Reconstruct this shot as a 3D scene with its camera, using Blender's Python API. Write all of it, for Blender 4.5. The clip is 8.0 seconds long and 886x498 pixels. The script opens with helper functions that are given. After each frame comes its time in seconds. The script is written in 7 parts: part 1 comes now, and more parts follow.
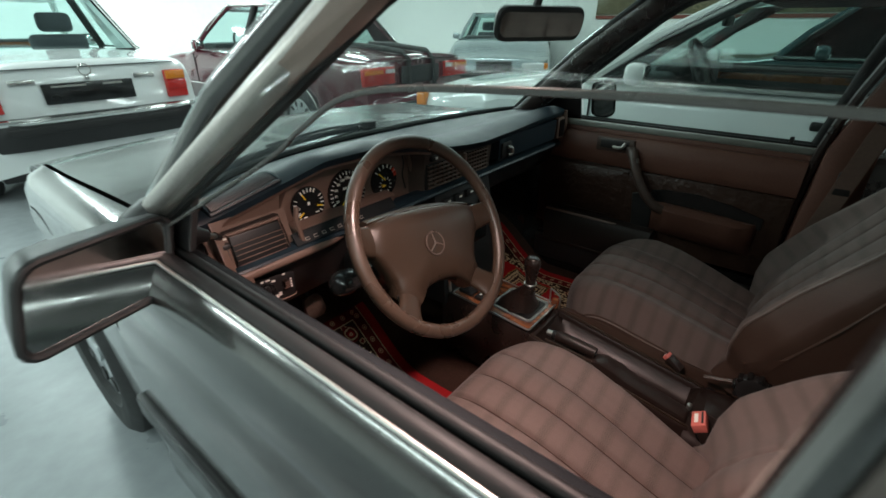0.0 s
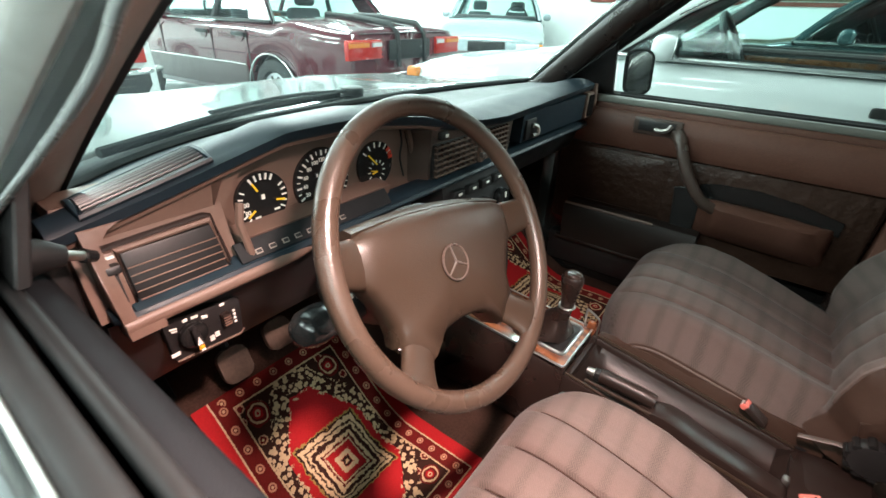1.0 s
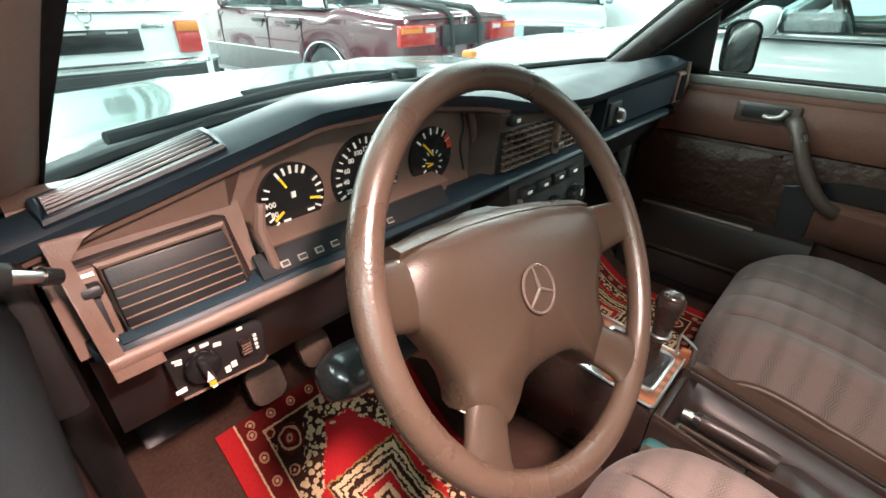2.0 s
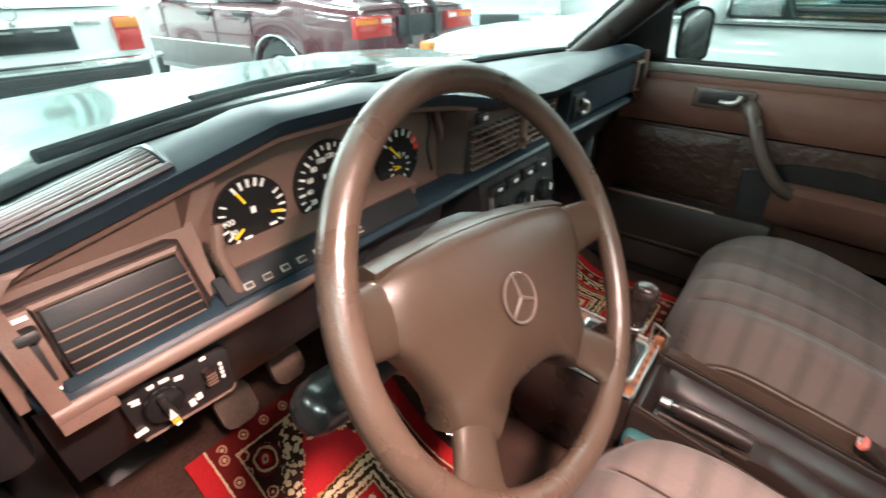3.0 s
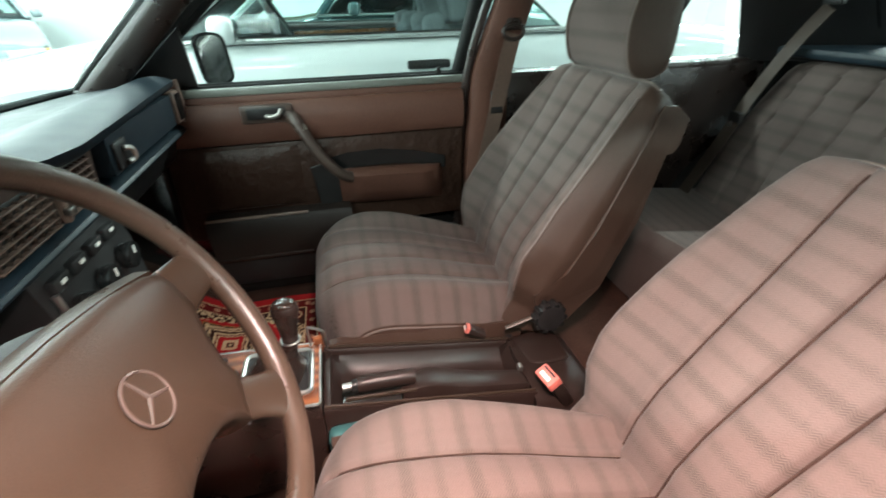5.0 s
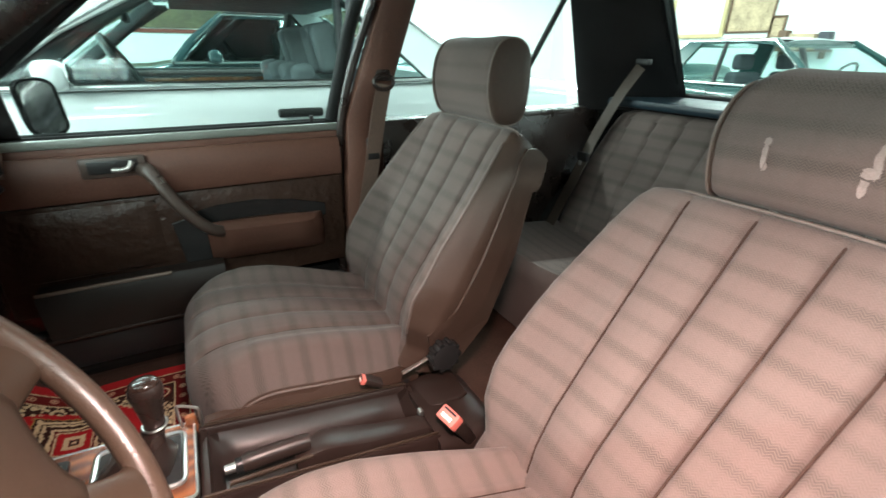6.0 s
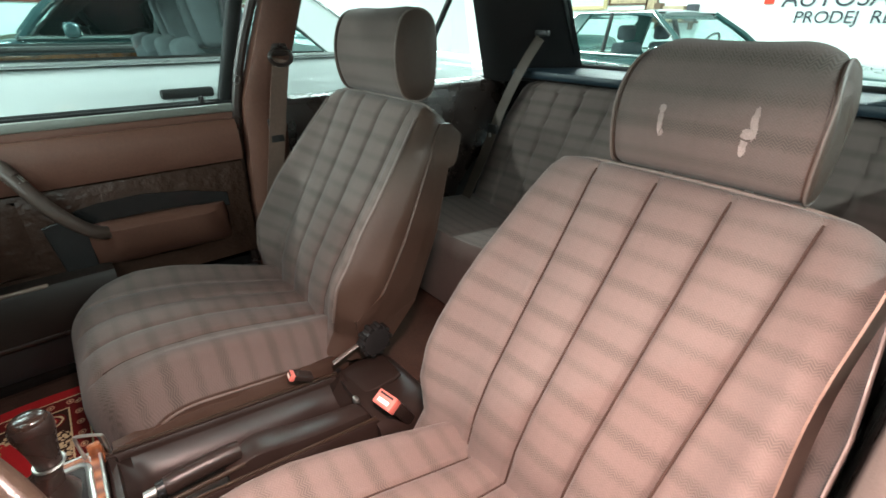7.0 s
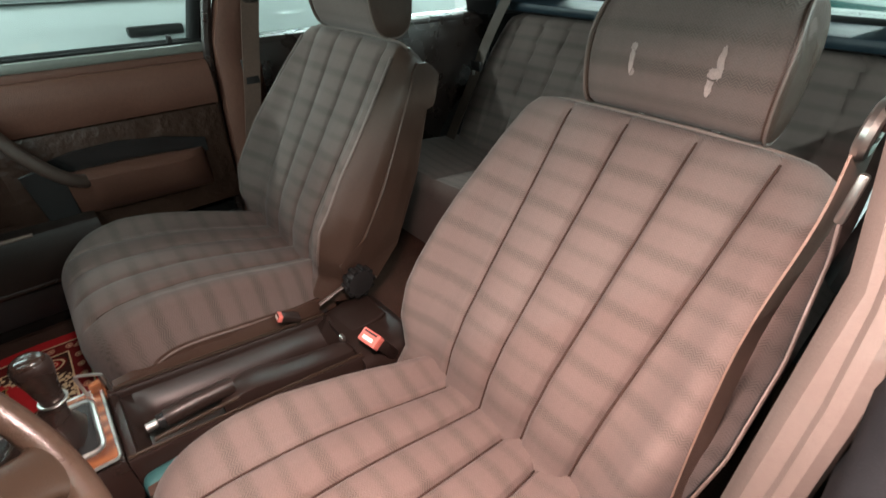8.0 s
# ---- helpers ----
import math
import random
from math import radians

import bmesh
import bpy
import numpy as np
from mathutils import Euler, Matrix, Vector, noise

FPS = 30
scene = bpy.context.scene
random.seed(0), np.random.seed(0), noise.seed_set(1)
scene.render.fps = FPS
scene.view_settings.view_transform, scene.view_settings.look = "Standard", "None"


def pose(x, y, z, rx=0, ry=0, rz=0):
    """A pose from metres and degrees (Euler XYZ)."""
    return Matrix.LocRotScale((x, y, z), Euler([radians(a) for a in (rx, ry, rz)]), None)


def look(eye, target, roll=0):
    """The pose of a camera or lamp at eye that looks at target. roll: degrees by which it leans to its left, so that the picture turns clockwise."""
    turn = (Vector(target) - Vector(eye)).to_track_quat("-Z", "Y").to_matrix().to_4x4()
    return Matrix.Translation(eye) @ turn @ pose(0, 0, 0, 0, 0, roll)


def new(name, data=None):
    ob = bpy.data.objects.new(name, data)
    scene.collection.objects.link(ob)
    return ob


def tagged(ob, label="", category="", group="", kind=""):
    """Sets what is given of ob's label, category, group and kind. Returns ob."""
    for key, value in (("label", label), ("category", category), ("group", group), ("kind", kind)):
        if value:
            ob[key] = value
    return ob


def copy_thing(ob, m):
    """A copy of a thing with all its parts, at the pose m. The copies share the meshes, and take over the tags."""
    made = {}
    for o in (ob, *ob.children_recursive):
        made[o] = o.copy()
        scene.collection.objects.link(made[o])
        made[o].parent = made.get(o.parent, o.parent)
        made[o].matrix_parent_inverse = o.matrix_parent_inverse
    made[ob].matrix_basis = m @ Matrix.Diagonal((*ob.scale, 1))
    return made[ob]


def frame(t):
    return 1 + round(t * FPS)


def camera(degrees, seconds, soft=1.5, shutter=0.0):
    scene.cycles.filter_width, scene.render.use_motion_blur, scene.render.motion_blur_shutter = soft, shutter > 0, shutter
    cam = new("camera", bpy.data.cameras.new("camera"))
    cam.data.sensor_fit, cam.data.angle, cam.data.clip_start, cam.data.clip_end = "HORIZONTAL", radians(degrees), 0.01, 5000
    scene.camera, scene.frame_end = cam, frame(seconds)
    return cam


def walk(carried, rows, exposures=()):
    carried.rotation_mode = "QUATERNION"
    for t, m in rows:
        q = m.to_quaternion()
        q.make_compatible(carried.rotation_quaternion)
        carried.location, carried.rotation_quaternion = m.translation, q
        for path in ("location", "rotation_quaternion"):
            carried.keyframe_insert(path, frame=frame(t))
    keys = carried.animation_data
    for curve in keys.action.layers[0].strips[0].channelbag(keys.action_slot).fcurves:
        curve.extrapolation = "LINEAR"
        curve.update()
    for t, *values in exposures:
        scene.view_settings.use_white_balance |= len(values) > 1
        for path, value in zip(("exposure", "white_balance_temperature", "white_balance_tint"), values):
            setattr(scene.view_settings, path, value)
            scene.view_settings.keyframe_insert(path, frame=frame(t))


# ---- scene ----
cam = camera(89.3, 8.0, soft=1.5, shutter=0.4)
PATH = [
    (0, (-0.991, -0.532, 1.2), (0.402, 0.59, 0.305), 0.0),
    (0.5, (-0.872, -0.389, 1.14), (0.549, 0.66, 0.203), 1.6),
    (1, (-0.789, -0.297, 1.1), (0.631, 0.746, 0.154), 2.1),
    (1.5, (-0.718, -0.228, 1.067), (0.605, 0.913, 0.094), 1.3),
    (1.7, (-0.707, -0.21, 1.061), (0.567, 0.977, 0.077), 0.6),
    (2.8, (-0.669, -0.142, 1.041), (0.638, 0.996, 0.042), 0.3),
    (3, (-0.676, -0.159, 1.06), (0.677, 0.905, 0.042), -0.2),
    (3.5, (-0.673, -0.184, 1.065), (0.849, 0.595, 0.027), -0.5),
    (4, (-0.668, -0.173, 1.059), (0.994, 0.194, 0.008), -1.0),
    (4.5, (-0.66, -0.18, 1.076), (1.041, -0.188, 0.023), -2.2),
    (5, (-0.663, -0.179, 1.076), (1.039, -0.566, 0.098), -1.4),
    (5.2, (-0.671, -0.182, 1.08), (1.032, -0.681, 0.158), -0.7),
    (6.5, (-0.643, -0.183, 1.074), (0.839, -1.234, 0.238), 0.6),
    (7, (-0.637, -0.184, 1.075), (0.724, -1.34, 0.175), 0.5),
    (7.5, (-0.647, -0.195, 1.086), (0.636, -1.366, 0.094), 0.2),
    (8, (-0.669, -0.194, 1.088), (0.571, -1.29, -0.035), 0.1),
]
EXPOSURES = [(0.0, -0.68), (0.3, 0.08), (1.0, 0.92), (1.7, 1.14), (3.0, 1.24), (4.0, 0.94), (5.0, 1.24), (6.5, 1.30), (7.5, 0.96), (8.0, 0.80)]
walk(cam, [(t, look(eye, target, roll)) for t, eye, target, roll in PATH], EXPOSURES)

# ---------------------------------------------------------------- light
world = bpy.data.worlds.new("world")
scene.world = world
world.use_nodes = True
world.node_tree.nodes["Background"].inputs[0].default_value = (0.9, 0.95, 1.0, 1)
world.node_tree.nodes["Background"].inputs[1].default_value = 0.05


def area_lamp(name, place, target, sx, sy, watts, colour, spread=180):
    d = bpy.data.lights.new(name, "AREA")
    d.shape, d.size, d.size_y, d.energy, d.color, d.spread = "RECTANGLE", sx, sy, watts, colour, radians(spread)
    o = new(name, d)
    o.matrix_world = look(place, target)
    return o


COOL, WARM = (0.80, 1.0, 0.97), (1.0, 0.71, 0.645)
ROOM_H = 3.3
TUBES = [(x, y) for x in (-3.6, -0.4, 2.8, 6.0) for y in (-6.2, -2.6, 1.4, 4.8, 8.4)]
TUBES.remove((-0.4, -2.6))
ROW_WATTS = {-6.2: 75, -2.6: 90, 1.4: 50, 4.8: 150, 8.4: 210}
for tx, ty in TUBES:
    watts = ROW_WATTS[ty] * (0.25 if (tx, ty) == (-0.4, 1.4) else 0.6 if tx == -0.4 and ty < 6 else 1.5 if tx < -1 else 1.0)
    area_lamp("tube_glow", (tx, ty, ROOM_H - 0.16), (tx, ty, 0), 0.22, 2.3, watts, COOL)
# added warm fill under the roof, in place of a light carried beside the camera
LAMP = (-0.565, -0.27, 1.280)
area_lamp("courtesy_glow", (LAMP[0], LAMP[1], LAMP[2] - 0.016), (LAMP[0] - 0.07, LAMP[1] - 0.04, LAMP[2] - 0.60), 0.055, 0.10, 12.5, WARM, 130)

# ---------------------------------------------------------------- materials


def surf(name, rgb, rough=0.5, metal=0.0, var=0.18, scale=14.0, bump=0.0, bscale=300.0, bdist=0.002, coat=0.0, spec=0.5, rvar=0.12):
    """A plain surface with colour drift at two scales, uneven gloss and fine relief."""
    m = bpy.data.materials.new(name)
    m.use_nodes = True
    nt = m.node_tree
    nd, ln = nt.nodes, nt.links
    b = nd["Principled BSDF"]
    b.inputs["Metallic"].default_value = metal
    b.inputs["Coat Weight"].default_value = coat
    b.inputs["Coat Roughness"].default_value = 0.04
    b.inputs["Specular IOR Level"].default_value = spec
    tc = nd.new("ShaderNodeTexCoord")
    n1 = nd.new("ShaderNodeTexNoise")
    n1.inputs["Scale"].default_value, n1.inputs["Detail"].default_value = scale, 6
    n2 = nd.new("ShaderNodeTexNoise")
    n2.inputs["Scale"].default_value, n2.inputs["Detail"].default_value = scale * 9, 4
    ln.new(tc.outputs["Object"], n1.inputs["Vector"])
    ln.new(tc.outputs["Object"], n2.inputs["Vector"])
    add = nd.new("ShaderNodeMath")
    add.operation = "ADD"
    ln.new(n1.outputs["Fac"], add.inputs[0])
    ln.new(n2.outputs["Fac"], add.inputs[1])
    mr = nd.new("ShaderNodeMapRange")
    mr.inputs["From Min"].default_value, mr.inputs["From Max"].default_value = 0.6, 1.4
    mr.inputs["To Min"].default_value, mr.inputs["To Max"].default_value = 1 - var, 1 + var
    ln.new(add.outputs[0], mr.inputs["Value"])
    mix = nd.new("ShaderNodeMix")
    mix.data_type, mix.blend_type = "RGBA", "MULTIPLY"
    mix.inputs["Factor"].default_value = 1
    mix.inputs["A"].default_value = (*rgb, 1)
    ln.new(mr.outputs["Result"], mix.inputs["B"])
    ln.new(mix.outputs["Result"], b.inputs["Base Color"])
    rr = nd.new("ShaderNodeMapRange")
    rr.inputs["From Min"].default_value, rr.inputs["From Max"].default_value = 0.3, 0.7
    rr.inputs["To Min"].default_value, rr.inputs["To Max"].default_value = max(0.02, rough - rvar * rough), min(1, rough + rvar)
    ln.new(n1.outputs["Fac"], rr.inputs["Value"])
    ln.new(rr.outputs["Result"], b.inputs["Roughness"])
    if bump:
        n3 = nd.new("ShaderNodeTexNoise")
        n3.inputs["Scale"].default_value, n3.inputs["Detail"].default_value = bscale, 3
        ln.new(tc.outputs["Object"], n3.inputs["Vector"])
        bp = nd.new("ShaderNodeBump")
        bp.inputs["Strength"].default_value, bp.inputs["Distance"].default_value = bump, bdist
        ln.new(n3.outputs["Fac"], bp.inputs["Height"])
        ln.new(bp.outputs["Normal"], b.inputs["Normal"])
    return m


def glow(name, rgb, strength):
    m = bpy.data.materials.new(name)
    m.use_nodes = True
    b = m.node_tree.nodes["Principled BSDF"]
    b.inputs["Base Color"].default_value = (*rgb, 1)
    b.inputs["Emission Color"].default_value = (*rgb, 1)
    b.inputs["Emission Strength"].default_value = strength
    return m


def glass(name, rgb, haze=0.0, alpha_mix=0.06, gloss=0.02, grazing=0.5):
    """Thin pane: mostly clear, with a mirror share that grows at grazing angles."""
    m = bpy.data.materials.new(name)
    m.use_nodes = True
    nt = m.node_tree
    nd, ln = nt.nodes, nt.links
    nd.remove(nd["Principled BSDF"])
    out = nd["Material Output"]
    tr = nd.new("ShaderNodeBsdfTransparent")
    tr.inputs[0].default_value = (*rgb, 1)
    gl = nd.new("ShaderNodeBsdfGlossy")
    gl.inputs["Roughness"].default_value = 0.03 + haze
    fr = nd.new("ShaderNodeLayerWeight")
    fr.inputs["Blend"].default_value = 0.5
    pw = nd.new("ShaderNodeMath")
    pw.operation = "POWER"
    pw.inputs[1].default_value = 4.5
    ln.new(fr.outputs["Facing"], pw.inputs[0])
    sc = nd.new("ShaderNodeMath")
    sc.operation = "MULTIPLY_ADD"
    sc.inputs[1].default_value, sc.inputs[2].default_value = grazing, gloss
    ln.new(pw.outputs[0], sc.inputs[0])
    mx = nd.new("ShaderNodeMixShader")
    ln.new(sc.outputs[0], mx.inputs[0])
    ln.new(tr.outputs[0], mx.inputs[1])
    ln.new(gl.outputs[0], mx.inputs[2])
    last = mx
    if haze:
        df = nd.new("ShaderNodeBsdfDiffuse")
        df.inputs[0].default_value = (0.5, 0.5, 0.5, 1)
        tc = nd.new("ShaderNodeTexCoord")
        mp = nd.new("ShaderNodeMapping")
        mp.inputs["Scale"].default_value = (25, 5, 110)
        mp.inputs["Rotation"].default_value = (0.7, 0, 0)
        ns = nd.new("ShaderNodeTexNoise")
        ns.inputs["Scale"].default_value, ns.inputs["Detail"].default_value = 6, 8
        ln.new(tc.outputs["Object"], mp.inputs["Vector"])
        ln.new(mp.outputs["Vector"], ns.inputs["Vector"])
        rp = nd.new("ShaderNodeMapRange")
        rp.inputs["From Min"].default_value, rp.inputs["From Max"].default_value = 0.45, 0.8
        rp.inputs["To Min"].default_value, rp.inputs["To Max"].default_value = alpha_mix, alpha_mix + 0.012
        ln.new(ns.outputs["Fac"], rp.inputs["Value"])
        m2 = nd.new("ShaderNodeMixShader")
        ln.new(rp.outputs["Result"], m2.inputs[0])
        ln.new(mx.outputs[0], m2.inputs[1])
        ln.new(df.outputs[0], m2.inputs[2])
        last = m2
    ln.new(last.outputs[0], out.inputs["Surface"])
    return m


def fabric(name, light, dark, line, along="Z", check=0.04):
    """Checked wool cloth: soft bands across, thin dark lines lengthwise, fine broken-twill weave."""
    m = bpy.data.materials.new(name)
    m.use_nodes = True
    nt = m.node_tree
    nd, ln = nt.nodes, nt.links
    b = nd["Principled BSDF"]
    b.inputs["Roughness"].default_value = 0.92
    b.inputs["Sheen Weight"].default_value = 0.08
    b.inputs["Sheen Roughness"].default_value = 0.4
    b.inputs["Specular IOR Level"].default_value = 0.2
    tc = nd.new("ShaderNodeTexCoord")
    sp = nd.new("ShaderNodeSeparateXYZ")
    ln.new(tc.outputs["Object"], sp.inputs[0])

    def mth(op, a, c=None):
        k = nd.new("ShaderNodeMath")
        k.operation = op
        for i, q in enumerate((a, c)):
            if q is None:
                continue
            if isinstance(q, (int, float)):
                k.inputs[i].default_value = q
            else:
                ln.new(q, k.inputs[i])
        return k.outputs[0]
    length = sp.outputs[along]
    wob = nd.new("ShaderNodeTexNoise")
    wob.inputs["Scale"].default_value = 9
    ln.new(tc.outputs["Object"], wob.inputs["Vector"])
    w = mth("MULTIPLY", wob.outputs["Fac"], 0.005)
    rag = nd.new("ShaderNodeTexNoise")
    rag.inputs["Scale"].default_value, rag.inputs["Detail"].default_value = 170, 1
    ln.new(tc.outputs["Object"], rag.inputs["Vector"])
    ph = mth("MULTIPLY", mth("ADD", mth("ADD", length, w), mth("MULTIPLY", rag.outputs["Fac"], 0.006)), 2 * math.pi / 0.047)
    s1 = mth("SINE", ph)
    s2 = mth("MULTIPLY", mth("SINE", mth("MULTIPLY", ph, 0.5)), 0.35)
    band = nd.new("ShaderNodeMapRange")
    band.interpolation_type = "SMOOTHSTEP"
    band.inputs["From Min"].default_value, band.inputs["From Max"].default_value = -1.45, 0.25
    ln.new(mth("ADD", s1, s2), band.inputs["Value"])
    c1 = nd.new("ShaderNodeMix")
    c1.data_type = "RGBA"
    c1.inputs["A"].default_value, c1.inputs["B"].default_value = (*dark, 1), (*light, 1)
    ln.new(band.outputs["Result"], c1.inputs["Factor"])
    px = mth("SINE", mth("MULTIPLY", mth("ADD", sp.outputs["X"], mth("MULTIPLY", w, 0.5)), 2 * math.pi / 0.037))
    lx = nd.new("ShaderNodeMapRange")
    lx.inputs["From Min"].default_value, lx.inputs["From Max"].default_value = 0.55, 1.0
    lx.inputs["To Max"].default_value = check
    ln.new(px, lx.inputs["Value"])
    c2 = nd.new("ShaderNodeMix")
    c2.data_type = "RGBA"
    c2.inputs["B"].default_value = (*line, 1)
    ln.new(lx.outputs["Result"], c2.inputs["Factor"])
    ln.new(c1.outputs["Result"], c2.inputs["A"])
    # weave: zigzag twill
    zig = mth("PINGPONG", mth("MULTIPLY", sp.outputs["X"], 1.0), 0.006)
    tw = mth("MULTIPLY", mth("SINE", mth("MULTIPLY", mth("ADD", length, zig), 2 * math.pi / 0.0042)), mth("SUBTRACT", 1.35, band.outputs["Result"]))
    fine = nd.new("ShaderNodeTexNoise")
    fine.inputs["Scale"].default_value, fine.inputs["Detail"].default_value = 500, 2
    ln.new(tc.outputs["Object"], fine.inputs["Vector"])
    hgt = mth("ADD", mth("MULTIPLY", tw, 0.5), fine.outputs["Fac"])
    mr = nd.new("ShaderNodeMapRange")
    mr.inputs["From Min"].default_value, mr.inputs["From Max"].default_value = -0.3, 1.3
    mr.inputs["To Min"].default_value, mr.inputs["To Max"].default_value = 0.74, 1.24
    ln.new(hgt, mr.inputs["Value"])
    wear = nd.new("ShaderNodeTexNoise")
    wear.inputs["Scale"].default_value, wear.inputs["Detail"].default_value = 5, 5
    ln.new(tc.outputs["Object"], wear.inputs["Vector"])
    wr = nd.new("ShaderNodeMapRange")
    wr.inputs["To Min"].default_value, wr.inputs["To Max"].default_value = 0.85, 1.15
    ln.new(wear.outputs["Fac"], wr.inputs["Value"])
    c3 = nd.new("ShaderNodeMix")
    c3.data_type, c3.blend_type = "RGBA", "MULTIPLY"
    c3.inputs["Factor"].default_value = 1
    ln.new(c2.outputs["Result"], c3.inputs["A"])
    ln.new(mth("MULTIPLY", mr.outputs["Result"], wr.outputs["Result"]), c3.inputs["B"])
    ln.new(c3.outputs["Result"], b.inputs["Base Color"])
    bp = nd.new("ShaderNodeBump")
    bp.inputs["Strength"].default_value, bp.inputs["Distance"].default_value = 0.40, 0.0010
    ln.new(hgt, bp.inputs["Height"])
    ln.new(bp.outputs["Normal"], b.inputs["Normal"])
    return m


def rug_material(name, hw, hh):
    """Machine-woven red rug: dark border with motifs, cream scrolls, stepped medallion in the middle."""
    m = bpy.data.materials.new(name)
    m.use_nodes = True
    nt = m.node_tree
    nd, ln = nt.nodes, nt.links
    b = nd["Principled BSDF"]
    b.inputs["Roughness"].default_value = 0.95
    b.inputs["Specular IOR Level"].default_value = 0.1
    tc = nd.new("ShaderNodeTexCoord")
    sp = nd.new("ShaderNodeSeparateXYZ")
    ln.new(tc.outputs["Object"], sp.inputs[0])

    def mth(op, a, c=None):
        k = nd.new("ShaderNodeMath")
        k.operation = op
        for i, q in enumerate((a, c)):
            if q is None:
                continue
            if isinstance(q, (int, float)):
                k.inputs[i].default_value = q
            else:
                ln.new(q, k.inputs[i])
        return k.outputs[0]

    def mixc(f, a, c):
        k = nd.new("ShaderNodeMix")
        k.data_type = "RGBA"
        ln.new(f, k.inputs["Factor"])
        for key, q in (("A", a), ("B", c)):
            if isinstance(q, tuple):
                k.inputs[key].default_value = (*q, 1)
            else:
                ln.new(q, k.inputs[key])
        return k.outputs["Result"]

    def between(v, lo, hi):
        return mth("MULTIPLY", mth("GREATER_THAN", v, lo), mth("LESS_THAN", v, hi))
    red, deep, black, cream, olive = (0.36, 0.015, 0.018), (0.12, 0.011, 0.010), (0.035, 0.014, 0.010), (0.55, 0.41, 0.25), (0.30, 0.20, 0.06)
    ax, ay = mth("MULTIPLY", mth("ABSOLUTE", sp.outputs["X"]), 0.195 / hw), mth("MULTIPLY", mth("ABSOLUTE", sp.outputs["Y"]), 0.285 / hh)
    hw, hh = 0.195, 0.285
    edge = mth("MINIMUM", mth("SUBTRACT", hw, ax), mth("SUBTRACT", hh, ay))

    def wobble(size, amount):
        n = nd.new("ShaderNodeTexNoise")
        n.inputs["Scale"].default_value, n.inputs["Detail"].default_value = size, 2
        ln.new(tc.outputs["Object"], n.inputs["Vector"])
        return mth("MULTIPLY", mth("SUBTRACT", n.outputs["Fac"], 0.5), amount)

    def ring(v, lo, hi, c):
        return mixc(between(v, lo, hi), col, c)
    fine_w, mid_w = wobble(210, 0.012), wobble(70, 0.030)
    edge_f = mth("ADD", edge, mth("MULTIPLY", fine_w, 0.35))
    # field: long red octagon, dark corner pieces outside it, cream scrolls between
    oct_d = mth("MAXIMUM", mth("MAXIMUM", mth("DIVIDE", ax, 0.100), mth("DIVIDE", ay, 0.175)), mth("DIVIDE", mth("ADD", ax, mth("MULTIPLY", ay, 0.75)), 0.158))
    od = mth("ADD", oct_d, mth("ADD", mth("MULTIPLY", mid_w, 7.0), mth("MULTIPLY", fine_w, 10.0)))
    col = mixc(mth("GREATER_THAN", oct_d, 1.0), red, black)
    col = ring(mth("ADD", oct_d, mth("MULTIPLY", mid_w, 2.0)), 0.97, 1.30, black)
    patch = nd.new("ShaderNodeTexVoronoi")
    patch.inputs["Scale"].default_value = 95
    ln.new(tc.outputs["Object"], patch.inputs["Vector"])
    scroll = mth("ADD", patch.outputs["Distance"], mth("MULTIPLY", fine_w, 44.0))
    col = mixc(mth("MULTIPLY", between(od, 0.95, 1.25), mth("LESS_THAN", scroll, 0.50)), col, cream)
    # small blossoms in the dark corners and on the red field
    bud = nd.new("ShaderNodeTexVoronoi")
    bud.inputs["Scale"].default_value, bud.inputs["Randomness"].default_value = 30, 0.75
    ln.new(tc.outputs["Object"], bud.inputs["Vector"])
    bd = mth("ADD", bud.outputs["Distance"], mth("MULTIPLY", fine_w, 20.0))
    outer = mth("GREATER_THAN", oct_d, 1.24)
    col = mixc(mth("MULTIPLY", outer, mth("LESS_THAN", bd, 0.30)), col, deep)
    col = mixc(mth("MULTIPLY", outer, between(bd, 0.22, 0.30)), col, (0.50, 0.30, 0.19))
    col = mixc(mth("MULTIPLY", outer, mth("LESS_THAN", bd, 0.08)), col, cream)
    # corner flowers
    fx, fy = mth("SUBTRACT", ax, hw - 0.102), mth("SUBTRACT", ay, hh - 0.102)
    fr = mth("SQRT", mth("ADD", mth("MULTIPLY", fx, fx), mth("MULTIPLY", fy, fy)))
    fw = mth("ADD", fr, mth("MULTIPLY", mid_w, 0.35))
    for lo, hi, c in ((-1.0, 0.024, deep), (0.0155, 0.0195, cream), (-1.0, 0.010, red), (0.003, 0.006, cream)):
        col = ring(fw, lo, hi, c)
    # border: red edge, cream line, deep band with small flowers, cream line
    col = ring(edge, -1.0, 0.070, deep)
    along_x = mth("LESS_THAN", mth("SUBTRACT", hh, ay), mth("SUBTRACT", hw, ax))
    u = mth("ADD", mth("MULTIPLY", along_x, ax), mth("MULTIPLY", mth("SUBTRACT", 1.0, along_x), ay))
    um = mth("SUBTRACT", mth("MODULO", u, 0.040), 0.020)
    vm = mth("SUBTRACT", edge, 0.050)
    fl = mth("ADD", mth("SQRT", mth("ADD", mth("MULTIPLY", um, um), mth("MULTIPLY", vm, vm))), mth("MULTIPLY", fine_w, 0.25))
    col = ring(fl, 0.0050, 0.0085, (0.45, 0.22, 0.14))
    col = ring(fl, -1.0, 0.0030, (0.55, 0.36, 0.22))
    col = ring(edge, -1.0, 0.031, red)
    for lo in (0.031, 0.068):
        col = ring(edge_f, lo, lo + 0.0035, cream)
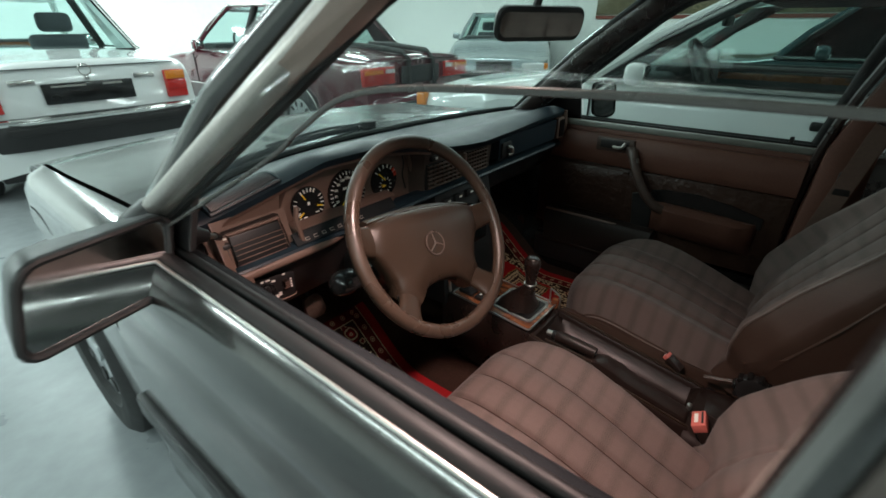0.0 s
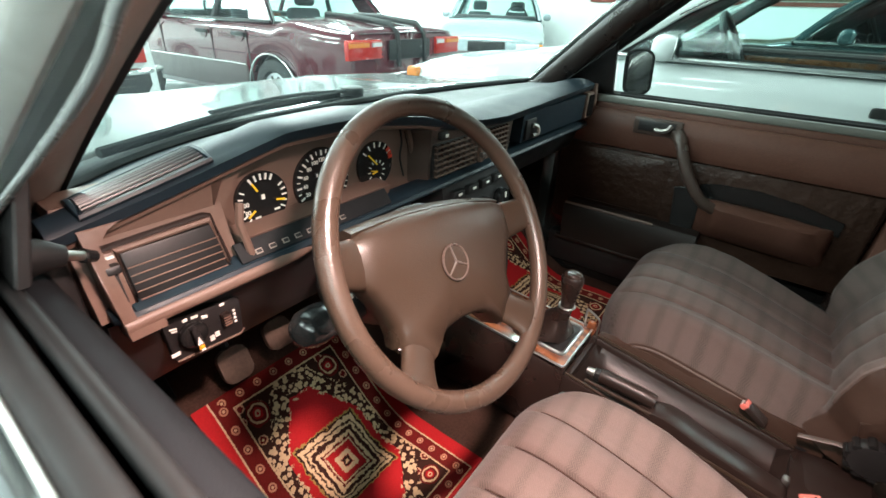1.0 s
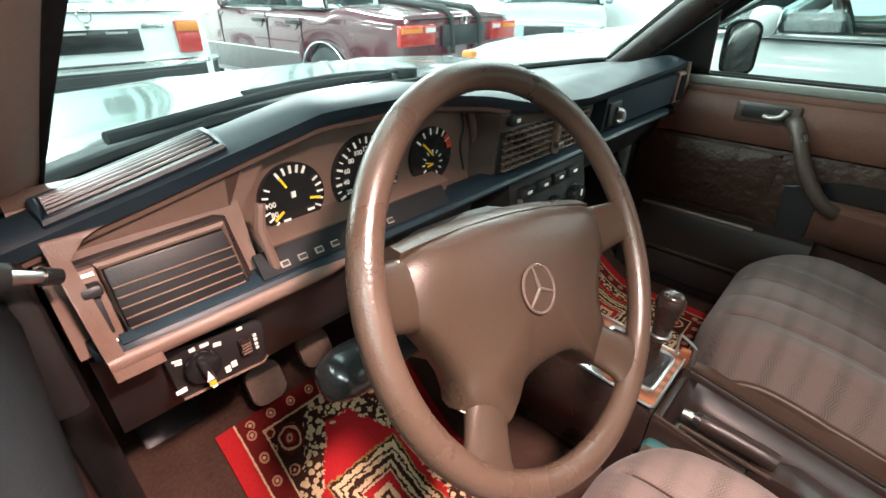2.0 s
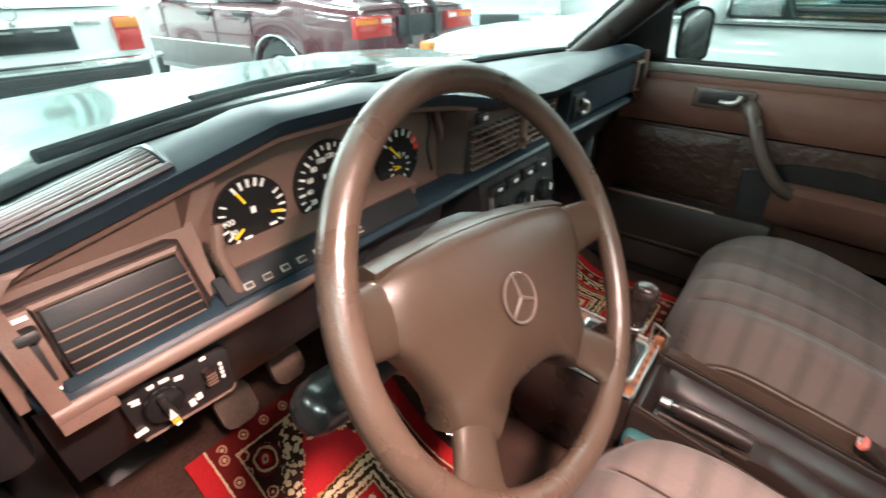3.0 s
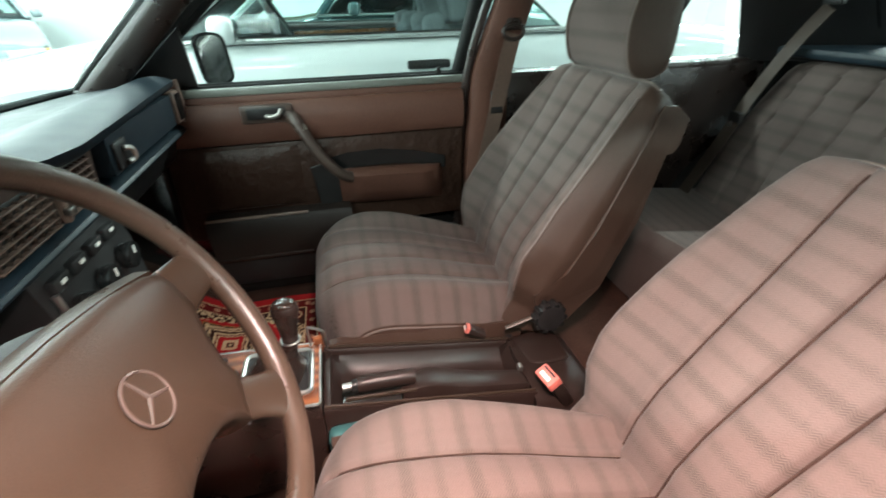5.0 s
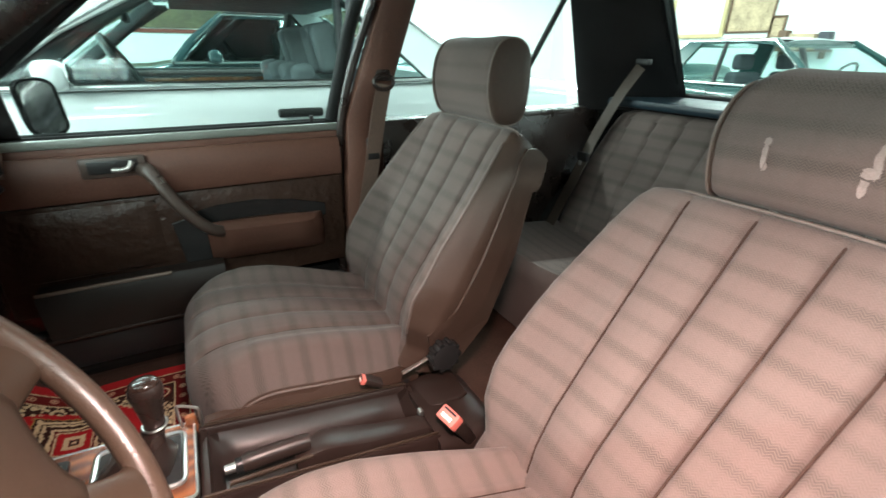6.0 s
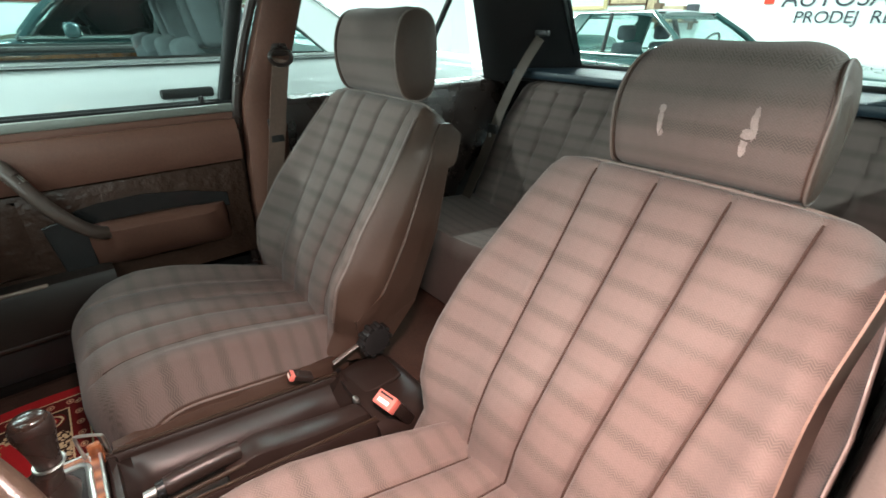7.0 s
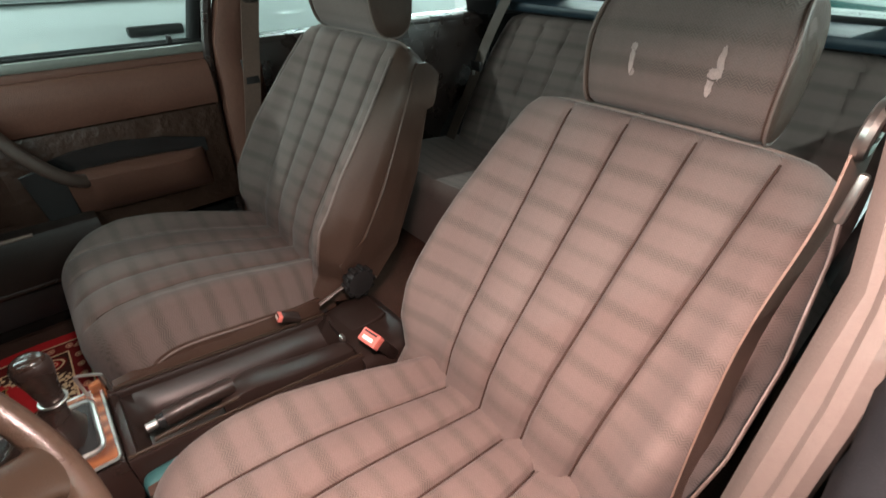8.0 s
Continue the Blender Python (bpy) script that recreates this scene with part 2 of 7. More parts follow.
    # medallion: stepped square of cream scrolls on black, red heart, cream eye
    sq = mth("ADD", mth("MAXIMUM", ax, mth("MULTIPLY", ay, 0.94)), mth("MULTIPLY", fine_w, 0.8))
    sqw = mth("ADD", sq, mth("MULTIPLY", mid_w, 0.50))
    for v, lo, hi, c in ((sqw, -1, 0.080, olive), (sqw, -1, 0.077, black), (sqw, 0.056, 0.072, cream), (sqw, 0.061, 0.065, black), (sq, -1, 0.052, black), (sqw, 0.040, 0.047, cream), (sq, -1, 0.039, deep), (sq, 0.0325, 0.0355, cream), (sq, -1, 0.0315, red), (sq, 0.010, 0.0195, cream), (sq, -1, 0.009, black), (sq, -1, 0.004, cream)):
        col = ring(v, lo, hi, c)
    grain = nd.new("ShaderNodeTexNoise")
    grain.inputs["Scale"].default_value = 420
    ln.new(tc.outputs["Object"], grain.inputs["Vector"])
    gm = nd.new("ShaderNodeMapRange")
    gm.inputs["To Min"].default_value, gm.inputs["To Max"].default_value = 0.7, 1.25
    ln.new(grain.outputs["Fac"], gm.inputs["Value"])
    k = nd.new("ShaderNodeMix")
    k.data_type, k.blend_type = "RGBA", "MULTIPLY"
    k.inputs["Factor"].default_value = 1
    ln.new(col, k.inputs["A"])
    ln.new(gm.outputs["Result"], k.inputs["B"])
    ln.new(k.outputs["Result"], b.inputs["Base Color"])
    bp = nd.new("ShaderNodeBump")
    bp.inputs["Strength"].default_value, bp.inputs["Distance"].default_value = 0.6, 0.002
    ln.new(grain.outputs["Fac"], bp.inputs["Height"])
    ln.new(bp.outputs["Normal"], b.inputs["Normal"])
    return m


def wood(name):
    m = surf(name, (0.16, 0.05, 0.02), 0.2, coat=0.8)
    nd, ln = m.node_tree.nodes, m.node_tree.links
    w = nd.new("ShaderNodeTexWave")
    w.inputs["Scale"].default_value, w.inputs["Distortion"].default_value, w.inputs["Detail"].default_value = 12, 9, 4
    tc = nd.new("ShaderNodeTexCoord")
    ln.new(tc.outputs["Object"], w.inputs["Vector"])
    r = nd.new("ShaderNodeMix")
    r.data_type = "RGBA"
    r.inputs["A"].default_value, r.inputs["B"].default_value = (0.09, 0.028, 0.012, 1), (0.26, 0.09, 0.035, 1)
    ln.new(w.outputs["Fac"], r.inputs["Factor"])
    ln.new(r.outputs["Result"], nd["Principled BSDF"].inputs["Base Color"])
    return m


M = {}
M["brown"] = surf("brown_dash_plastic", (0.152, 0.095, 0.073), 0.36, bump=0.25, bscale=700, var=0.1)
M["brown_mid"] = surf("mid_brown_plastic", (0.070, 0.047, 0.038), 0.34, bump=0.25, bscale=700, var=0.1)
M["brown_dark"] = surf("dark_brown_plastic", (0.019, 0.012, 0.010), 0.25, bump=0.25, bscale=700, var=0.12)
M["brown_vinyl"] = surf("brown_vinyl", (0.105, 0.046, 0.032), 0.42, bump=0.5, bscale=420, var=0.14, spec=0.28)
M["brown_gather"] = surf("gathered_brown_vinyl", (0.037, 0.018, 0.012), 0.36, bump=0.9, bscale=34, bdist=0.008, var=0.18, spec=0.32)
M["pad"] = surf("dark_dash_pad", (0.010, 0.020, 0.028), 0.40, bump=0.14, bscale=700, var=0.10, rvar=0.06, spec=0.38)
M["black"] = surf("black_plastic", (0.014, 0.013, 0.013), 0.4, bump=0.15, bscale=500, var=0.15)
M["rubber"] = surf("black_rubber", (0.007, 0.007, 0.007), 0.55, var=0.2, spec=0.22)
M["gloss_black"] = surf("gloss_black", (0.012, 0.012, 0.012), 0.16, var=0.1)
M["leather"] = surf("worn_brown_leather", (0.042, 0.027, 0.019), 0.26, bump=0.20, bscale=430, var=0.12)
M["wheel_pad"] = surf("brown_wheel_pad", (0.028, 0.018, 0.012), 0.30, spec=0.36, bump=0.2, bscale=600, var=0.08)
M["console"] = surf("glossy_brown_console_plastic", (0.018, 0.011, 0.009), 0.33, spec=0.34, bump=0.12, bscale=700, var=0.12)
M["chrome"] = surf("chrome", (0.78, 0.77, 0.75), 0.14, metal=1, var=0.06)
M["satin_dull"] = surf("dull_handle_metal", (0.30, 0.28, 0.26), 0.42, metal=0.6, var=0.12)
M["satin"] = surf("satin_metal", (0.55, 0.53, 0.50), 0.32, metal=1, var=0.1)
M["frame_alloy"] = surf("dull_grey_frame_metal", (0.33, 0.30, 0.28), 0.34, metal=0.9, var=0.12)
M["white_mark"] = surf("white_marking", (0.80, 0.78, 0.72), 0.5, var=0.05)
M["dim_mark"] = surf("dull_grey_marking", (0.30, 0.26, 0.22), 0.5, var=0.05)
M["orange_mark"] = surf("orange_marking", (0.9, 0.40, 0.03), 0.4, var=0.05)
M["red_mark"] = surf("red_marking", (0.7, 0.05, 0.02), 0.4, var=0.05)
M["needle"] = surf("yellow_needle", (0.95, 0.58, 0.03), 0.4, var=0.05)
M["buckle_red"] = surf("red_buckle_plastic", (0.60, 0.15, 0.12), 0.4, var=0.08)
M["cloth"] = fabric("checked_cloth", (0.112, 0.084, 0.075), (0.086, 0.066, 0.058), (0.050, 0.040, 0.036))
M["cloth_flat"] = fabric("checked_cushion_cloth", (0.112, 0.084, 0.075), (0.086, 0.066, 0.058), (0.050, 0.040, 0.036), "Y", 0.05)
M["seat_side"] = surf("brown_seat_vinyl", (0.050, 0.029, 0.021), 0.40, bump=0.4, bscale=500, var=0.1, spec=0.3)
M["piping"] = surf("seat_piping", (0.115, 0.083, 0.071), 0.5, bump=0.2)
M["seam"] = surf("dark_seam_thread", (0.040, 0.024, 0.019), 0.9, spec=0.1)
M["carpet"] = surf("brown_carpet", (0.050, 0.027, 0.020), 0.95, bump=1.0, bscale=260, var=0.35, scale=20, spec=0.1)
M["belt"] = surf("brown_belt_webbing", (0.115, 0.070, 0.052), 0.6, bump=0.4, bscale=900)
# same webbing, with the rear seat's shade put into its colour
M["belt_shaded"] = surf("shaded_belt_webbing", (0.052, 0.034, 0.024), 0.7, bump=0.4, bscale=900)
M["wood"] = wood("zebrano_wood")
M["paint"] = surf("dark_grey_metallic_paint", (0.105, 0.101, 0.098), 0.20, metal=0.9, var=0.08, rvar=0.05, coat=0.50)
M["door_pad"] = surf("darkened_door_lining", (0.008, 0.009, 0.010), 0.6, bump=0.2, bscale=600, var=0.12, spec=0.04)
M["trim_grey"] = surf("grey_brown_trim", (0.26, 0.195, 0.165), 0.55, bump=0.2, var=0.08)
M["post_grey"] = surf("grey_brown_post_trim", (0.125, 0.100, 0.088), 0.5, bump=0.2, var=0.10)
M["headliner"] = surf("brown_headliner", (0.20, 0.15, 0.125), 0.9, bump=0.3, bscale=400)
M["glass"] = glass("clear_glass", (0.90, 0.95, 0.94))
M["glass_dark"] = glass("tinted_car_glass", (0.86, 0.93, 0.92), grazing=0.3, gloss=0.012)
M["deflector"] = glass("scratched_smoke_plastic", (0.92, 0.92, 0.91), haze=0.01, alpha_mix=0.002, gloss=0.003, grazing=0.06)
M["emblem"] = surf("dull_emblem_metal", (0.17, 0.13, 0.115), 0.25, metal=0.7, var=0.1)
M["lip"] = surf("grey_smoked_plastic_edge", (0.07, 0.065, 0.06), 0.22, var=0.1)
M["rib"] = surf("grey_grille_plastic", (0.045, 0.050, 0.055), 0.34)
M["bin"] = surf("dark_brown_bin_plastic", (0.016, 0.010, 0.008), 0.5, bump=0.2, bscale=600, var=0.15, spec=0.25)
M["scuttle"] = surf("dull_black_scuttle", (0.010, 0.011, 0.012), 0.7, spec=0.25)
M["ledge_sheen"] = surf("grey_green_door_sheen", (0.16, 0.17, 0.15), 0.32, var=0.1)
M["fill_glow"] = glow("fill_lamp_diffuser", (1.0, 0.72, 0.55), 6.0)
M["mural"] = surf("faded_dark_mural", (0.13, 0.11, 0.06), 0.7, var=0.8, scale=2.2)
M["pale_wood"] = surf("pale_frame_wood", (0.55, 0.42, 0.22), 0.5)
M["knob"] = surf("dark_shiny_knob", (0.022, 0.013, 0.010), 0.16, var=0.2)
M["pedal"] = surf("worn_brown_rubber", (0.15, 0.10, 0.075), 0.7, var=0.25, bump=0.4)
M["mirror"] = surf("mirror_glass", (0.9, 0.9, 0.9), 0.02, metal=1, var=0.01)
M["white_wall"] = surf("white_wall_paint", (0.80, 0.81, 0.79), 0.8, var=0.05, scale=1.2, bump=0.1)
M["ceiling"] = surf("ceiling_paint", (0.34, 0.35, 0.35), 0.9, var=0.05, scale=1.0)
M["floor"] = surf("grey_showroom_floor", (0.30, 0.32, 0.33), 0.28, var=0.16, scale=1.6, rvar=0.3)
M["tube"] = glow("fluorescent_tube", (0.85, 1.0, 0.98), 9.0)
M["paint_white"] = surf("white_car_paint", (0.78, 0.80, 0.79), 0.22, var=0.02, coat=1.0, rvar=0.02)
M["paint_silver"] = surf("silver_car_paint", (0.36, 0.41, 0.43), 0.25, metal=0.5, var=0.03, coat=1.0, rvar=0.02)
M["paint_red"] = surf("dark_red_car_paint", (0.095, 0.011, 0.020), 0.22, var=0.03, coat=1.0, rvar=0.02)
M["paint_teal"] = surf("dark_teal_car_paint", (0.030, 0.062, 0.068), 0.22, var=0.03, coat=1.0, rvar=0.02)
M["banner_edge"] = surf("dull_red_banner_edge", (0.20, 0.045, 0.03), 0.7)
M["paint_green"] = surf("dark_green_car_paint", (0.020, 0.060, 0.055), 0.25, var=0.03, coat=1.0, rvar=0.02)
M["grey_cladding"] = surf("grey_door_cladding", (0.10, 0.075, 0.075), 0.45, var=0.05)
M["lamp_red"] = surf("red_lamp_lens", (0.55, 0.02, 0.015), 0.15, var=0.08, coat=0.6)
M["lamp_orange"] = surf("orange_lamp_lens", (0.75, 0.22, 0.02), 0.15, var=0.08, coat=0.6)
M["lamp_white"] = surf("clear_lamp_lens", (0.65, 0.66, 0.66), 0.1, var=0.05, coat=0.6)
M["tyre"] = surf("tyre_rubber", (0.022, 0.022, 0.022), 0.75, var=0.2)
M["alloy"] = surf("silver_wheel", (0.60, 0.62, 0.63), 0.3, metal=0.9, var=0.06)
M["dark_int"] = surf("dark_car_interior", (0.03, 0.03, 0.032), 0.7, var=0.2)
M["grey_cloth"] = surf("grey_seat_cloth", (0.09, 0.085, 0.095), 0.9, bump=0.4)
M["pale_cloth"] = surf("pale_grey_seat_cloth", (0.15, 0.14, 0.15), 0.9, bump=0.4)
M["paper"] = surf("worn_sticker_residue", (0.225, 0.172, 0.156), 0.8, var=0.3, scale=60)
M["teal_case"] = surf("teal_plastic", (0.03, 0.10, 0.10), 0.4)
M["picture"] = surf("faded_picture", (0.45, 0.32, 0.20), 0.6, var=0.7, scale=6)
M["frame_wood"] = surf("dark_frame_wood", (0.12, 0.06, 0.03), 0.5)
M["sign_ink"] = surf("black_sign_paint", (0.04, 0.04, 0.05), 0.6)

# ---------------------------------------------------------------- mesh tools


def thing(name, label, category, group="", kind="", place=(0, 0, 0)):
    o = new(name)
    o.location = place
    o.empty_display_size = 0.05
    return tagged(o, label, category, group, kind)


def finish(ob, smooth=True):
    if smooth:
        me = ob.data
        me.polygons.foreach_set("use_smooth", [True] * len(me.polygons))
        me.set_sharp_from_angle(angle=radians(42))
    return ob


def part(name, bm, mat, parent=None, label="", m=None):
    """One bmesh as one mesh object under a thing or a part (its place is given in the parent's space)."""
    bmesh.ops.recalc_face_normals(bm, faces=bm.faces)
    me = bpy.data.meshes.new(name)
    bm.to_mesh(me)
    bm.free()
    for q in (mat if isinstance(mat, (list, tuple)) else [mat]):
        me.materials.append(q)
    o = new(name, me)
    if parent is not None:
        o.parent = parent
    if m is not None:
        o.matrix_basis = m
    if label:
        o["label"] = label
    return finish(o)


def solo(name, bm, mat, label, category, group="", kind="", m=None):
    return tagged(part(name, bm, mat, None, "", m), label, category, group, kind)


def loft(rings, closed=True, caps=True, bm=None):
    """Skin over rings of equal length."""
    bm = bm or bmesh.new()
    vs = [[bm.verts.new(p) for p in r] for r in rings]
    n = len(rings[0])
    for a, b in zip(vs, vs[1:]):
        for i in range(n if closed else n - 1):
            j = (i + 1) % n
            bm.faces.new((a[i], a[j], b[j], b[i]))
    if caps and closed:
        bm.faces.new(vs[0][::-1])
        bm.faces.new(vs[-1])
    return bm


def box(cx, cy, cz, sx, sy, sz, bev=0.004, seg=2, bm=None, rot=None):
    """Box of full sizes with rounded edges."""
    own = bmesh.new()
    bmesh.ops.create_cube(own, size=1)
    for v in own.verts:
        v.co = Vector((v.co.x * sx, v.co.y * sy, v.co.z * sz))
    if bev:
        bmesh.ops.bevel(own, geom=own.edges[:], offset=min(bev, 0.45 * min(sx, sy, sz)), segments=seg, profile=0.5, affect="EDGES")
    mt = Matrix.Translation((cx, cy, cz))
    if rot is not None:
        mt = mt @ Euler([radians(a) for a in rot]).to_matrix().to_4x4()
    own.transform(mt)
    return merge(bm, own)


def merge(bm, own):
    if bm is None:
        return own
    me = bpy.data.meshes.new("tmp")
    own.to_mesh(me)
    own.free()
    bm.from_mesh(me)
    bpy.data.meshes.remove(me)
    return bm


def tube(pts, r, seg=10, closed=False, bm=None, flat=1.0, up=None):
    """Round bar along points; r may be a list; flat squashes it along its second axis."""
    pts = [Vector(p) for p in pts]
    n = len(pts)
    rs = r if isinstance(r, (list, tuple)) else [r] * n
    rings = []
    ref = Vector(up) if up else Vector((0, 0, 1))
    for i, p in enumerate(pts):
        if closed:
            t = pts[(i + 1) % n] - pts[i - 1]
        else:
            t = pts[min(i + 1, n - 1)] - pts[max(i - 1, 0)]
        t.normalize()
        if abs(t.dot(ref)) > 0.97:
            ref = Vector((0, 1, 0)) if abs(t.y) < 0.9 else Vector((1, 0, 0))
        a = t.cross(ref).normalized()
        b = a.cross(t)
        if not up:
            ref = b
        rings.append([p + rs[i] * (math.cos(2 * math.pi * k / seg) * a + flat * math.sin(2 * math.pi * k / seg) * b) for k in range(seg)])
    if closed:
        rings.append(rings[0])
        own = loft(rings, True, False)
        bmesh.ops.remove_doubles(own, verts=own.verts[:], dist=1e-6)
    else:
        own = loft(rings)
    return merge(bm, own)


def bez(pts, n=8):
    """Smooth curve through points (Catmull-Rom)."""
    P = [Vector(p) for p in pts]
    P = [2 * P[0] - P[1]] + P + [2 * P[-1] - P[-2]]
    out = []
    for i in range(1, len(P) - 2):
        for k in range(n):
            t = k / n
            a, b, c, d = P[i - 1], P[i], P[i + 1], P[i + 2]
            out.append(0.5 * (2 * b + (c - a) * t + (2 * a - 5 * b + 4 * c - d) * t * t + (3 * b - a - 3 * c + d) * t ** 3))
    out.append(P[-2])
    return out


def prism(poly, depth, bev=0.003, seg=2, m=None, bm=None):
    """Plate: outline in local x, y; thickness along local z from 0 to depth, edges rounded."""
    own = bmesh.new()
    lo = [own.verts.new((x, y, 0)) for x, y in poly]
    hi = [own.verts.new((x, y, depth)) for x, y in poly]
    n = len(poly)
    own.faces.new(lo[::-1])
    own.faces.new(hi)
    for i in range(n):
        j = (i + 1) % n
        own.faces.new((lo[i], lo[j], hi[j], hi[i]))
    if bev:
        es = [e for e in own.edges if abs(e.verts[0].co.z - e.verts[1].co.z) < 1e-9]
        bmesh.ops.bevel(own, geom=es, offset=bev, segments=seg, profile=0.5, affect="EDGES", clamp_overlap=True)
    if m is not None:
        own.transform(m)
    return merge(bm, own)


def disc(r, depth, seg=32, m=None, bev=0.002, bm=None):
    return prism([(r * math.cos(2 * math.pi * k / seg), r * math.sin(2 * math.pi * k / seg)) for k in range(seg)], depth, bev, 2, m, bm)


def rrect(w, h, r, n=4):
    out = []
    for cx, cy, a0 in ((w / 2 - r, h / 2 - r, 0), (-w / 2 + r, h / 2 - r, 90), (-w / 2 + r, -h / 2 + r, 180), (w / 2 - r, -h / 2 + r, 270)):
        for k in range(n + 1):
            a = radians(a0 + 90 * k / n)
            out.append((cx + r * math.cos(a), cy + r * math.sin(a)))
    return out


def sweep(profile, path, bm=None, caps=True):
    """Profile given in (y, z) moved along x stations: path holds (x, dy, dz, scale)."""
    rings = [[Vector((x, dy + s * y, dz + s * z)) for y, z in profile] for x, dy, dz, s in path]
    return merge(bm, loft(rings, True, caps))


def lerp_table(tab, v):
    for (a, fa), (b, fb) in zip(tab, tab[1:]):
        if v <= b:
            return fa + (fb - fa) * max(0, (v - a)) / (b - a)
    return tab[-1][1]


def smooth_table(tab, v):
    for (a, fa), (b, fb) in zip(tab, tab[1:]):
        if v <= b:
            t = min(1, max(0, (v - a) / (b - a)))
            t = t * t * (3 - 2 * t)
            return fa + (fb - fa) * t
    return tab[-1][1]


def lettering(name, text, size, mat, parent, m, depth=0.0006, align="CENTER"):
    c = bpy.data.curves.new(name, "FONT")
    c.body, c.size, c.extrude, c.align_x, c.align_y = text, size, depth, align, "CENTER"
    tmp = bpy.data.objects.new(name, c)
    scene.collection.objects.link(tmp)
    dg = bpy.context.evaluated_depsgraph_get()
    me = bpy.data.meshes.new_from_object(tmp.evaluated_get(dg))
    bpy.data.objects.remove(tmp)
    me.materials.clear()
    me.materials.append(mat)
    o = new(name, me)
    if parent is not None:
        o.parent = parent
    o.matrix_basis = m
    return o


def face_m(origin, xdir, ydir):
    """Frame with local x and y along the given directions; local z is their cross product."""
    x = Vector(xdir).normalized()
    y = Vector(ydir)
    y = (y - x * x.dot(y)).normalized()
    z = x.cross(y)
    mm = Matrix((x, y, z)).transposed().to_4x4()
    mm.translation = Vector(origin)
    return mm


# ---------------------------------------------------------------- showroom
X0, X1, Y0, Y1 = -7.0, 9.0, -8.6, 11.0


def plain_wall(name, cx, cy, sx, sy):
    return solo(name, box(cx, cy, ROOM_H / 2, sx, sy, ROOM_H, 0.0), M["white_wall"], "white painted showroom wall", "wall", "", "structure")


plain_wall("wall_south", (X0 + X1) / 2, Y0 - 0.1, X1 - X0 + 0.4, 0.2)
plain_wall("wall_north", (X0 + X1) / 2, Y1 + 0.1, X1 - X0 + 0.4, 0.2)
plain_wall("wall_west", X0 - 0.1, (Y0 + Y1) / 2, 0.2, Y1 - Y0)
plain_wall("wall_east", X1 + 0.1, (Y0 + Y1) / 2, 0.2, Y1 - Y0)
solo("floor", box((X0 + X1) / 2, (Y0 + Y1) / 2, -0.06, X1 - X0 + 0.4, Y1 - Y0 + 0.4, 0.12, 0.0), M["floor"], "pale grey polished showroom floor", "floor", "", "structure")
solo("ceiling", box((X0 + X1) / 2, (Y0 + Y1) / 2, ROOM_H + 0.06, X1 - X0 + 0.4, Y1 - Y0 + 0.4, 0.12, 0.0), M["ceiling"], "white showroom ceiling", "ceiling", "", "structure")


def ceiling_light():
    o = thing("ceiling_light", "white fluorescent strip light on the ceiling", "ceiling light", "strip lights on the ceiling")
    part("housing", box(0, 0, -0.03, 0.16, 2.4, 0.06, 0.01), M["ceiling"], o)
    for dx in (-0.04, 0.04):
        part("tube", tube([(dx, -1.15, -0.085), (dx, 1.15, -0.085)], 0.014, 10), M["tube"], o, "glowing white fluorescent tube")
    for dy in (-1.17, 1.17):
        part("holder", box(0, dy, -0.075, 0.13, 0.03, 0.05, 0.004), M["ceiling"], o)
    return o


first = ceiling_light()
first.location = (*TUBES[0], ROOM_H)
for tx, ty in TUBES[1:]:
    copy_thing(first, pose(tx, ty, ROOM_H))

# wall sign, pictures and shelf on the back wall
SY = Y0 + 0.012
sign = thing("wall_sign", "black painted lettering on the white wall", "sign", "", "", (0, 0, 0))
SM = Matrix.Rotation(radians(180), 4, "Z") @ Matrix.Rotation(radians(90), 4, "X")


def wall_text(text, x, z, size):
    mm = Matrix.Translation((x, SY, z)) @ SM
    lettering("letters", text, size, M["sign_ink"], sign, mm, 0.004, "LEFT")


wall_text("AUTOSALON", 1.83, 1.41, 0.30)
wall_text("PRODEJ  RENOV", 1.63, 1.18, 0.21)
part("red_square", box(1.99, SY, 1.43, 0.13, 0.012, 0.15, 0.003), M["red_mark"], sign, "small red square")


def picture(x, z, w, h):
    o = thing("framed_picture", "framed picture hanging on the white wall", "picture", "pictures on the wall", "", (x, Y0 + 0.02, z))
    fr = box(0, 0, h / 2, w, 0.03, 0.03, 0.004)
    fr = box(0, 0, -h / 2, w, 0.03, 0.03, 0.004, bm=fr)
    fr = box(-w / 2, 0, 0, 0.03, 0.03, h + 0.03, 0.004, bm=fr)
    fr = box(w / 2, 0, 0, 0.03, 0.03, h + 0.03, 0.004, bm=fr)
    part("frame", fr, M["frame_wood"], o)
    part("print", box(0, -0.008, 0, w - 0.02, 0.006, h - 0.02, 0), M["picture"], o)


picture(4.22, 1.80, 0.72, 0.80)
picture(3.76, 1.46, 0.20, 0.30)

# glazed door frame, and a shelf with boxes on the back wall
wd = thing("wall_window", "pale glazed panel in a wooden frame", "window", "", "", (5.15, Y0 + 0.03, 1.88))
part("pane", box(0, 0, 0, 0.95, 0.02, 1.0, 0.002), M["lamp_white"], wd, "pale reflecting glass")
for dx in (-0.50, 0.50):
    part("stile", box(dx, 0.0, 0, 0.07, 0.05, 1.1, 0.006), M["pale_wood"], wd)
part("rail", box(0, 0.0, -0.53, 0.93, 0.048, 0.07, 0.006), M["pale_wood"], wd)
sh = thing("wall_shelf", "small wooden shelf on the white wall", "shelf", "", "", (3.28, Y0 + 0.12, 1.12))
part("board", box(0, 0, 0, 0.72, 0.22, 0.025, 0.003), M["frame_wood"], sh)
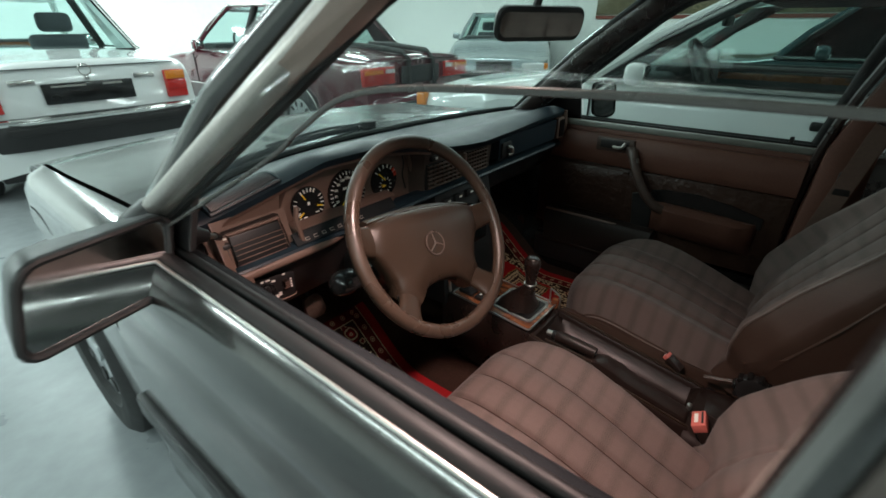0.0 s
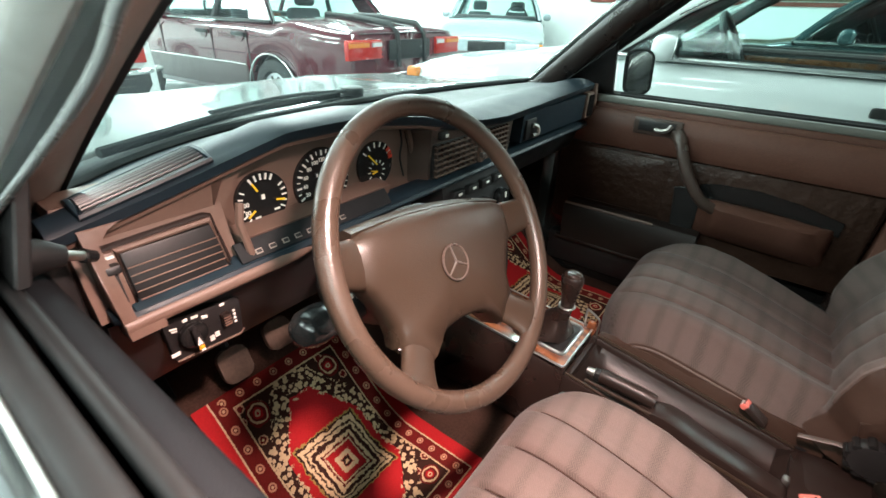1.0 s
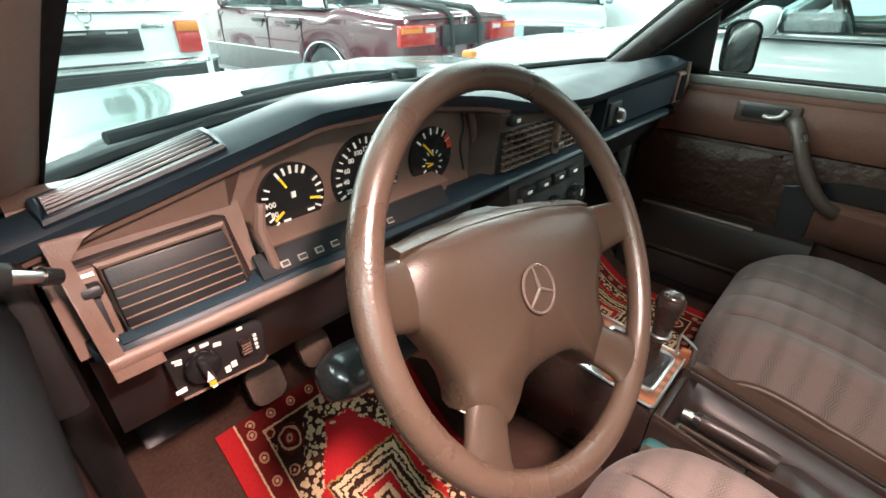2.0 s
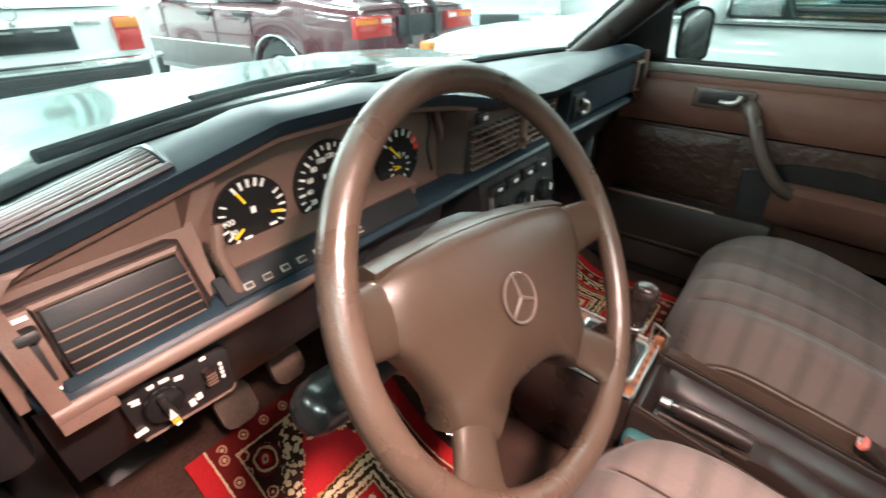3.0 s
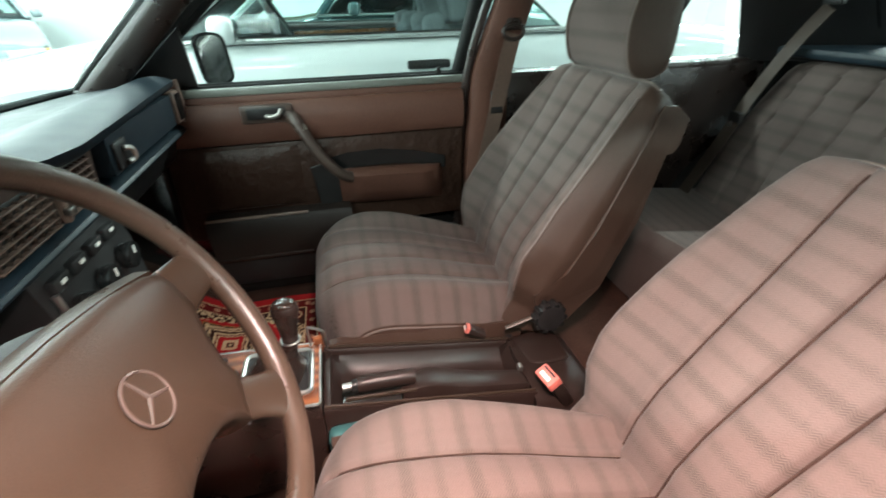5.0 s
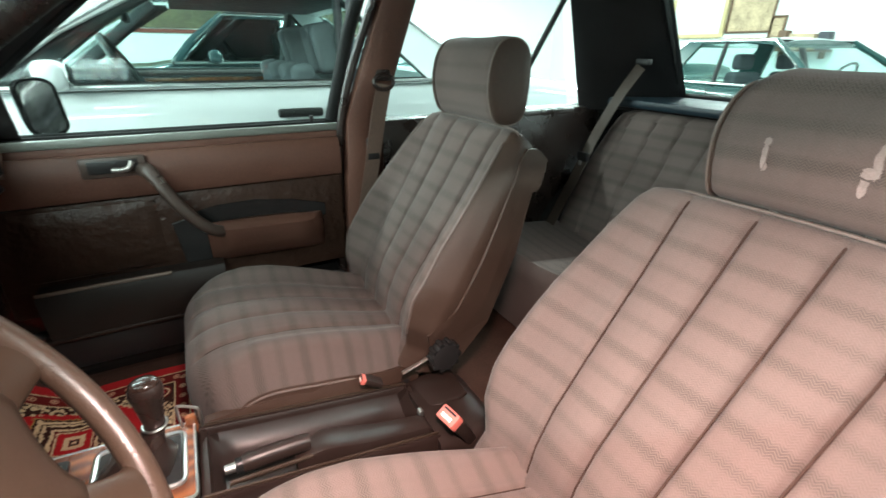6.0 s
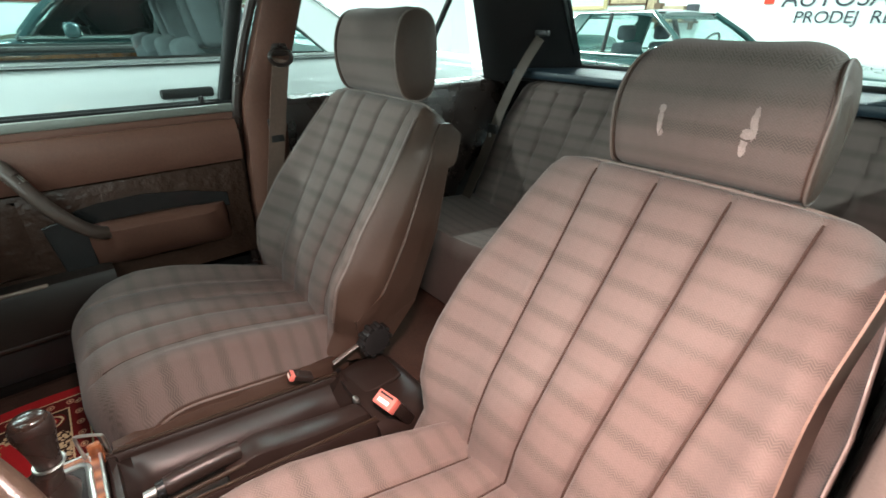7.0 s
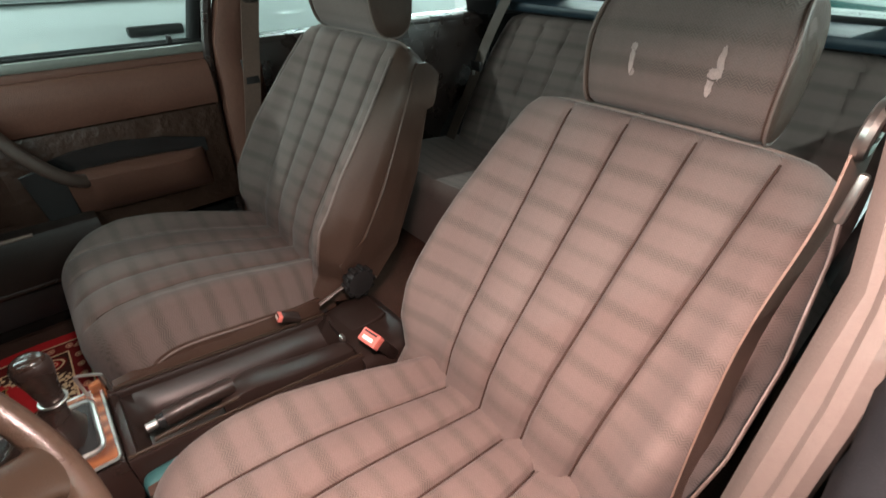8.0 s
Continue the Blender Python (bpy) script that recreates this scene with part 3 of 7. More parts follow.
for dx in (-0.28, 0.28):
    part("bracket", box(dx, -0.02, -0.06, 0.02, 0.16, 0.10, 0.003), M["frame_wood"], sh)
for dx, w, h, mm in ((-0.27, 0.14, 0.24, "sign_ink"), (0.02, 0.34, 0.22, "picture"), (0.29, 0.12, 0.27, "frame_wood")):
    bx = thing("storage_box", "small box standing on the wall shelf", "box", "boxes on the shelf", "", (3.28 + dx, Y0 + 0.12, 1.133 + h / 2))
    part("carton", box(0, 0, 0, w, 0.15, h, 0.006), M[mm], bx)

# long banner on the east wall
bn = thing("wall_banner", "long dark faded banner with a red lower edge", "banner", "", "", (X1 - 0.02, 0.0, 1.75))
part("cloth", box(0, 0, 0.05, 0.012, 7.0, 0.85, 0.002), M["mural"], bn)
part("red_edge", box(-0.002, 0, -0.42, 0.02, 7.0, 0.06, 0.002), M["banner_edge"], bn, "red lower edge")

# ---------------------------------------------------------------- parked cars


def car_body_rings(L, hw, belt, hood, boot, nose_z, wheels, wr, ys, zlow=0.24, tub=None):
    """Half-open cross-sections of a saloon's lower body, from one sill over the top to the other."""
    rings = []
    for y in ys:
        u = y / L
        taper = 1 - 0.10 * max(0, (u - 0.42) / 0.08) ** 2 - 0.09 * max(0, (-u - 0.42) / 0.08) ** 2
        w = hw * taper
        if y > hood[0]:
            zt = smooth_table([(hood[0], belt), (hood[0] + 0.25, hood[1]), (L / 2, nose_z)], y)
        elif y < boot[0]:
            zt = smooth_table([(-L / 2, boot[2]), (boot[0] - 0.15, boot[1]), (boot[0], belt)], y)
        else:
            zt = belt
        end = max(0.0, (abs(u) - 0.488) / 0.012)
        zt -= 0.05 * end ** 2
        zb = zlow + 0.05 * max(0, (abs(u) - 0.4) / 0.1)
        for yw in wheels:
            d = abs(y - yw)
            R = wr + 0.055
            if d < R:
                zb = max(zb, 0.30 + math.sqrt(R * R - d * d))
        zb = min(zb, zt - 0.14)
        side = [(w - 0.035, zb), (w - 0.006, zb + 0.3 * (zt - zb)), (w, zb + 0.55 * (zt - zb)), (w - 0.008, zt - 0.10), (w - 0.03, zt - 0.045), (w - 0.06, zt - 0.015), (w - 0.16, zt + 0.004), (w * 0.45, zt + 0.024), (0, zt + 0.03)]
        if tub and tub[0] < y < tub[1]:
            side[-3:] = [(w - 0.10, zt - 0.006), (w - 0.125, 0.50), (0, 0.50)]
        ring = [Vector((x, y, z)) for x, z in side] + [Vector((-x, y, z)) for x, z in side[-2::-1]]
        ring += [Vector((-(w - 0.2), y, min(zb + 0.02, zt - 0.1))), Vector((w - 0.2, y, min(zb + 0.02, zt - 0.1)))]
        rings.append(ring)
    return rings


def wheel(parent, x, y, r, side):
    m = pose(x, y, r, 0, 90 * side, 0)
    t = part("wheel", bmesh.new(), M["tyre"], parent, "", m)
    bm = bmesh.new()
    prof = [(0.62 * r, -0.07), (0.66 * r, -0.09), (0.9 * r, -0.095), (0.985 * r, -0.075), (r, -0.04), (r, 0.04), (0.985 * r, 0.075), (0.9 * r, 0.095), (0.66 * r, 0.09), (0.62 * r, 0.07)]
    rings = [[Vector((pr * math.cos(a), pr * math.sin(a), pz)) for pr, pz in prof] for a in [2 * math.pi * k / 36 for k in range(37)]]
    bm = loft(rings, True, False)
    bmesh.ops.remove_doubles(bm, verts=bm.verts[:], dist=1e-6)
    bm.to_mesh(t.data)
    bm.free()
    finish(t)
    bm = disc(0.62 * r, 0.05, 28, Matrix.Translation((0, 0, 0.02)), 0.01)
    part("rim", bm, M["alloy"], t)
    for k in range(10):
        a = 2 * math.pi * k / 10
        part("rim_slot", prism(rrect(0.10 * r, 0.17 * r, 0.03 * r, 2), 0.012, 0, 1, Matrix.Rotation(a, 4, "Z") @ Matrix.Translation((0, 0.45 * r, 0.064))), M["black"], t)
    part("hub_cap", disc(0.16 * r, 0.03, 20, Matrix.Translation((0, 0, 0.05))), M["alloy"], t)


def coupe_cabin(car, hw, belt, cowl, backlight, roof_y):
    """Door linings with a wood strip, dash, wheel and four seats below the glass line."""
    y0, y1 = backlight + 0.24, cowl - 0.16
    for s in (-1, 1):
        dp = part("door_lining", box(s * (hw - 0.145), (y0 + y1) / 2, (belt + 0.52) / 2 - 0.01, 0.03, y1 - y0, belt - 0.54, 0.008), M["dark_int"], car)
        part("lining_top", tube([(s * (hw - 0.125), y0, belt - 0.006), (s * (hw - 0.125), y1, belt - 0.006)], 0.020, 8), M["grey_cladding"], dp)
        part("wood_strip", box(s * (hw - 0.163), (y0 + y1) / 2 + 0.1, belt - 0.055, 0.012, (y1 - y0) * 0.75, 0.045, 0.004), M["wood"], dp)
        for yc, h in ((-0.36, 0.28), (-0.92, 0.14)):
            x = s * 0.34
            st = part("seat", box(x, yc, 0.66 + h / 4, 0.46, 0.15, 0.32 + h / 2, 0.05, 3, rot=(-14, 0, 0)), M["grey_cloth"], car)
            part("cushion", box(x, yc + 0.24, 0.58, 0.46, 0.44, 0.14, 0.05, 3), M["grey_cloth"], st)
            if h > 0.2:
                part("bolster", box(x - 0.17, yc + 0.035, 0.84, 0.10, 0.12, 0.34, 0.04, 3, rot=(-14, 0, 0)), M["pale_cloth"], st)
                part("bolster", box(x + 0.17, yc + 0.035, 0.84, 0.10, 0.12, 0.34, 0.04, 3, rot=(-14, 0, 0)), M["pale_cloth"], st)
                part("head_rest", box(x, yc - 0.11, belt + 0.17, 0.20, 0.09, 0.24, 0.035, 3, rot=(-12, 0, 0)), M["dark_int"], st, "black head rest")
                for e in (-1, 1):
                    part("head_bolster", box(x + e * 0.105, yc - 0.085, belt + 0.16, 0.085, 0.13, 0.25, 0.038, 3, rot=(-12, 0, e * 14)), M["pale_cloth"], st, "pale grey head rest edge")
                part("belt_guide", tube([(s * (hw - 0.20), yc - 0.16, belt + 0.38), (s * (hw - 0.16), yc - 0.14, belt)], 0.012, 6, flat=1.8), M["grey_cloth"], st)
    d = part("dash", box(0, cowl - 0.24, belt - 0.06, 2 * hw - 0.30, 0.34, 0.22, 0.05, 3), M["dark_int"], car)
    part("dash_hood", box(-0.34, cowl - 0.36, belt + 0.05, 0.40, 0.16, 0.06, 0.025, 3), M["dark_int"], d)
    w = part("steering_wheel", tube([(-0.35 + 0.19 * math.cos(a), cowl - 0.50 + 0.09 * math.sin(a), belt + 0.03 + 0.17 * math.sin(a)) for a in [2 * math.pi * k / 40 for k in range(40)]], 0.015, 8, True), M["black"], car)
    part("hub", box(-0.35, cowl - 0.49, belt + 0.02, 0.20, 0.05, 0.14, 0.025, 3, rot=(-28, 0, 0)), M["black"], w)
    part("spoke", box(-0.35, cowl - 0.49, belt + 0.03, 0.35, 0.025, 0.045, 0.010), M["black"], w)
    part("cabin_mirror", box(0.0, cowl - 0.50, belt + 0.30, 0.22, 0.03, 0.06, 0.02, 3), M["black"], car)
    zr, rw = belt + 0.42, hw - 0.26
    part("headlining", box(0, (roof_y[0] + roof_y[1]) / 2, zr - 0.035, 2 * rw - 0.06, roof_y[0] - roof_y[1], 0.02, 0.006), M["dark_int"], car)
    for s in (-1, 1):
        fr = [(s * (hw - 0.085), cowl - 0.07, belt + 0.012), (s * (rw - 0.012), roof_y[0] - 0.04, zr - 0.02), (s * (rw - 0.012), roof_y[1] + 0.16, zr - 0.02), (s * (hw - 0.085), backlight + 0.34, belt + 0.012)]
        part("window_frame", tube(fr, 0.017, 8, True), M["black"], car, "black window frame")
        part("belt_post", tube([(s * (hw - 0.09), -0.42, belt), (s * (rw - 0.015), -0.48, zr - 0.02)], 0.022, 8, flat=1.5), M["dark_int"], car)
    for s in (-1, 1):
        part("visor_trim", tube([(s * (hw - 0.12), cowl - 0.14, belt + 0.02), (s * (hw - 0.30), cowl - 0.62, belt + 0.40)], 0.028, 8, flat=1.4), M["dark_int"], car)


def parked_car(name, label, paint, m, L=4.5, hw=0.86, belt=0.92, roof=1.38, cowl=0.62, backlight=-1.35, roof_f=0.02, roof_r=-0.95,
               hood_z=0.88, nose_z=0.72, boot_z=0.92, tail_z=0.86, doors=4, cladding=False, wheel_r=0.31, old=False, plate=True, axle_f=1.38, axle_r=-1.32, b_post=None, seats=True, bumper_mat="grey_cladding", handles=None, bumper_z=0.47, open_cabin=False):
    car = thing(name, label, "car", "parked cars")
    wheels = (axle_f, axle_r)
    ys = [-L / 2 + L * k / 150 for k in range(151)]
    rings = car_body_rings(L, hw, belt, (cowl, hood_z), (backlight, boot_z, tail_z), nose_z, wheels, wheel_r, ys, tub=(backlight + 0.20, cowl - 0.12) if open_cabin else None)
    part("body", loft(rings), paint, car)
    for y in wheels:
        for s in (-1, 1):
            wheel(car, s * (hw - 0.11), y, wheel_r, s)
            part("arch_lining", tube([(s * (hw - 0.16), y + (wheel_r + 0.045) * math.cos(a), 0.30 + (wheel_r + 0.045) * math.sin(a)) for a in [math.pi * k / 14 for k in range(15)]], 0.05, 8), M["black"], car)
    part("underside", box(0, 0, 0.28, 2 * hw - 0.3, L - 0.3, 0.12, 0.02), M["black"], car)
    # greenhouse
    bw, rw = hw - 0.07, hw - 0.26
    zt = roof - 0.03
    P = {}
    for s in (-1, 1):
        P[s] = dict(a0=Vector((s * bw, cowl, belt)), a1=Vector((s * rw, roof_f, zt)), c0=Vector((s * bw, backlight, belt)), c1=Vector((s * rw, roof_r, zt)))
    rr = []
    for k in range(13):
        y = roof_r - 0.04 + (roof_f - roof_r + 0.08) * k / 12
        e = abs(2 * k / 12 - 1) ** 4
        zc = roof - 0.03 * e
        rr.append([Vector((x * rw, y, zc - 0.025 * abs(x) ** 3 + dz)) for x, dz in ((-1.03, -0.02), (-1.0, 0), (-0.6, 0.012), (0, 0.02), (0.6, 0.012), (1.0, 0), (1.03, -0.02), (0.9, -0.04), (-0.9, -0.04))])
    part("roof", loft(rr), paint, car)
    mids = [b_post] if b_post is not None else ([-0.42] if doors == 4 else [])
    for s in (-1, 1):
        q = P[s]
        part("windscreen_post", tube([q["a0"], (q["a0"] + q["a1"]) / 2 + Vector((s * 0.012, 0.03, 0.01)), q["a1"]], [0.032, 0.028, 0.03], 8), paint, car)
        # rear roof post: a broad sloping panel
        w0, w1 = 0.34, 0.17
        ring0 = [q["c0"] + Vector((s * dx, dy, 0)) for dx, dy in ((0.012, 0), (0.012, w0), (-0.03, w0), (-0.05, 0.02))]
        ring1 = [q["c1"] + Vector((s * dx, dy, 0.005)) for dx, dy in ((0.012, 0), (0.012, w1), (-0.03, w1), (-0.05, 0.02))]
        part("rear_post", loft([ring0, ring1]), paint, car)
        for yb in mids:
            part("door_post", tube([Vector((s * bw, yb, belt)), Vector((s * rw, yb - 0.08, zt))], 0.024, 8, flat=1.6), M["black"], car)
        # side glass
        f0, f1 = q["a0"] + Vector((0, -0.06, 0)), q["a1"] + Vector((0, -0.03, 0))
        r0, r1 = q["c0"] + Vector((0, w0, 0)), q["c1"] + Vector((0, w1, 0))
        off = Vector((s * 0.004, 0, 0))
        part("side_window", loft([[f0, r0, r1, f1], [f0 + off, r0 + off, r1 + off, f1 + off]]), M["glass_dark"], car)
        part("sill_strip", tube([q["a0"] + Vector((s * 0.03, 0, 0.012)), q["c0"] + Vector((s * 0.03, 0.0, 0.012))], 0.011, 8), M["chrome"] if not cladding else M["black"], car)
        part("roof_gutter", tube([q["a0"] + Vector((s * 0.02, 0.02, 0.01)), q["a1"] + Vector((s * 0.028, 0.0, 0.004)), q["c1"] + Vector((s * 0.028, 0, 0.004)), q["c0"] + Vector((s * 0.02, 0, 0.01))], 0.009, 8), M["chrome"], car)
        # door seams, handles, mirror, side moulding
        for yb in ([cowl - 0.06] + ([-0.42, -1.02] if doors == 4 else [handles[0] - 0.17])):
            part("door_seam", box(s * (hw - 0.001), yb, (belt + 0.34) / 2, 0.012, 0.007, belt - 0.42, 0), M["black"], car)
        for yh in (handles or [-0.28, -0.90]):
            h = part("door_handle", box(s * (hw + 0.012), yh, belt - 0.110, 0.030, 0.20, 0.038, 0.010), M["black"], car)
            part("recess", disc(0.055, 0.006, 24, face_m((s * (hw - 0.004), yh, belt - 0.135), (0, 1, 0), (0, 0, 1)) @ Matrix.Diagonal((1, 0.75, s, 1)), 0), paint, h)
        mh = part("door_mirror", box(s * (hw + 0.045), cowl - 0.30, belt + 0.060, 0.13, 0.10, 0.105, 0.035, 3), paint if not old else M["black"], car)
        part("mirror_glass", box(s * (hw + 0.045), cowl - 0.351, belt + 0.060, 0.10, 0.006, 0.08, 0.002), M["mirror"], mh)
        if cladding:
            part("door_cladding", box(s * (hw - 0.002), 0.0, 0.42, 0.03, axle_f - axle_r - 2 * wheel_r - 0.16, 0.24, 0.012), M["grey_cladding"], car)
            part("cladding_strip", box(s * (hw + 0.012), 0.0, 0.55, 0.012, axle_f - axle_r - 2 * wheel_r - 0.16, 0.014, 0.004), M["chrome"], car)
            part("arch_trim", tube([(s * (hw + 0.0), axle_r + (wheel_r + 0.06) * math.cos(a), 0.30 + (wheel_r + 0.06) * math.sin(a)) for a in [math.pi * k / 18 for k in range(19)]], 0.010, 8), M["chrome"], car)
        else:
            part("side_moulding", box(s * (hw + 0.004), -0.05, 0.56, 0.018, axle_f - axle_r - 2 * wheel_r - 0.2, 0.045, 0.006), M["black"], car)
    gl = lambda a, b, c, d, o: loft([[a, b, c, d], [a + o, b + o, c + o, d + o]])
    part("windscreen", gl(P[-1]["a0"], P[1]["a0"], P[1]["a1"], P[-1]["a1"], Vector((0, 0.004, 0.003))), M["glass_dark"], car)
    part("rear_window", gl(P[-1]["c0"], P[1]["c0"], P[1]["c1"], P[-1]["c1"], Vector((0, -0.004, 0.003))), M["glass_dark"], car)
    for k, nm in ((1, "a"), (-1, "c")):
        part("window_seal", tube([P[-1][nm + "0"], P[1][nm + "0"], P[1][nm + "1"], P[-1][nm + "1"]], 0.014, 8, True), M["rubber"], car)
    # cabin
    part("cabin_floor", box(0, (cowl + backlight) / 2, belt - 0.02 if not open_cabin else 0.52, 2 * bw - 0.1, cowl - backlight - 0.1, 0.02, 0), M["dark_int"], car)
    if open_cabin:
        coupe_cabin(car, hw, belt, cowl, backlight, (roof_f, roof_r))
    elif seats:
        part("dash", box(0, cowl - 0.20, belt + 0.02, 2 * bw - 0.16, 0.30, 0.10, 0.03), M["dark_int"], car)
        for s in (-1, 1):
            st = part("front_seat", box(s * 0.36, -0.42, belt + 0.04, 0.44, 0.14, 0.16, 0.05, 3), M["grey_cloth"], car)
            part("head_rest", box(s * 0.36, -0.45, belt + 0.22, 0.27, 0.10, 0.16, 0.045, 3), M["grey_cloth"], st)
        sw = part("steering_wheel", tube([(-0.36 + 0.18 * math.cos(a), cowl - 0.48 + 0.08 * math.sin(a), belt + 0.06 + 0.165 * math.sin(a)) for a in [2 * math.pi * k / 32 for k in range(32)]], 0.014, 8, True), M["black"], car)
        part("spoke", box(-0.36, cowl - 0.47, belt + 0.05, 0.33, 0.03, 0.07, 0.015), M["black"], sw)
        part("dash_trim", box(0.1, cowl - 0.36, belt + 0.02, 0.9, 0.012, 0.05, 0.004), M["wood"], car)
    # ends
    for s, nm in ((1, "front_bumper"), (-1, "rear_bumper")):
        yb = s * (L / 2 + 0.01)
        rings = []
        for k in range(17):
            x = -hw + 2 * hw * k / 16
            yy = yb - s * 0.16 * abs(k / 8 - 1) ** 4
            d = 0.075
            rings.append([Vector((x, yy + s * dy, bumper_z + dz)) for dy, dz in ((d, -0.03), (d, 0.05), (d - 0.03, 0.085), (-d, 0.085), (-d, -0.12), (d - 0.03, -0.12))])
        bp = part(nm, loft(rings), M["black"] if old else M[bumper_mat], car)
        part("rub_strip", box(0, yb + s * 0.078, bumper_z + 0.005, 2 * hw - 0.5, 0.014, 0.05, 0.005), M["black"], bp)
        if old:
            part("chrome_top", tube([(-hw + 2 * hw * k / 16, yb + s * 0.07 - s * 0.16 * abs(k / 8 - 1) ** 4, bumper_z + 0.065) for k in range(17)], 0.022, 8), M["chrome"], bp)
    zl = tail_z - 0.14
    yr = -L / 2 + 0.0
    for s in (-1, 1):
        if old:
            lam = part("rear_lamp", box(s * (hw - 0.20), yr - 0.006, zl - 0.03, 0.15, 0.05, 0.20, 0.01), M["lamp_red"], car, "red and orange tail lamp")
            part("indicator_lens", box(s * (hw - 0.20), yr - 0.030, zl + 0.035, 0.14, 0.03, 0.06, 0.006), M["lamp_orange"], lam)
            part("brake_lens", box(s * (hw - 0.20), yr - 0.030, zl - 0.035, 0.14, 0.03, 0.06, 0.006), M["lamp_red"], lam)
            part("badge", box(s * 0.36, yr - 0.004, zl + 0.045, 0.14, 0.02, 0.035, 0.002), M["chrome"], car)
        else:
            lam = part("rear_lamp", box(s * (hw - 0.24), yr - 0.004, zl, 0.42, 0.05, 0.16, 0.012), M["lamp_red"], car, "red ribbed tail lamp")
            part("indicator_lens", box(s * (hw - 0.16), yr - 0.030, zl + 0.04, 0.24, 0.024, 0.05, 0.004), M["lamp_orange"], lam)
            part("reverse_lens", box(s * (hw - 0.38), yr - 0.030, zl + 0.04, 0.12, 0.024, 0.05, 0.004), M["lamp_white"], lam)
            for k in range(4):
                part("rib", box(s * (hw - 0.24), yr - 0.044, zl - 0.06 + 0.04 * k, 0.40, 0.008, 0.006, 0), M["lamp_red"], lam)
        part("headlamp", box(s * (hw - 0.26), L / 2 - 0.02, nose_z - 0.10, 0.34, 0.06, 0.15, 0.02), M["lamp_white"], car)
        part("turn_lamp", box(s * (hw - 0.08), L / 2 - 0.045, nose_z - 0.10, 0.09, 0.09, 0.15, 0.02), M["lamp_orange"], car, "orange indicator lamp")
    part("grille", box(0, L / 2 + 0.005, nose_z - 0.10, 0.55, 0.05, 0.19, 0.02), M["black"], car)
    if plate:
        pl = part("number_plate", box(0, yr - 0.012, zl - 0.005 if not old else zl - 0.035, 0.54, 0.02, 0.13, 0.004), M["gloss_black"], car)
        for dx, w in ((-0.12, 0.20), (0.14, 0.12)):
            part("plate_bar", box(dx, yr - 0.024, zl + 0.04 if not old else zl + 0.01, w, 0.004, 0.012, 0), M["satin"], pl)
    bd = part("boot_badge", tube([(0.036 * math.cos(a), yr - 0.012, tail_z - 0.035 + 0.036 * math.sin(a)) for a in [2 * math.pi * k / 24 for k in range(24)]], 0.004, 6, True), M["chrome"], car)
    part("boot_lock", disc(0.014, 0.02, 16, face_m((0, yr + 0.005, tail_z - 0.09), (1, 0, 0), (0, 0, 1))), M["chrome"], car)
    part("boot_seam", box(0, yr - 0.001, tail_z - 0.015, 2 * hw - 0.36, 0.02, 0.006, 0), M["black"], car)
    car.matrix_basis = m
    return car


parked_car("white_coupe", "white two-door coupe with black window frames and door handle", M["paint_white"], pose(2.39, -0.44, 0, 0, 0, 0),
           L=4.45, hw=0.86, belt=0.92, roof=1.37, cowl=0.96, backlight=-1.24, roof_f=0.28, roof_r=-0.62, doors=2, open_cabin=True, hood_z=0.90, nose_z=0.79, boot_z=0.94, handles=[-0.19], axle_f=1.42, axle_r=-1.27)
red_car = parked_car("dark_red_saloon", "dark red saloon with grey door cladding and alloy wheels", M["paint_red"], pose(2.66, 5.12, 0, 0, 0, 3.0),
           L=4.6, hw=0.87, belt=0.93, roof=1.42, cladding=True, tail_z=0.90, boot_z=0.96, bumper_mat="paint_red")
for dx in (-0.20, 0.20):
    part("boot_strap", tube([(dx, -1.40, 1.005), (dx, -1.80, 0.995), (dx, -2.24, 0.955), (dx, -2.325, 0.88), (dx, -2.345, 0.60)], 0.016, 8, flat=1.8), M["black"], red_car, "black boot strap")
part("plate_recess", box(0, -2.318, 0.745, 0.62, 0.02, 0.17, 0.01), M["black"], red_car)
parked_car("white_old_saloon", "old white saloon with chrome bumper and black number plate", M["paint_white"], pose(0.0, 5.62, 0, 0, 0, 1.0),
           L=4.3, hw=0.77, belt=1.0, roof=1.48, old=True, tail_z=0.96, boot_z=1.0, bumper_z=0.57, backlight=-1.2, wheel_r=0.29)
parked_car("silver_saloon", "pale silver rounded saloon parked beyond", M["paint_silver"], pose(7.3, 4.6, 0, 0, 0, 118),
           L=4.4, hw=0.86, belt=0.95, roof=1.42, hood_z=0.95, nose_z=0.70)
parked_car("dark_teal_coupe", "dark teal coupe parked beyond the white one", M["paint_teal"], pose(4.66, -0.77, 0, 0, 0, 0),
           L=4.4, hw=0.86, belt=0.95, roof=1.36, cowl=0.62, backlight=-1.15, roof_f=0.20, roof_r=-0.70, doors=2, open_cabin=True, hood_z=0.92, nose_z=0.79, boot_z=0.97, handles=[-0.40])
parked_car("dark_green_saloon", "dark green saloon parked behind the row", M["paint_green"], pose(1.95, -5.9, 0, 0, 0, 84),
           L=4.6, hw=0.87, belt=0.77, roof=1.22, hood_z=0.80)
parked_car("dark_green_saloon", "dark green saloon parked at the end of the row", M["paint_green"], pose(-3.5, -5.9, 0, 0, 0, 82),
           L=4.6, hw=0.87, belt=0.80, roof=1.24, hood_z=0.80)

# ---------------------------------------------------------------- the grey saloon: shell
car = thing("grey_saloon", "dark grey metallic saloon with its driver's window lowered", "car")


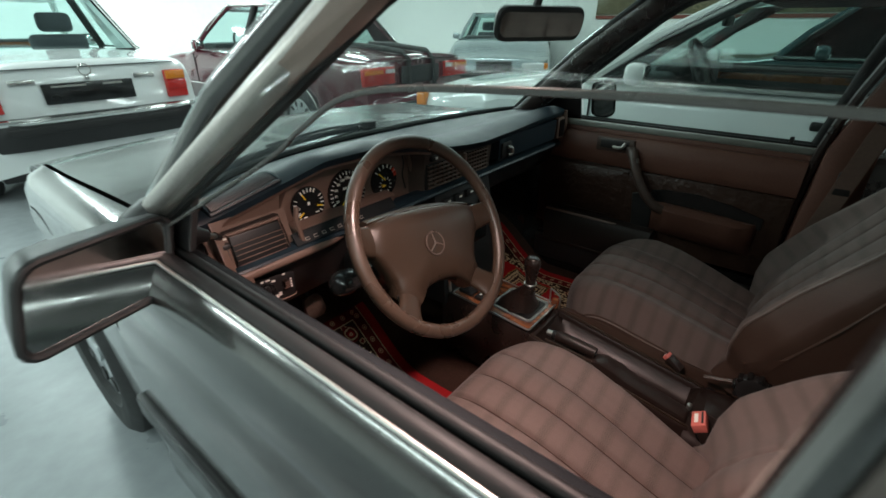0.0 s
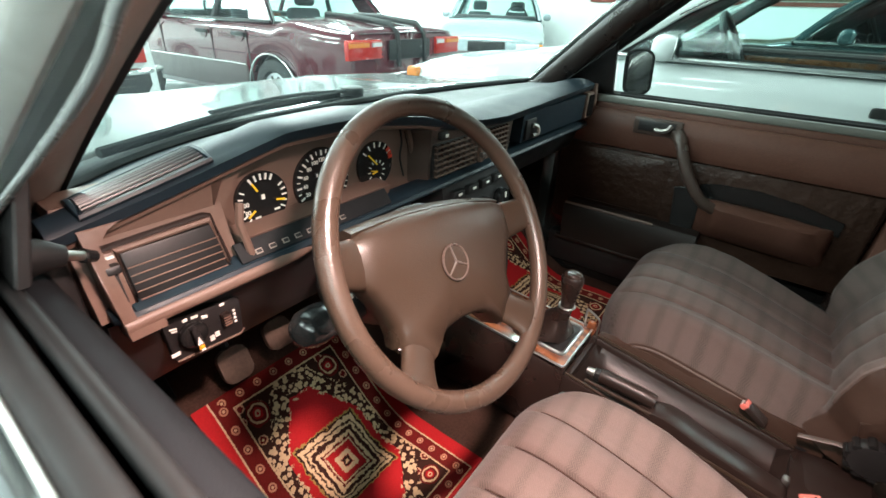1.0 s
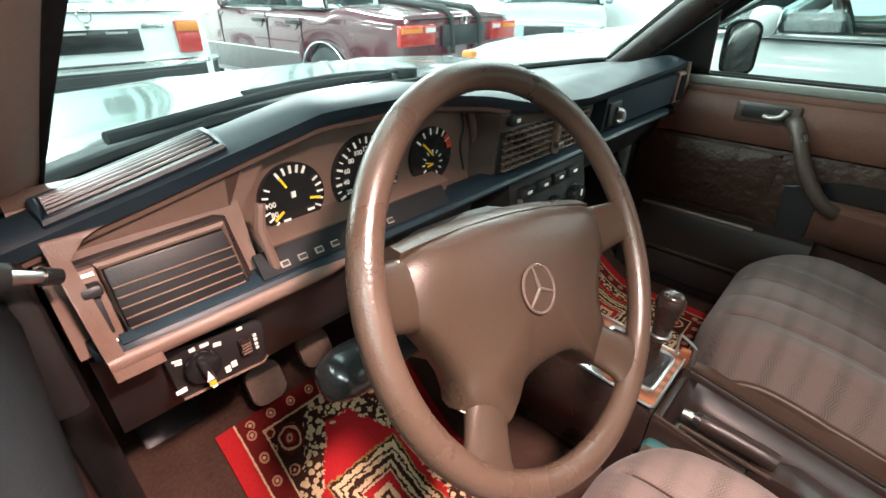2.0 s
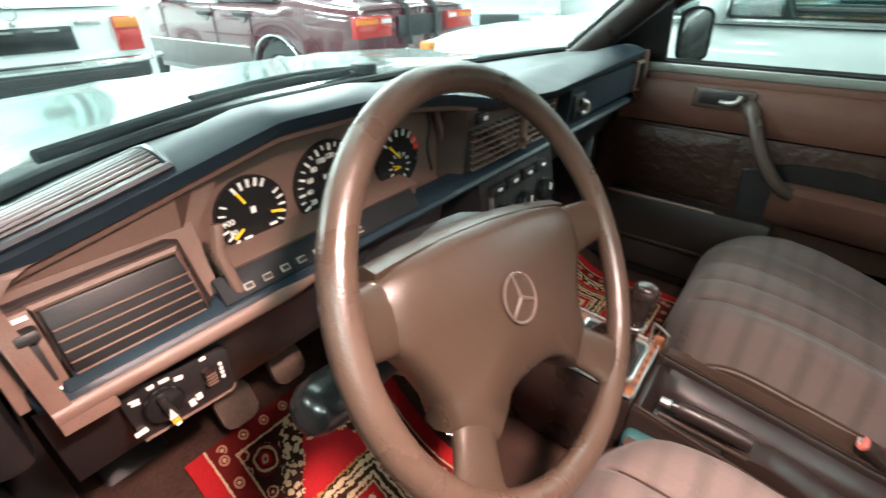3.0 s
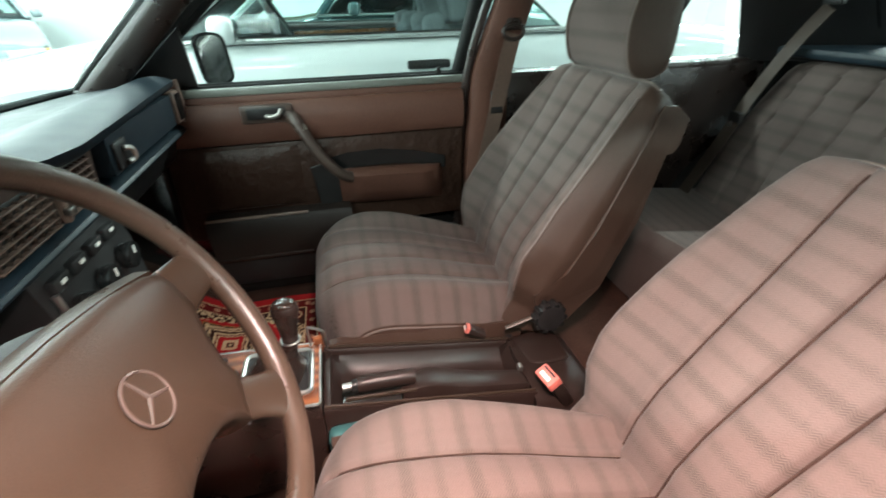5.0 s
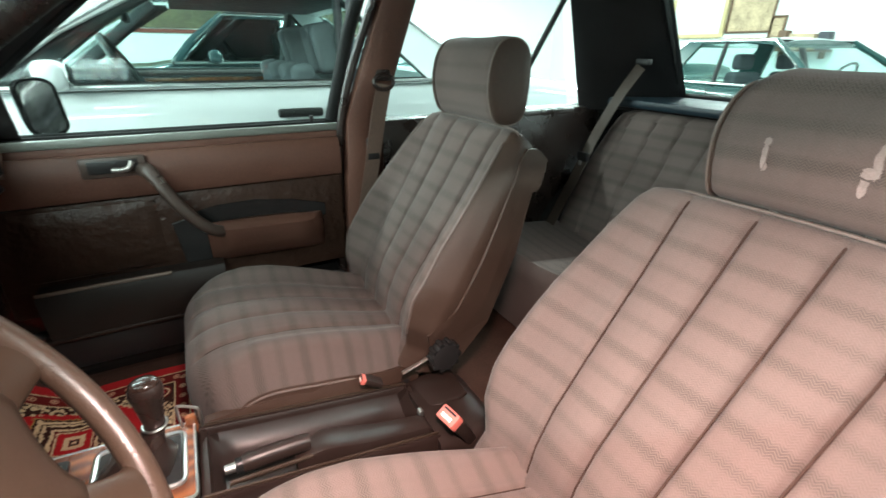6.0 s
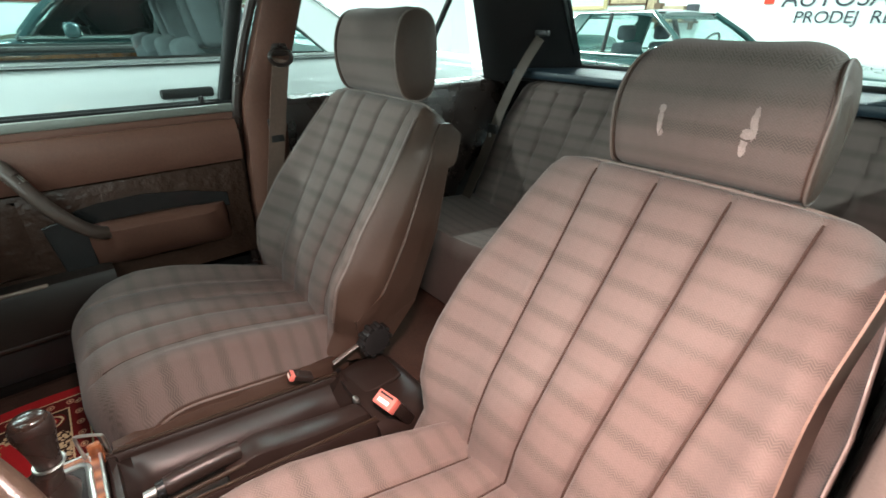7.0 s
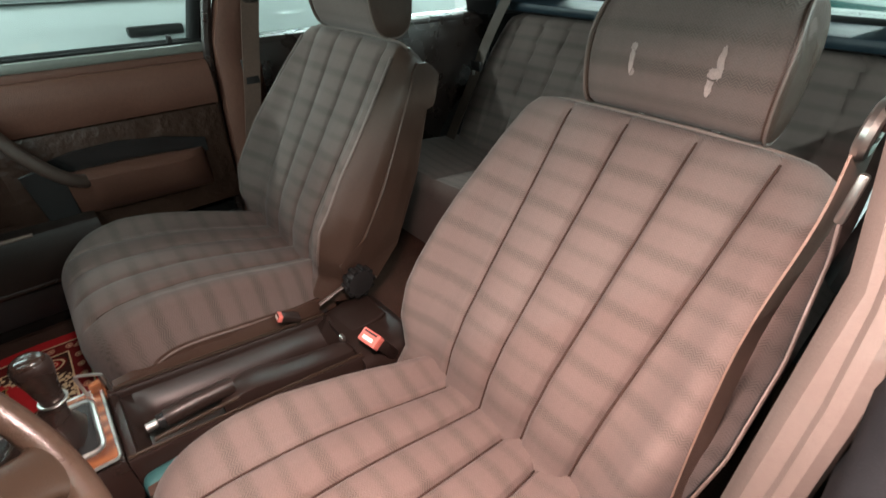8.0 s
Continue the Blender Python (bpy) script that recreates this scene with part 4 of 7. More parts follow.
def base_y(x):
    return 0.568 - (0.117 * (x / 0.76) ** 2 if x > 0 else 0.26 * abs(x / 0.76) ** 3)


def head_y(x):
    return -0.06 - (0.05 if x > 0 else 0.10) * (x / 0.56) ** 2


# bonnet and wings
rings = []
for k in range(41):
    top = []
    for x in [0.722 * (j / 14 - 1) for j in range(29)]:
        y0 = base_y(x) + 0.085
        y = y0 + (1.40 - 0.05 * abs(x / 0.72) ** 3 - y0) * k / 40
        zt = smooth_table([(0.40, 0.900), (1.10, 0.872), (1.31, 0.838), (1.42, 0.77)], y)
        top.append(Vector((x, y, zt - 0.026 * (abs(x) / 0.72) ** 2.5 + 0.004 * math.exp(-((abs(x) - 0.32) / 0.03) ** 2))))
    rings.append(top + [top[-1] + Vector((-0.02, 0, -0.05)), top[0] + Vector((0.02, 0, -0.05))])
part("bonnet", loft(rings), M["paint"], car)
for s in (-1, 1):
    rings = []
    for k in range(61):
        y = 0.36 + 1.06 * k / 60
        zt = smooth_table([(0.3, 0.880), (1.10, 0.848), (1.31, 0.812), (1.43, 0.74)], y)
        w = 0.838 - 0.040 * max(0, (y - 0.40) / 0.75) - 0.09 * max(0, (y - 1.13) / 0.3) ** 2
        zb = 0.24
        d = abs(y - 1.0)
        if d < 0.36:
            zb = 0.30 + math.sqrt(0.36 ** 2 - d * d)
        prof = [(0.728, zt - 0.012), (0.735, zt - 0.002), (w - 0.063, zt - 0.004), (w - 0.026, zt - 0.022), (w - 0.006, zt - 0.06), (w + 0.004, zt - 0.16), (w, (zt + zb) / 2), (w - 0.02, zb), (0.70, zb + 0.01), (0.70, zt - 0.05)]
        rings.append([Vector((s * x, y, max(z, zb) if i < 8 else z)) for i, (x, z) in enumerate(prof)])
    part("wing", loft(rings), M["paint"], car)
    wheel(car, s * 0.73, 1.0, 0.31, s)
    wheel(car, s * 0.73, -1.66, 0.31, s)
    part("indicator_lamp", box(s * 0.690, 1.385, 0.70, 0.10, 0.08, 0.12, 0.02), M["lamp_orange"], car, "orange front indicator")
    part("headlamp", box(s * 0.50, 1.40, 0.69, 0.26, 0.06, 0.15, 0.02), M["lamp_white"], car)
part("grille", box(0, 1.42, 0.70, 0.60, 0.06, 0.20, 0.03), M["chrome"], car)
rings = [[Vector((x, 1.49 - 0.14 * abs(x / 0.82) ** 4 + dy, 0.46 + dz)) for dy, dz in ((0.05, -0.08), (0.06, 0.03), (0.03, 0.08), (-0.12, 0.08), (-0.12, -0.12))] for x in [0.82 * (k / 8 - 1) for k in range(17)]]
part("front_bumper", loft(rings), M["black"], car)
# scuttle between bonnet and glass, wipers
rings = []
for k in range(25):
    x = 0.74 * (k / 12 - 1)
    yb = base_y(x)
    rings.append([Vector((x, yb + dy, z)) for dy, z in ((-0.04, 0.876), (0.010, 0.888), (0.075, 0.882), (0.10, 0.86), (-0.03, 0.84))])
part("scuttle", loft(rings), M["scuttle"], car)
w = thing("windscreen_wiper", "black windscreen wiper lying on the scuttle", "wiper")
arm = bez([(0.06, 0.645, 0.900), (-0.14, 0.625, 0.912), (-0.36, 0.575, 0.912)], 8)
part("arm", tube(arm, 0.008, 8, flat=0.5), M["scuttle"], w)
part("blade", tube(bez([(-0.02, 0.605, 0.903), (-0.28, 0.580, 0.905), (-0.58, 0.480, 0.899)], 8), 0.007, 8, flat=1.2), M["rubber"], w)
part("pivot", disc(0.03, 0.03, 20, Matrix.Translation((0.06, 0.645, 0.880)), 0.006), M["black"], w)

# windscreen, roof, rear window
rows = []
for j in range(9):
    f = j / 8
    r0 = []
    for k in range(21):
        q = k / 10 - 1
        x = q * (0.725 * (1 - f) + 0.56 * f)
        y = base_y(q * 0.74) * (1 - f) + head_y(q * 0.56) * f
        z = 0.886 * (1 - f) + 1.315 * f + 0.018 * math.sin(math.pi * f)
        r0.append(Vector((x, y, z)))
    rows.append(r0)
rings = [r + [p + Vector((0, -0.004, -0.004)) for p in r[::-1]] for r in rows]
ws = part("windscreen", loft(rings), M["glass"], car)
ws.visible_shadow = False
part("windscreen_seal", tube(rows[0] + [r[-1] for r in rows[1:]] + rows[-1][::-1][1:] + [r[0] for r in rows[::-1][1:-1]], 0.011, 8, True), M["rubber"], car)
rings = []
for k in range(25):
    y = -0.08 - 1.35 * k / 24
    e = abs(k / 12 - 1) ** 5
    rings.append([Vector((x, y, 1.365 - 0.035 * abs(x / 0.58) ** 3 - 0.03 * e + dz)) for x, dz in ((-0.60, -0.035), (-0.58, -0.005), (-0.4, 0), (0, 0.005), (0.4, 0), (0.58, -0.005), (0.60, -0.035), (0.56, -0.045), (0, -0.035), (-0.56, -0.045))])
part("roof", loft(rings), M["paint"], car)
part("headlining", box(0, -0.76, 1.305, 1.10, 1.26, 0.02, 0.008), M["headliner"], car)
rb = [(-0.50, -1.86, 0.922), (0.50, -1.86, 0.922), (0.37, -1.44, 1.30), (-0.37, -1.44, 1.30)]
rbv = [Vector(p) for p in rb]
rg = part("rear_window", loft([rbv, [p + Vector((0, -0.004, 0.003)) for p in rbv]]), M["glass"], car)
rg.visible_shadow = False
part("rear_window_seal", tube(rbv, 0.014, 8, True), M["rubber"], car)
part("boot_lid", loft([[Vector((x, y, z - 0.02 * abs(x / 0.74) ** 3)) for x in [0.74 * (j / 8 - 1) for j in range(17)]] + [Vector((0.72, y, z - 0.09)), Vector((-0.72, y, z - 0.09))] for y, z in ((-1.86, 0.915), (-2.0, 0.925), (-2.3, 0.915), (-2.62, 0.89), (-2.70, 0.84))]), M["paint"], car)
part("tail_panel", box(0, -2.68, 0.60, 1.48, 0.10, 0.50, 0.04), M["paint"], car)
part("floor_pan", box(0, -0.55, 0.20, 1.56, 2.5, 0.04, 0.01), M["carpet"], car)
part("bulkhead", box(0, 0.66, 0.52, 1.40, 0.04, 0.66, 0.01), M["carpet"], car)


def inner_post_trim(s):
    """Broad flat lining of the windscreen post with a dark return to the glass."""
    face, side = [], []
    for k in range(15):
        u = -0.06 + 1.34 * k / 14
        p = Vector((0.667 - 0.035 * u, 0.41 - 0.50 * u, 0.859 + 0.312 * u + 0.010 * math.sin(math.pi * min(1, max(0, u)))))
        g = Vector((0.6715 - 0.068 * u, 0.41 - 0.50 * u, 0.846 + 0.349 * u + 0.010 * math.sin(math.pi * min(1, max(0, u)))))
        w = 0.048 + 0.012 * u
        o = p + Vector((w, -0.022, -0.010))
        face.append([Vector((s * q.x, q.y, q.z)) for q in (p, (p + o) / 2 + Vector((0, -0.006, -0.004)), o, o + Vector((0.010, 0.02, 0.012)), p + Vector((0.004, 0.02, 0.016)))])
        side.append([Vector((s * q.x, q.y, q.z)) for q in (p + Vector((0.002, 0.002, 0.002)), g, g + Vector((0.004, 0.022, 0.026)), p + Vector((0.010, 0.022, 0.020)))])
    part("post_lining", loft(face), M["trim_grey"], car, "broad brown post lining")
    part("lining_return", loft(side), M["scuttle"], car)


for s in (-1, 1):
    # windscreen posts
    a0, a1 = (Vector((0.755, 0.46, 0.875)), Vector((0.600, -0.12, 1.318))) if s > 0 else (Vector((-0.750, 0.335, 0.875)), Vector((-0.602, -0.165, 1.318)))
    mid = (a0 + a1) / 2 + Vector((s * 0.008, 0.02, 0.018))
    part("windscreen_post", tube([a0, mid, a1], [0.026, 0.020, 0.020], 12, flat=1.15), M["paint"], car)
    i0, i1 = a0 + Vector((-s * 0.045, -0.045, -0.005)), a1 + Vector((-s * 0.030, -0.02, -0.02))
    if s > 0:
        part("post_trim", tube([i0 + Vector((0, 0.02, -0.05)), i0, (i0 + i1) / 2 + Vector((0, 0.012, 0.012)), i1], [0.036, 0.036, 0.034, 0.036], 12, flat=0.45, up=(-s * 0.75, -0.5, 0.2)), M["brown_dark"], car, "brown inner post trim")
    if s < 0:
        inner_post_trim(s)
    # roof rail
    part("roof_rail", tube(bez([a1, (s * 0.610, -0.50, 1.338), (s * 0.607, -1.0, 1.330), (s * 0.59, -1.42, 1.30)], 5), 0.030, 10), M["paint"], car)
    part("rail_trim", tube(bez([a1 + Vector((-s * 0.03, 0, -0.02)), (s * 0.575, -0.50, 1.308), (s * 0.572, -1.0, 1.30), (s * 0.555, -1.40, 1.27)], 5), 0.026, 10), M["headliner"], car)
    # centre post
    c0, c1 = Vector((s * 0.735, -0.63, 0.30)), Vector((s * 0.715, -0.645, 0.88))
    c2 = Vector((s * 0.600, -0.765, 1.32))

    def post_ring(c, w, d, s=s):
        return [c + Vector((s * dx, dy, 0)) for dx, dy in ((0.0, w), (-d * 0.7, w * 0.92), (-d, w * 0.6), (-d, -w * 0.6), (-d * 0.7, -w * 0.92), (0.0, -w))]
    part("centre_post", loft([post_ring(c0, 0.075, 0.045), post_ring(c1, 0.060, 0.045), post_ring(c2, 0.050, 0.04)]), M["brown_vinyl"] if s > 0 else M["post_grey"], car, "brown moulded centre post trim")
    part("door_seal", tube(bez([c0 + Vector((-s * 0.012, 0.085, 0)), c1 + Vector((-s * 0.012, 0.068, 0)), c2 + Vector((-s * 0.01, 0.055, 0))], 6), 0.013, 8), M["brown_dark"] if s > 0 else M["post_grey"], car)
    # rear side: quarter panel, rear door sill, rear post
    part("rear_door_panel", box(s * 0.715, -1.16, 0.58, 0.05, 0.96, 0.58, 0.015), M["brown_dark"], car)
    part("rear_door_cap", box(s * 0.728, -1.13, 0.862, 0.075, 0.92, 0.03, 0.012), M["brown_dark"], car)
    q0 = [Vector((s * 0.735, y, 0.87)) for y in (-1.56, -1.98)] + [Vector((s * 0.49, -1.90, 0.87)), Vector((s * 0.66, -1.58, 0.87))]
    q1 = [Vector((s * 0.60, y, 1.31)) for y in (-1.31, -1.52)] + [Vector((s * 0.36, -1.47, 1.31)), Vector((s * 0.54, -1.33, 1.31))]
    part("rear_post", loft([q0, q1]), M["black"], car, "dark rear roof post")
    part("quarter_division", tube([(s * 0.722, -1.19, 0.875), (s * 0.612, -1.36, 1.30)], 0.010, 8), M["black"], car)
    part("rear_quarter", box(s * 0.79, -1.95, 0.60, 0.09, 1.4, 0.56, 0.04), M["paint"], car)
    part("rear_door_skin", box(s * 0.80, -1.12, 0.57, 0.08, 0.94, 0.60, 0.035), M["paint"], car)
    part("sill", box(s * 0.77, -0.35, 0.27, 0.12, 1.6, 0.12, 0.03), M["paint"], car)
    pg = part("rear_side_glass", loft([[Vector((s * 0.735, -0.72, 0.87)), Vector((s * 0.735, -1.50, 0.87)), Vector((s * 0.62, -1.30, 1.30)), Vector((s * 0.62, -0.78, 1.31))], [Vector((s * 0.739, -0.72, 0.87)), Vector((s * 0.739, -1.50, 0.87)), Vector((s * 0.624, -1.30, 1.30)), Vector((s * 0.624, -0.78, 1.31))]]), M["glass"], car)
    pg.visible_shadow = False


# ---------------------------------------------------------------- front doors
def front_door(s, name, label):
    d = thing(name, label, "car door", "front doors of the saloon")
    # outer skin with crease
    rings = []
    for k in range(31):
        y = 0.35 - 1.00 * k / 30
        rings.append([Vector((s * x, y, z)) for x, z in ((0.80, 0.30), (0.838, 0.33), (0.846, 0.50), (0.846, 0.66), (0.838, 0.745), (0.832, 0.757), (0.834, 0.769), (0.818, 0.835), (0.800, 0.866), (0.784, 0.874), (0.775, 0.84), (0.772, 0.30))])
    part("outer_skin", loft(rings), M["paint"], d)
    part("side_moulding", box(s * 0.852, -0.15, 0.535, 0.016, 0.98, 0.05, 0.006), M["black"], d)
    part("chrome_sill_strip", tube([(s * 0.7935, 0.33, 0.8735), (s * 0.7935, -0.62, 0.8735)], 0.0030, 10), M["satin"], d)
    part("outer_seal", tube([(s * 0.778, 0.33, 0.870), (s * 0.778, -0.62, 0.870)], 0.0135, 12, flat=0.8), M["rubber"], d)
    part("inner_seal", tube([(s * 0.752, 0.31, 0.870), (s * 0.752, -0.60, 0.870)], 0.008, 10), M["rubber"], d)
    # padded top, upper panel, groove, lower panel
    rings = []
    for k in range(25):
        y = 0.30 - 0.87 * k / 24
        rings.append([Vector((s * x, y, z)) for x, z in ((0.748, 0.84), (0.748, 0.866), (0.745, 0.871), (0.735, 0.870), (0.725, 0.862), (0.718, 0.848), (0.716, 0.828), (0.72, 0.82))])
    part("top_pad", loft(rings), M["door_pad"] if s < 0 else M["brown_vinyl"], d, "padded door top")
    rings = []
    for k in range(25):
        y = 0.30 - 0.86 * k / 24
        rings.append([Vector((s * x, y, z)) for x, z in ((0.73, 0.835), (0.702, 0.835), (0.688, 0.822), (0.682, 0.79), (0.682, 0.745), (0.690, 0.726), (0.73, 0.722))])
    # driver's lining is darkened in colour against the near lamp; passenger's stays brown
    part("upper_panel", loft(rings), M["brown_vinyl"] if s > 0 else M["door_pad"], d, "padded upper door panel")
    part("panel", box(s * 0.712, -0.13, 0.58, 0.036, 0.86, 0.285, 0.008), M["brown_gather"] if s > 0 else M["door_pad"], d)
    # gathered pocket in front of the pull
    rings = []
    for k in range(25):
        f = k / 24
        y = 0.25 - 0.31 * f
        bulge = 0.012 * math.sin(math.pi * f) ** 0.5
        rings.append([Vector((s * (0.694 - b * bulge), y, z)) for b, z in ((0, 0.710), (0.8, 0.700), (1.0, 0.66), (1.05, 0.60), (1.0, 0.555), (0.7, 0.535), (0, 0.53))] + [Vector((s * 0.702, y, 0.53)), Vector((s * 0.702, y, 0.710))])
    part("gathered_panel", loft(rings), M["brown_gather"], d, "gathered brown vinyl pocket")
    # armrest with scooped recess
    poly = [(-0.15, 0.665), (-0.20, 0.675), (-0.30, 0.678), (-0.40, 0.665), (-0.50, 0.640), (-0.50, 0.60), (-0.40, 0.625), (-0.30, 0.630), (-0.20, 0.628), (-0.155, 0.622)]
    bm = prism(poly, 0.006, 0.001, 1, None)
    bm.transform(Matrix(((0, 0, -s, s * 0.694), (1, 0, 0, 0), (0, 1, 0, 0), (0, 0, 0, 1))))
    part("recess", bm, M["gloss_black"], d, "dark recess above the armrest")
    rings = []
    for k in range(23):
        f = k / 22
        y = -0.16 - 0.33 * f
        b = min(1, 6 * f) * min(1, 5 * (1 - f)) ** 0.6
        zt = 0.628 - 0.012 * f
        rings.append([Vector((s * x, y, z)) for x, z in ((0.70, zt), (0.694 - 0.035 * b, zt), (0.690 - 0.048 * b, zt - 0.012), (0.690 - 0.046 * b, zt - 0.06), (0.693 - 0.025 * b, zt - 0.105), (0.70, zt - 0.12))])
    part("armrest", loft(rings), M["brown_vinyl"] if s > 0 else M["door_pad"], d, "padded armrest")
    pull = bez([(s * 0.684, -0.055, 0.792), (s * 0.655, -0.075, 0.775), (s * 0.638, -0.115, 0.70), (s * 0.640, -0.160, 0.640), (s * 0.655, -0.195, 0.612), (s * 0.680, -0.225, 0.606)], 6)
    part("pull_handle", tube(pull, [0.015] * 8 + [0.017] * (len(pull) - 8), 12, flat=0.75), M["brown_mid"] if s > 0 else M["brown_dark"], d, "brown grab handle")
    part("pull_cap", tube([(s * 0.690, -0.050, 0.796), (s * 0.672, -0.064, 0.790), (s * 0.657, -0.078, 0.770)], [0.020, 0.0185, 0.016], 12), M["brown_mid"], d)
    # on the passenger side, bright metal imitates the reflection on the cap's tip
    part("cap_ring", tube([(s * 0.659, -0.076, 0.772), (s * 0.650, -0.086, 0.756)], [0.0175, 0.0165], 12, flat=0.8), M["satin"] if s > 0 else M["brown_dark"], d)
    rl = part("release_plate", box(s * 0.684, 0.005, 0.806, 0.014, 0.138, 0.050, 0.006), M["brown_mid"], d)
    part("release_recess", box(s * 0.678, 0.006, 0.808, 0.006, 0.105, 0.032, 0.005), M["black"], rl, "black recess round the lever")
    # thin black sheet stands in for the shadow behind the grab handle
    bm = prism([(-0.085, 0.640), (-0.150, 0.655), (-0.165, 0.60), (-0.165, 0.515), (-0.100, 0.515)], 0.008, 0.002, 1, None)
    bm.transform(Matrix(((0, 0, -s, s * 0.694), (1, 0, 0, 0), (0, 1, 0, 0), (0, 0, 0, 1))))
    part("pull_shadow_panel", bm, M["black"], d, "black patch in place of shade behind the grab handle")
    part("release_lever", tube(bez([(s * 0.677, 0.008, 0.800), (s * 0.668, -0.010, 0.800), (s * 0.661, -0.028, 0.806), (s * 0.665, -0.036, 0.820)], 4), 0.008, 8, flat=0.8), M["satin_dull"] if s > 0 else M["brown_dark"], rl, "door release lever")
    # lower bin with bright edge, carpet below
    rings = []
    for k in range(21):
        y = 0.23 - 0.42 * k / 20
        rings.append([Vector((s * x, y, z)) for x, z in ((0.70, 0.52), (0.665, 0.523), (0.640, 0.520), (0.630, 0.508), (0.632, 0.44), (0.645, 0.38), (0.70, 0.36))])
    part("map_pocket", loft(rings), M["bin"], d, "dark door bin")
    part("pocket_edge", tube([(s * 0.640, 0.23, 0.521), (s * 0.640, -0.06, 0.521)], 0.005, 8), M["brown"], d)
    part("lower_trim", box(s * 0.70, -0.13, 0.33, 0.05, 0.84, 0.12, 0.015), M["black"], d)
    if s > 0:
        part("kick_trim", box(s * 0.655, 0.08, 0.385, 0.03, 0.34, 0.012, 0.004), M["brown_dark"], d)
    # window frame
    back = 0.0 if s > 0 else 0.085
    frame_pts = [(s * 0.776, 0.375 - 0.6 * back, 0.880), (s * 0.690, 0.03 - back, 1.150), (s * 0.655, -0.10 - back, 1.245), (s * 0.640, -0.20 - back, 1.285), (s * 0.632, -0.45, 1.300), (s * 0.634, -0.66, 1.295)]
    fp = bez(frame_pts, 5)
    part("window_frame", tube(fp, 0.017, 10, flat=1.3), M["frame_alloy"] if s < 0 else M["black"], d)
    part("frame_seal", tube([p + Vector((-s * 0.012, -0.016, -0.012)) for p in fp], 0.009, 8), M["rubber"], d)
    part("rear_frame", tube([(s * 0.776, -0.565, 0.875), (s * 0.700, -0.615, 1.12), (s * 0.634, -0.665, 1.295)], 0.016, 10, flat=1.3), M["rubber"] if s > 0 else M["paint"], d)
    sail = [(0.175, 0.878), (0.365, 0.878), (0.175, 1.028)]
    bm = prism(sail, 0.012, 0.002, 1)
    bm.transform(Matrix(((0, 0, -s, s * 0.752), (1, 0, 0, 0), (0, 1, 0, 0), (0, 0, 0, 1))))
    for v in bm.verts:
        v.co.x -= s * 0.30 * (v.co.z - 0.878)
    part("sail_panel", bm, M["black"], d, "black triangular mirror panel")
    if s > 0:
        # pale strip holds the door top's window reflection in its colour
        part("window_ledge", box(0.722, -0.14, 0.863, 0.016, 0.86, 0.022, 0.006), M["ledge_sheen"], d, "grey green strip painted as a reflection below the glass")
    else:
        # the driver's door is seen edge-on: its lining lies close to the skin
        for c in [q for q in d.children_recursive if q.name.split(".")[0] in SHALLOW]:
            for v in c.data.vertices:
                v.co.x = -(0.705 + (abs(v.co.x) - 0.63) * 0.42)
    return d


SHALLOW = ("upper_panel", "pull_shadow_panel", "panel", "gathered_panel", "recess", "armrest", "pull_handle", "pull_cap", "cap_ring", "release_plate", "release_recess", "release_lever", "map_pocket", "pocket_edge", "lower_trim", "kick_trim")
door_r = front_door(1, "car_door", "brown vinyl trimmed passenger door with window up")
front_door(-1, "car_door", "grey driver's door with its window wound down")
g = part("door_glass", loft([[Vector((0.772, 0.175, 0.87)), Vector((0.772, -0.565, 0.87)), Vector((0.637, -0.655, 1.29)), Vector((0.637, -0.18, 1.29)), Vector((0.700, 0.05, 1.10)), Vector((0.725, 0.175, 1.02))],
                         [Vector((0.776, 0.175, 0.87)), Vector((0.776, -0.565, 0.87)), Vector((0.641, -0.655, 1.29)), Vector((0.641, -0.18, 1.29)), Vector((0.704, 0.05, 1.10)), Vector((0.729, 0.175, 1.02))]]), M["glass"], door_r)
g.visible_shadow = False
part("sill_clip", box(0.752, -0.50, 0.884, 0.012, 0.012, 0.02, 0.002), M["black"], door_r)

# wind deflector round the driver's window
up = bez([(-0.775, 0.31, 0.885), (-0.704, -0.06, 1.150), (-0.676, -0.18, 1.238), (-0.664, -0.27, 1.272), (-0.658, -0.45, 1.285), (-0.660, -0.66, 1.280)], 6)
lo = bez([(-0.765, 0.250, 0.895), (-0.728, -0.05, 1.055), (-0.722, -0.13, 1.105), (-0.720, -0.225, 1.148), (-0.720, -0.42, 1.163), (-0.722, -0.65, 1.166)], 6)
rings = []
for a, b in zip(up, lo):
    c = (a + b) / 2 + Vector((-0.010, 0, 0))
    n = Vector((-0.003, 0, 0))
    rings.append([a, c, b, b + n, c + n, a + n])
defl = thing("wind_deflector", "scratched smoky plastic wind deflector on the window frame", "wind deflector")
o = part("shield", loft(rings), M["deflector"], defl)
o.visible_shadow = False
part("lower_lip", tube(lo, 0.0024, 8, flat=1.2), M["lip"], defl, "grey lower lip")


SIZE = {-1: (0.205, 0.118), 1: (0.058, 0.150)}


